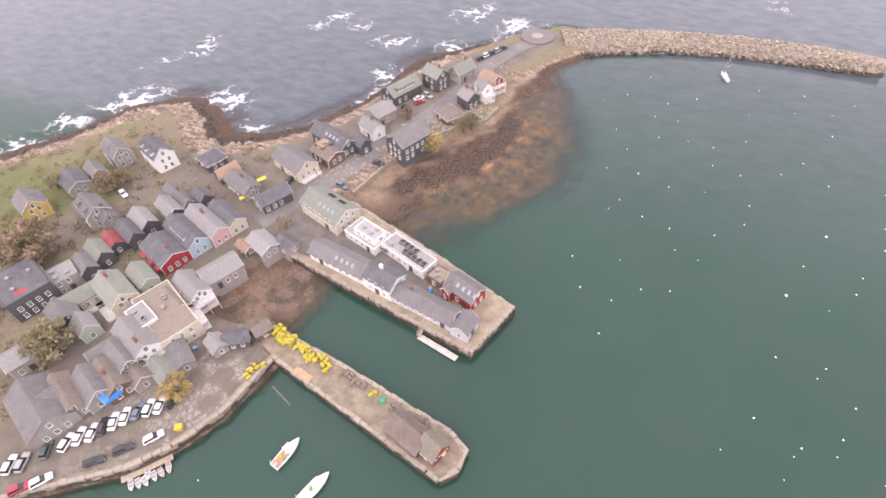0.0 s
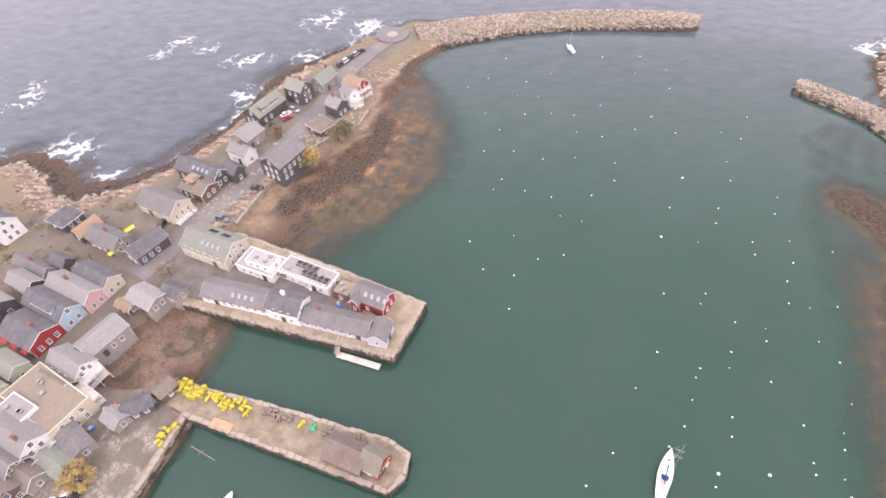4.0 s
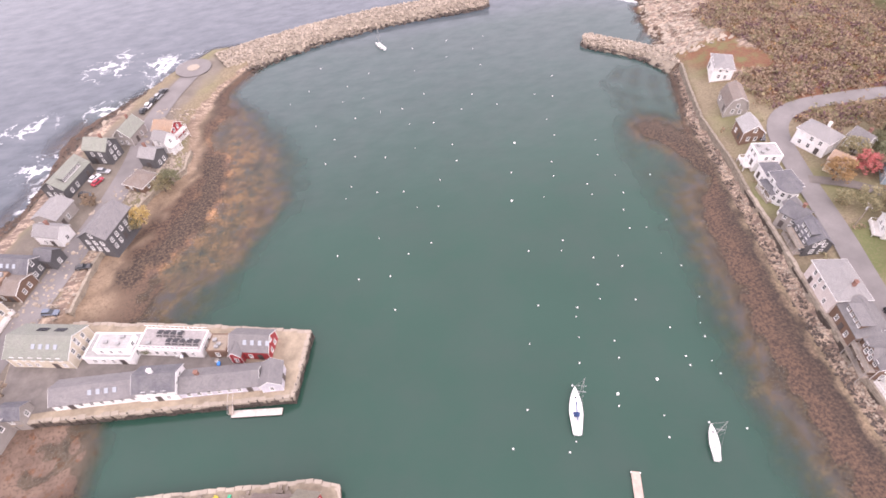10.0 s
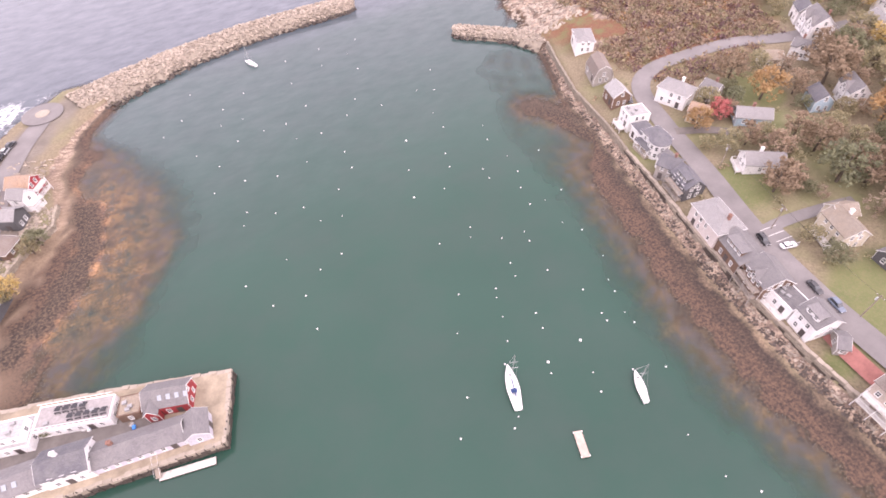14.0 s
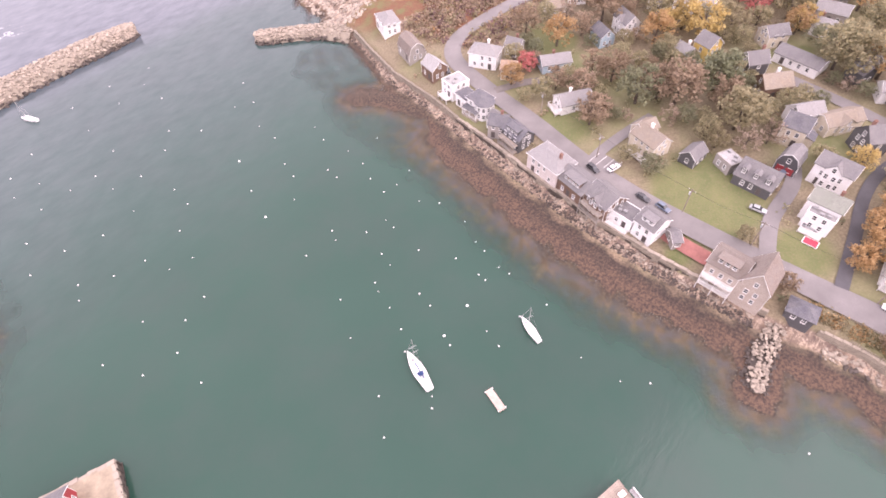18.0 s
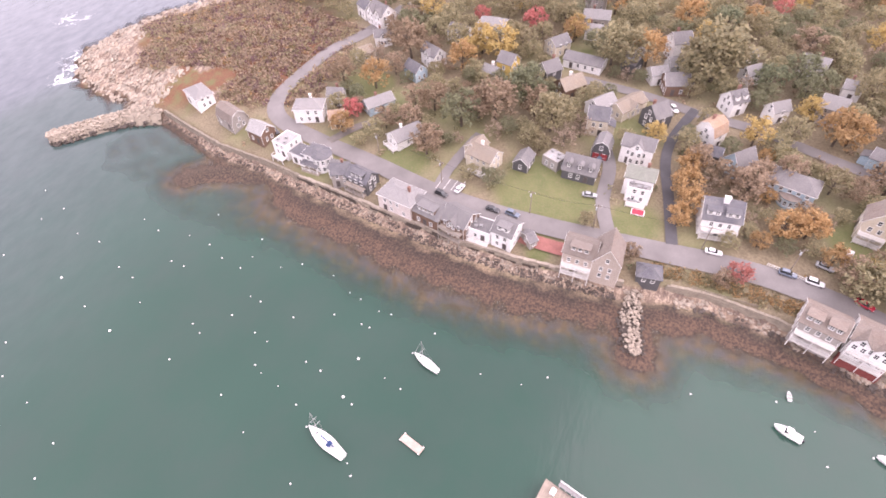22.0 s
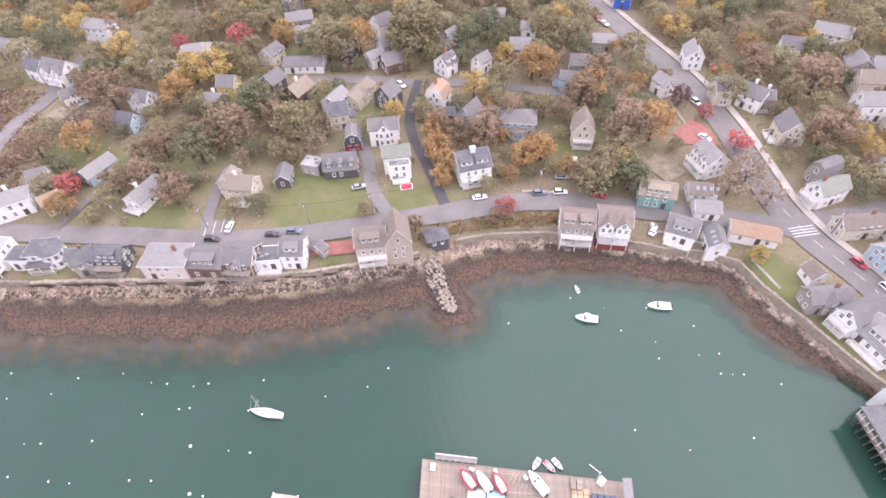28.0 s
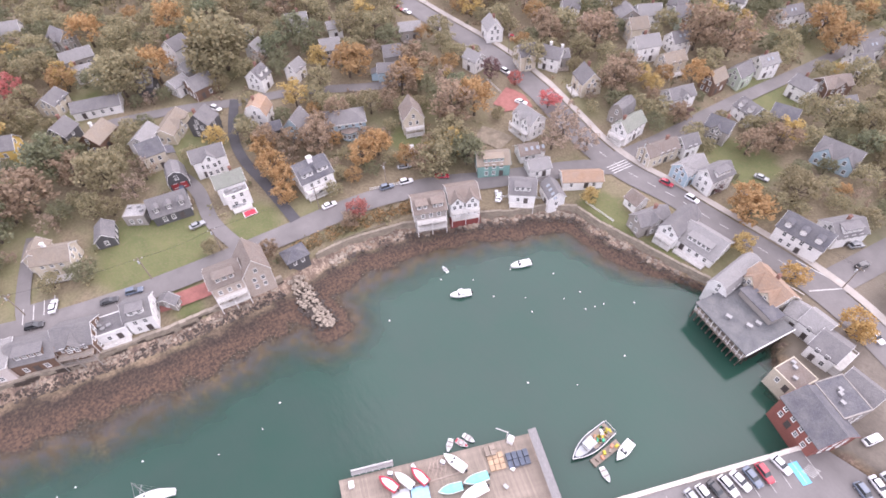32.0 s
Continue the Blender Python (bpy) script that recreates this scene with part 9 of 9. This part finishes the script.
fence(117.5, -54.5, 114.5, -63, 1.2, "white board fence beside the shore road", white_trim)
fence(106.6, -36, 104.5, -52, 0.9, "weathered rail fence above the bank", timber)
fence(112.5, -33, 111.8, -52, 0.7, "pale low guard rail along the road", pale_granite)
fence(84.5, -99, 94, -86, 0.9, "white rail fence above the cove", white_trim)
fence(66, -108.5, 76.5, -107.4, 0.9, "white garden fence above the sea wall", white_trim)
fence(132, -118, 141, -118.5, 1.0, "white rail fence by the main road", white_trim)
mat_t = thing("red_tarpaulin", "bright red sheet laid flat on a gravel patio", "tarpaulin", 129.0, -20.0, z_at(129, -20) + 0.15, 86)
part("sheet", Build().box(0, 0, 0.1, 3.4, 2.2, 0.12), plain("red_sheet", (0.55, 0.05, 0.08), 0.8), mat_t)
part("edging", Build().box(0, 0, 0.05, 3.9, 2.7, 0.08), gel_white, mat_t)
tp = thing("tarpaulin", "bright blue tarpaulin over a roof edge", "tarpaulin", -95.6, 22.6, 7.0, -17)
part("sheet", rounded(Build(), [(-2.6, 2.4, -0.6, 0.1, 0.4), (-0.5, 2.6, -0.7, 0.6, 0.4), (2.4, 2.2, -0.8, 0.2, 0.4)], 8), blue_tarp, tp)
for x, y, z, r, m, l in ((-107.2, 90.6, 5.6, 60, awn_yellow, "yellow canvas awning over a shop door"), (-106.4, 99.4, 6.2, 60, awn_yellow, "yellow canvas awning on a terrace"), (-136.0, 35.3, 10.7, 60, awn_red, "bright red panel on a flat roof")):
    a = thing("awning", l, "awning", x, y, z, r)
    b = Build()
    slab(b, [(-1.5, -0.5, 0), (1.5, -0.5, 0), (1.5, 0.5, 0.4), (-1.5, 0.5, 0.4)], 0.08)
    part("canvas", b, m, a)
    part("frame", Build().tube((-1.5, -0.5, -0.05), (1.5, -0.5, -0.05), 0.04, n=5), alloy, a)
# parking bays on the south wharf
for i in range(13):
    t = i / 13
    x, y = -4.2 + (12.2 + 4.2) * t - 0.3, -91.0 + 44 * t
    o = part("bay_line", Build().box(0, 0, 3.14, 4.9, 0.12, 0.03), paint_white)
    o.matrix_basis = pose(x - 3.6, y + 1.3, 0, 0, 0, -18)
    tagged(o, "white painted parking bay line", "road marking", kind="structure")
o = tagged(part("blue_bay", Build().box(0, 0, 3.135, 4.6, 2.2, 0.03), plain("blue_bay_paint", (0.16, 0.50, 0.72), 0.8, var=0.12)), "bright blue painted parking bay", "road marking", kind="structure")
o.matrix_basis = pose(-7.2, -86.2, 0, 0, 0, -18)
for i in range(6):
    o = part("hatch_line", Build().box(0, 0, 3.14, 2.4, 0.14, 0.03), paint_white)
    o.matrix_basis = pose(-8.3, -89.6 + i * 0.45, 0, 0, 0, 20)
    tagged(o, "white painted hatching", "road marking", kind="structure")

# crates and gear stacked by the shacks on the quay
CRATE = {w: Build().box(0, 0, 0.24, 0.95, 0.65, 0.48, 0, 1.05).box(0, 0, 0.5, 1.0, 0.7, 0.05).mesh("crate", m) for w, m in (("red", gel_red), ("blue", blue_tarp), ("white", gel_white), ("grey", gel_grey), ("wooden", timber))}
rc = random.Random(44)
for cx, cy, n in ((-84.5, 45.5, 12), (-88.5, 40.5, 8), (-93.0, 30.5, 7), (-47.0, 83.5, 6), (-38.0, 78.5, 6), (-30.0, 72.5, 5)):
    for i in range(n):
        w = rc.choice(["red", "blue", "white", "grey", "wooden", "white"])
        o = new("crate", CRATE[w])
        x, y = cx + rc.gauss(0, 1.0), cy + rc.gauss(0, 1.0)
        o.matrix_basis = pose(x, y, 3.12 if x > -78 else z_at(x, y) + 0.05, 0, 0, rc.uniform(0, 90))
        tagged(o, f"{w} storage crate standing outdoors on the paving", "crate", "storage crates")

ROAD_PTS = np.array([(p.x, p.y, w) for path, w in ROADS for p in path[::2]])


def off_roads(x, y, gap):
    return bool(np.all((ROAD_PTS[:, 0] - x) ** 2 + (ROAD_PTS[:, 1] - y) ** 2 > (ROAD_PTS[:, 2] / 2 + gap) ** 2))


# lawns and yards kept open: x, y, radius
OPEN = [(131, 8, 15), (137, 57, 8), (125, -19, 7), (60, -107, 14), (60, -165, 12), (78, -205, 12), (131, -77, 6), (128, 38, 9), (177, 89, 7), (95, -112, 6)]
rt = random.Random(5)
grown = 0
for _ in range(24000):
    if grown >= 1420:
        break
    x, y = rt.uniform(-40, 345), rt.uniform(-345, 200)
    d = shore_distance(x, y)
    far = math.hypot(x, y)
    if d < 16 or far > 420 or (x < 100 and y > -118) or (x < 64 and y > -142) or (x > 148 and y > 96 and x < 218 + 0.41 * (y - 102)):
        continue
    r = rt.uniform(2.4, 4.8) if far < 200 else rt.uniform(3.4, 6.6)
    if any((x - a) ** 2 + (y - b) ** 2 < (c * 0.9 + r * 0.55) ** 2 for a, b, c in SITES) or any((x - a) ** 2 + (y - b) ** 2 < (c + r * 0.4) ** 2 for a, b, c in OPEN):
        continue
    if any((x - a) ** 2 + (y - b) ** 2 < (0.64 * (c + r)) ** 2 for a, b, c, *_ in TREES) or not off_roads(x, y, r * 0.75):
        continue
    wood = math.sin(x * 0.021 + 1.3) + math.sin(y * 0.027 + x * 0.01)
    key = rt.choices(["olive", "green", "gold", "orange", "rust", "bare", "red"], [9.5 + 2 * wood, 5.4 + 1.6 * wood, 1.0, 1.1, 0.8 - 0.3 * wood, 0.9, 0.1])[0]
    if len([1 for q in TREES if len(q) == 3]) < 296 and far < 250:
        tree(x, y, z_at(x, y) - 0.1, r, key)
    else:
        TREES.append((x, y, r, key))
    grown += 1


def joined_trees(name, spots, key):
    """Trees past the nearest ones, joined: crowns and trunks."""
    cr, tk = CROWNS[key], TRUNKS
    out_v, out_f, base = [], [], 0
    for i, (x, y, r) in enumerate(spots):
        me = cr[i % 3]
        co = np.empty(len(me.vertices) * 3, np.float32)
        me.vertices.foreach_get("co", co)
        co = co.reshape(-1, 4, 3)[:, :3][i % 5 != np.arange(len(co) // 12) % 5]
        co = (co.mean(1, keepdims=True) + (co - co.mean(1, keepdims=True)) * 1.5).reshape(-1, 3)
        a = i * 1.7
        m = np.array([[math.cos(a) * r, -math.sin(a) * r, 0], [math.sin(a) * r, math.cos(a) * r, 0], [0, 0, r * 0.8]])
        out_v.append(co @ m.T + np.array([x, y, z_at(x, y)]))
        out_f.append(np.arange(len(co)).reshape(-1, 3) + base)
        base += len(co)
    v, f = np.concatenate(out_v), np.concatenate(out_f)
    ob = sheet_mesh(name, v[:, 0], v[:, 1], v[:, 2], f, LEAVES[key], {}, smooth=False)
    tagged(ob, "autumn trees further up the hill", "trees", kind="stuff")


for key in LEAVES:
    spots = [q[:3] for q in TREES if len(q) == 4 and q[3] == key]
    if spots:
        joined_trees("hill_trees_" + key, spots, key)

# undergrowth and brush: many small clumps, joined by kind
def brush(name, label, n, spot, key, size, seed, edge=3.0):
    r = random.Random(seed)
    b = Build()
    made = tries = 0
    while made < n and tries < n * 30:
        tries += 1
        x, y = spot(r)
        d = shore_distance(x, y)
        if d < edge * (1 + 0.35 * math.sin(x * 0.13 + y * 0.07)) or not off_roads(x, y, 0.8) or any((x - a) ** 2 + (y - c) ** 2 < (q * 0.75) ** 2 for a, c, q in SITES) or any((x - a) ** 2 + (y - c) ** 2 < q * q for a, c, q in OPEN):
            continue
        z, s = z_at(x, y), r.uniform(*size)
        for _ in range(14):
            p = Vector((x + r.gauss(0, 0.45) * s, y + r.gauss(0, 0.45) * s, z + abs(r.gauss(0.25, 0.3)) * s))
            u = Vector((r.gauss(0, 1), r.gauss(0, 1), r.gauss(0, 0.7))).normalized() * s * r.uniform(0.16, 0.3)
            w = u.cross(Vector((r.gauss(0, 1), r.gauss(0, 1), r.gauss(0, 1)))).normalized() * s * r.uniform(0.12, 0.24)
            b.add([p - u, p + w, p + u, p - w], [(0, 1, 2, 3)])
        made += 1
    tagged(part(name, b, LEAVES[key]), label, "shrubs", kind="stuff")


def headland(r):
    x, y = r.uniform(150, 290), r.uniform(102, 222)
    return (x, y) if x < 214 + 0.41 * (y - 102) else (0.0, 0.0)


hill = lambda r: (r.uniform(85, 330), r.uniform(-330, 130))
bank = lambda r: (r.uniform(104, 116), r.uniform(-66, -26))
brush("brush_rust", "russet brush over the rocky headland", 1500, headland, "rust", (1.1, 2.7), 1, 24.0)
brush("brush_orange", "orange brush over the rocky headland", 110, headland, "orange", (1.0, 2.2), 2, 24.0)
brush("brush_olive", "olive brush over the rocky headland", 420, headland, "olive", (1.1, 2.8), 3, 24.0)
brush("brush_plum", "dark plum brush over the rocky headland", 520, headland, "plum", (1.1, 2.6), 11, 24.0)
brush("brush_bare", "pale bare brush over the rocky headland", 320, headland, "bare", (1.1, 2.6), 12, 24.0)
brush("hedge_olive", "olive garden shrubs and hedges between houses", 700, hill, "olive", (0.9, 2.2), 4)
brush("hedge_rust", "brown garden shrubs between houses", 700, hill, "rust", (0.9, 2.2), 5)
brush("hedge_green", "green garden shrubs between houses", 400, hill, "green", (0.9, 2.0), 6)
yards = lambda r: (r.uniform(-215, -112), r.uniform(-10, 118))
brush("town_shrubs", "olive and brown yard shrubs in the old town", 420, yards, "olive", (0.8, 2.0), 9)
brush("town_brush", "russet yard shrubs in the old town", 240, yards, "rust", (0.8, 2.0), 10)
brush("bank_shrubs", "reddish shrubs on the bank below the road", 130, bank, "orange", (0.7, 1.5), 7)
brush("bank_shrubs_olive", "olive shrubs on the bank below the road", 130, bank, "olive", (0.7, 1.5), 8)
# woods past the last houses
rw = random.Random(8)
for key, n in (("olive", 260), ("rust", 240), ("green", 160), ("orange", 60)):
    b = Build()
    src = CROWNS[key][0]
    for _ in range(n):
        a, q = rw.uniform(-2.35, 0.2), rw.uniform(330, 560)
        x, y = q * math.cos(a), q * math.sin(a)
        d = shore_distance(x, y)
        if d < 30:
            continue
        z, s = z_at(x, y), rw.uniform(5, 9)
        for _ in range(70):
            v = Vector((rw.gauss(0, 1), rw.gauss(0, 1), rw.gauss(0, 1))).normalized() * s * rw.uniform(0.6, 1.0)
            p = Vector((x, y, z + s)) + Vector((v.x, v.y, v.z * 0.8))
            u = Vector((rw.gauss(0, 1), rw.gauss(0, 1), rw.gauss(0, 0.6))).normalized() * s * 0.16
            w = u.cross(Vector((rw.gauss(0, 1), rw.gauss(0, 1), rw.gauss(0, 1)))).normalized() * s * 0.13
            b.add([p - u, p + w, p + u, p - w], [(0, 1, 2, 3)])
    tagged(part("far_woods_" + key, b, LEAVES[key]), "distant autumn woodland behind the town", "woods", kind="stuff")
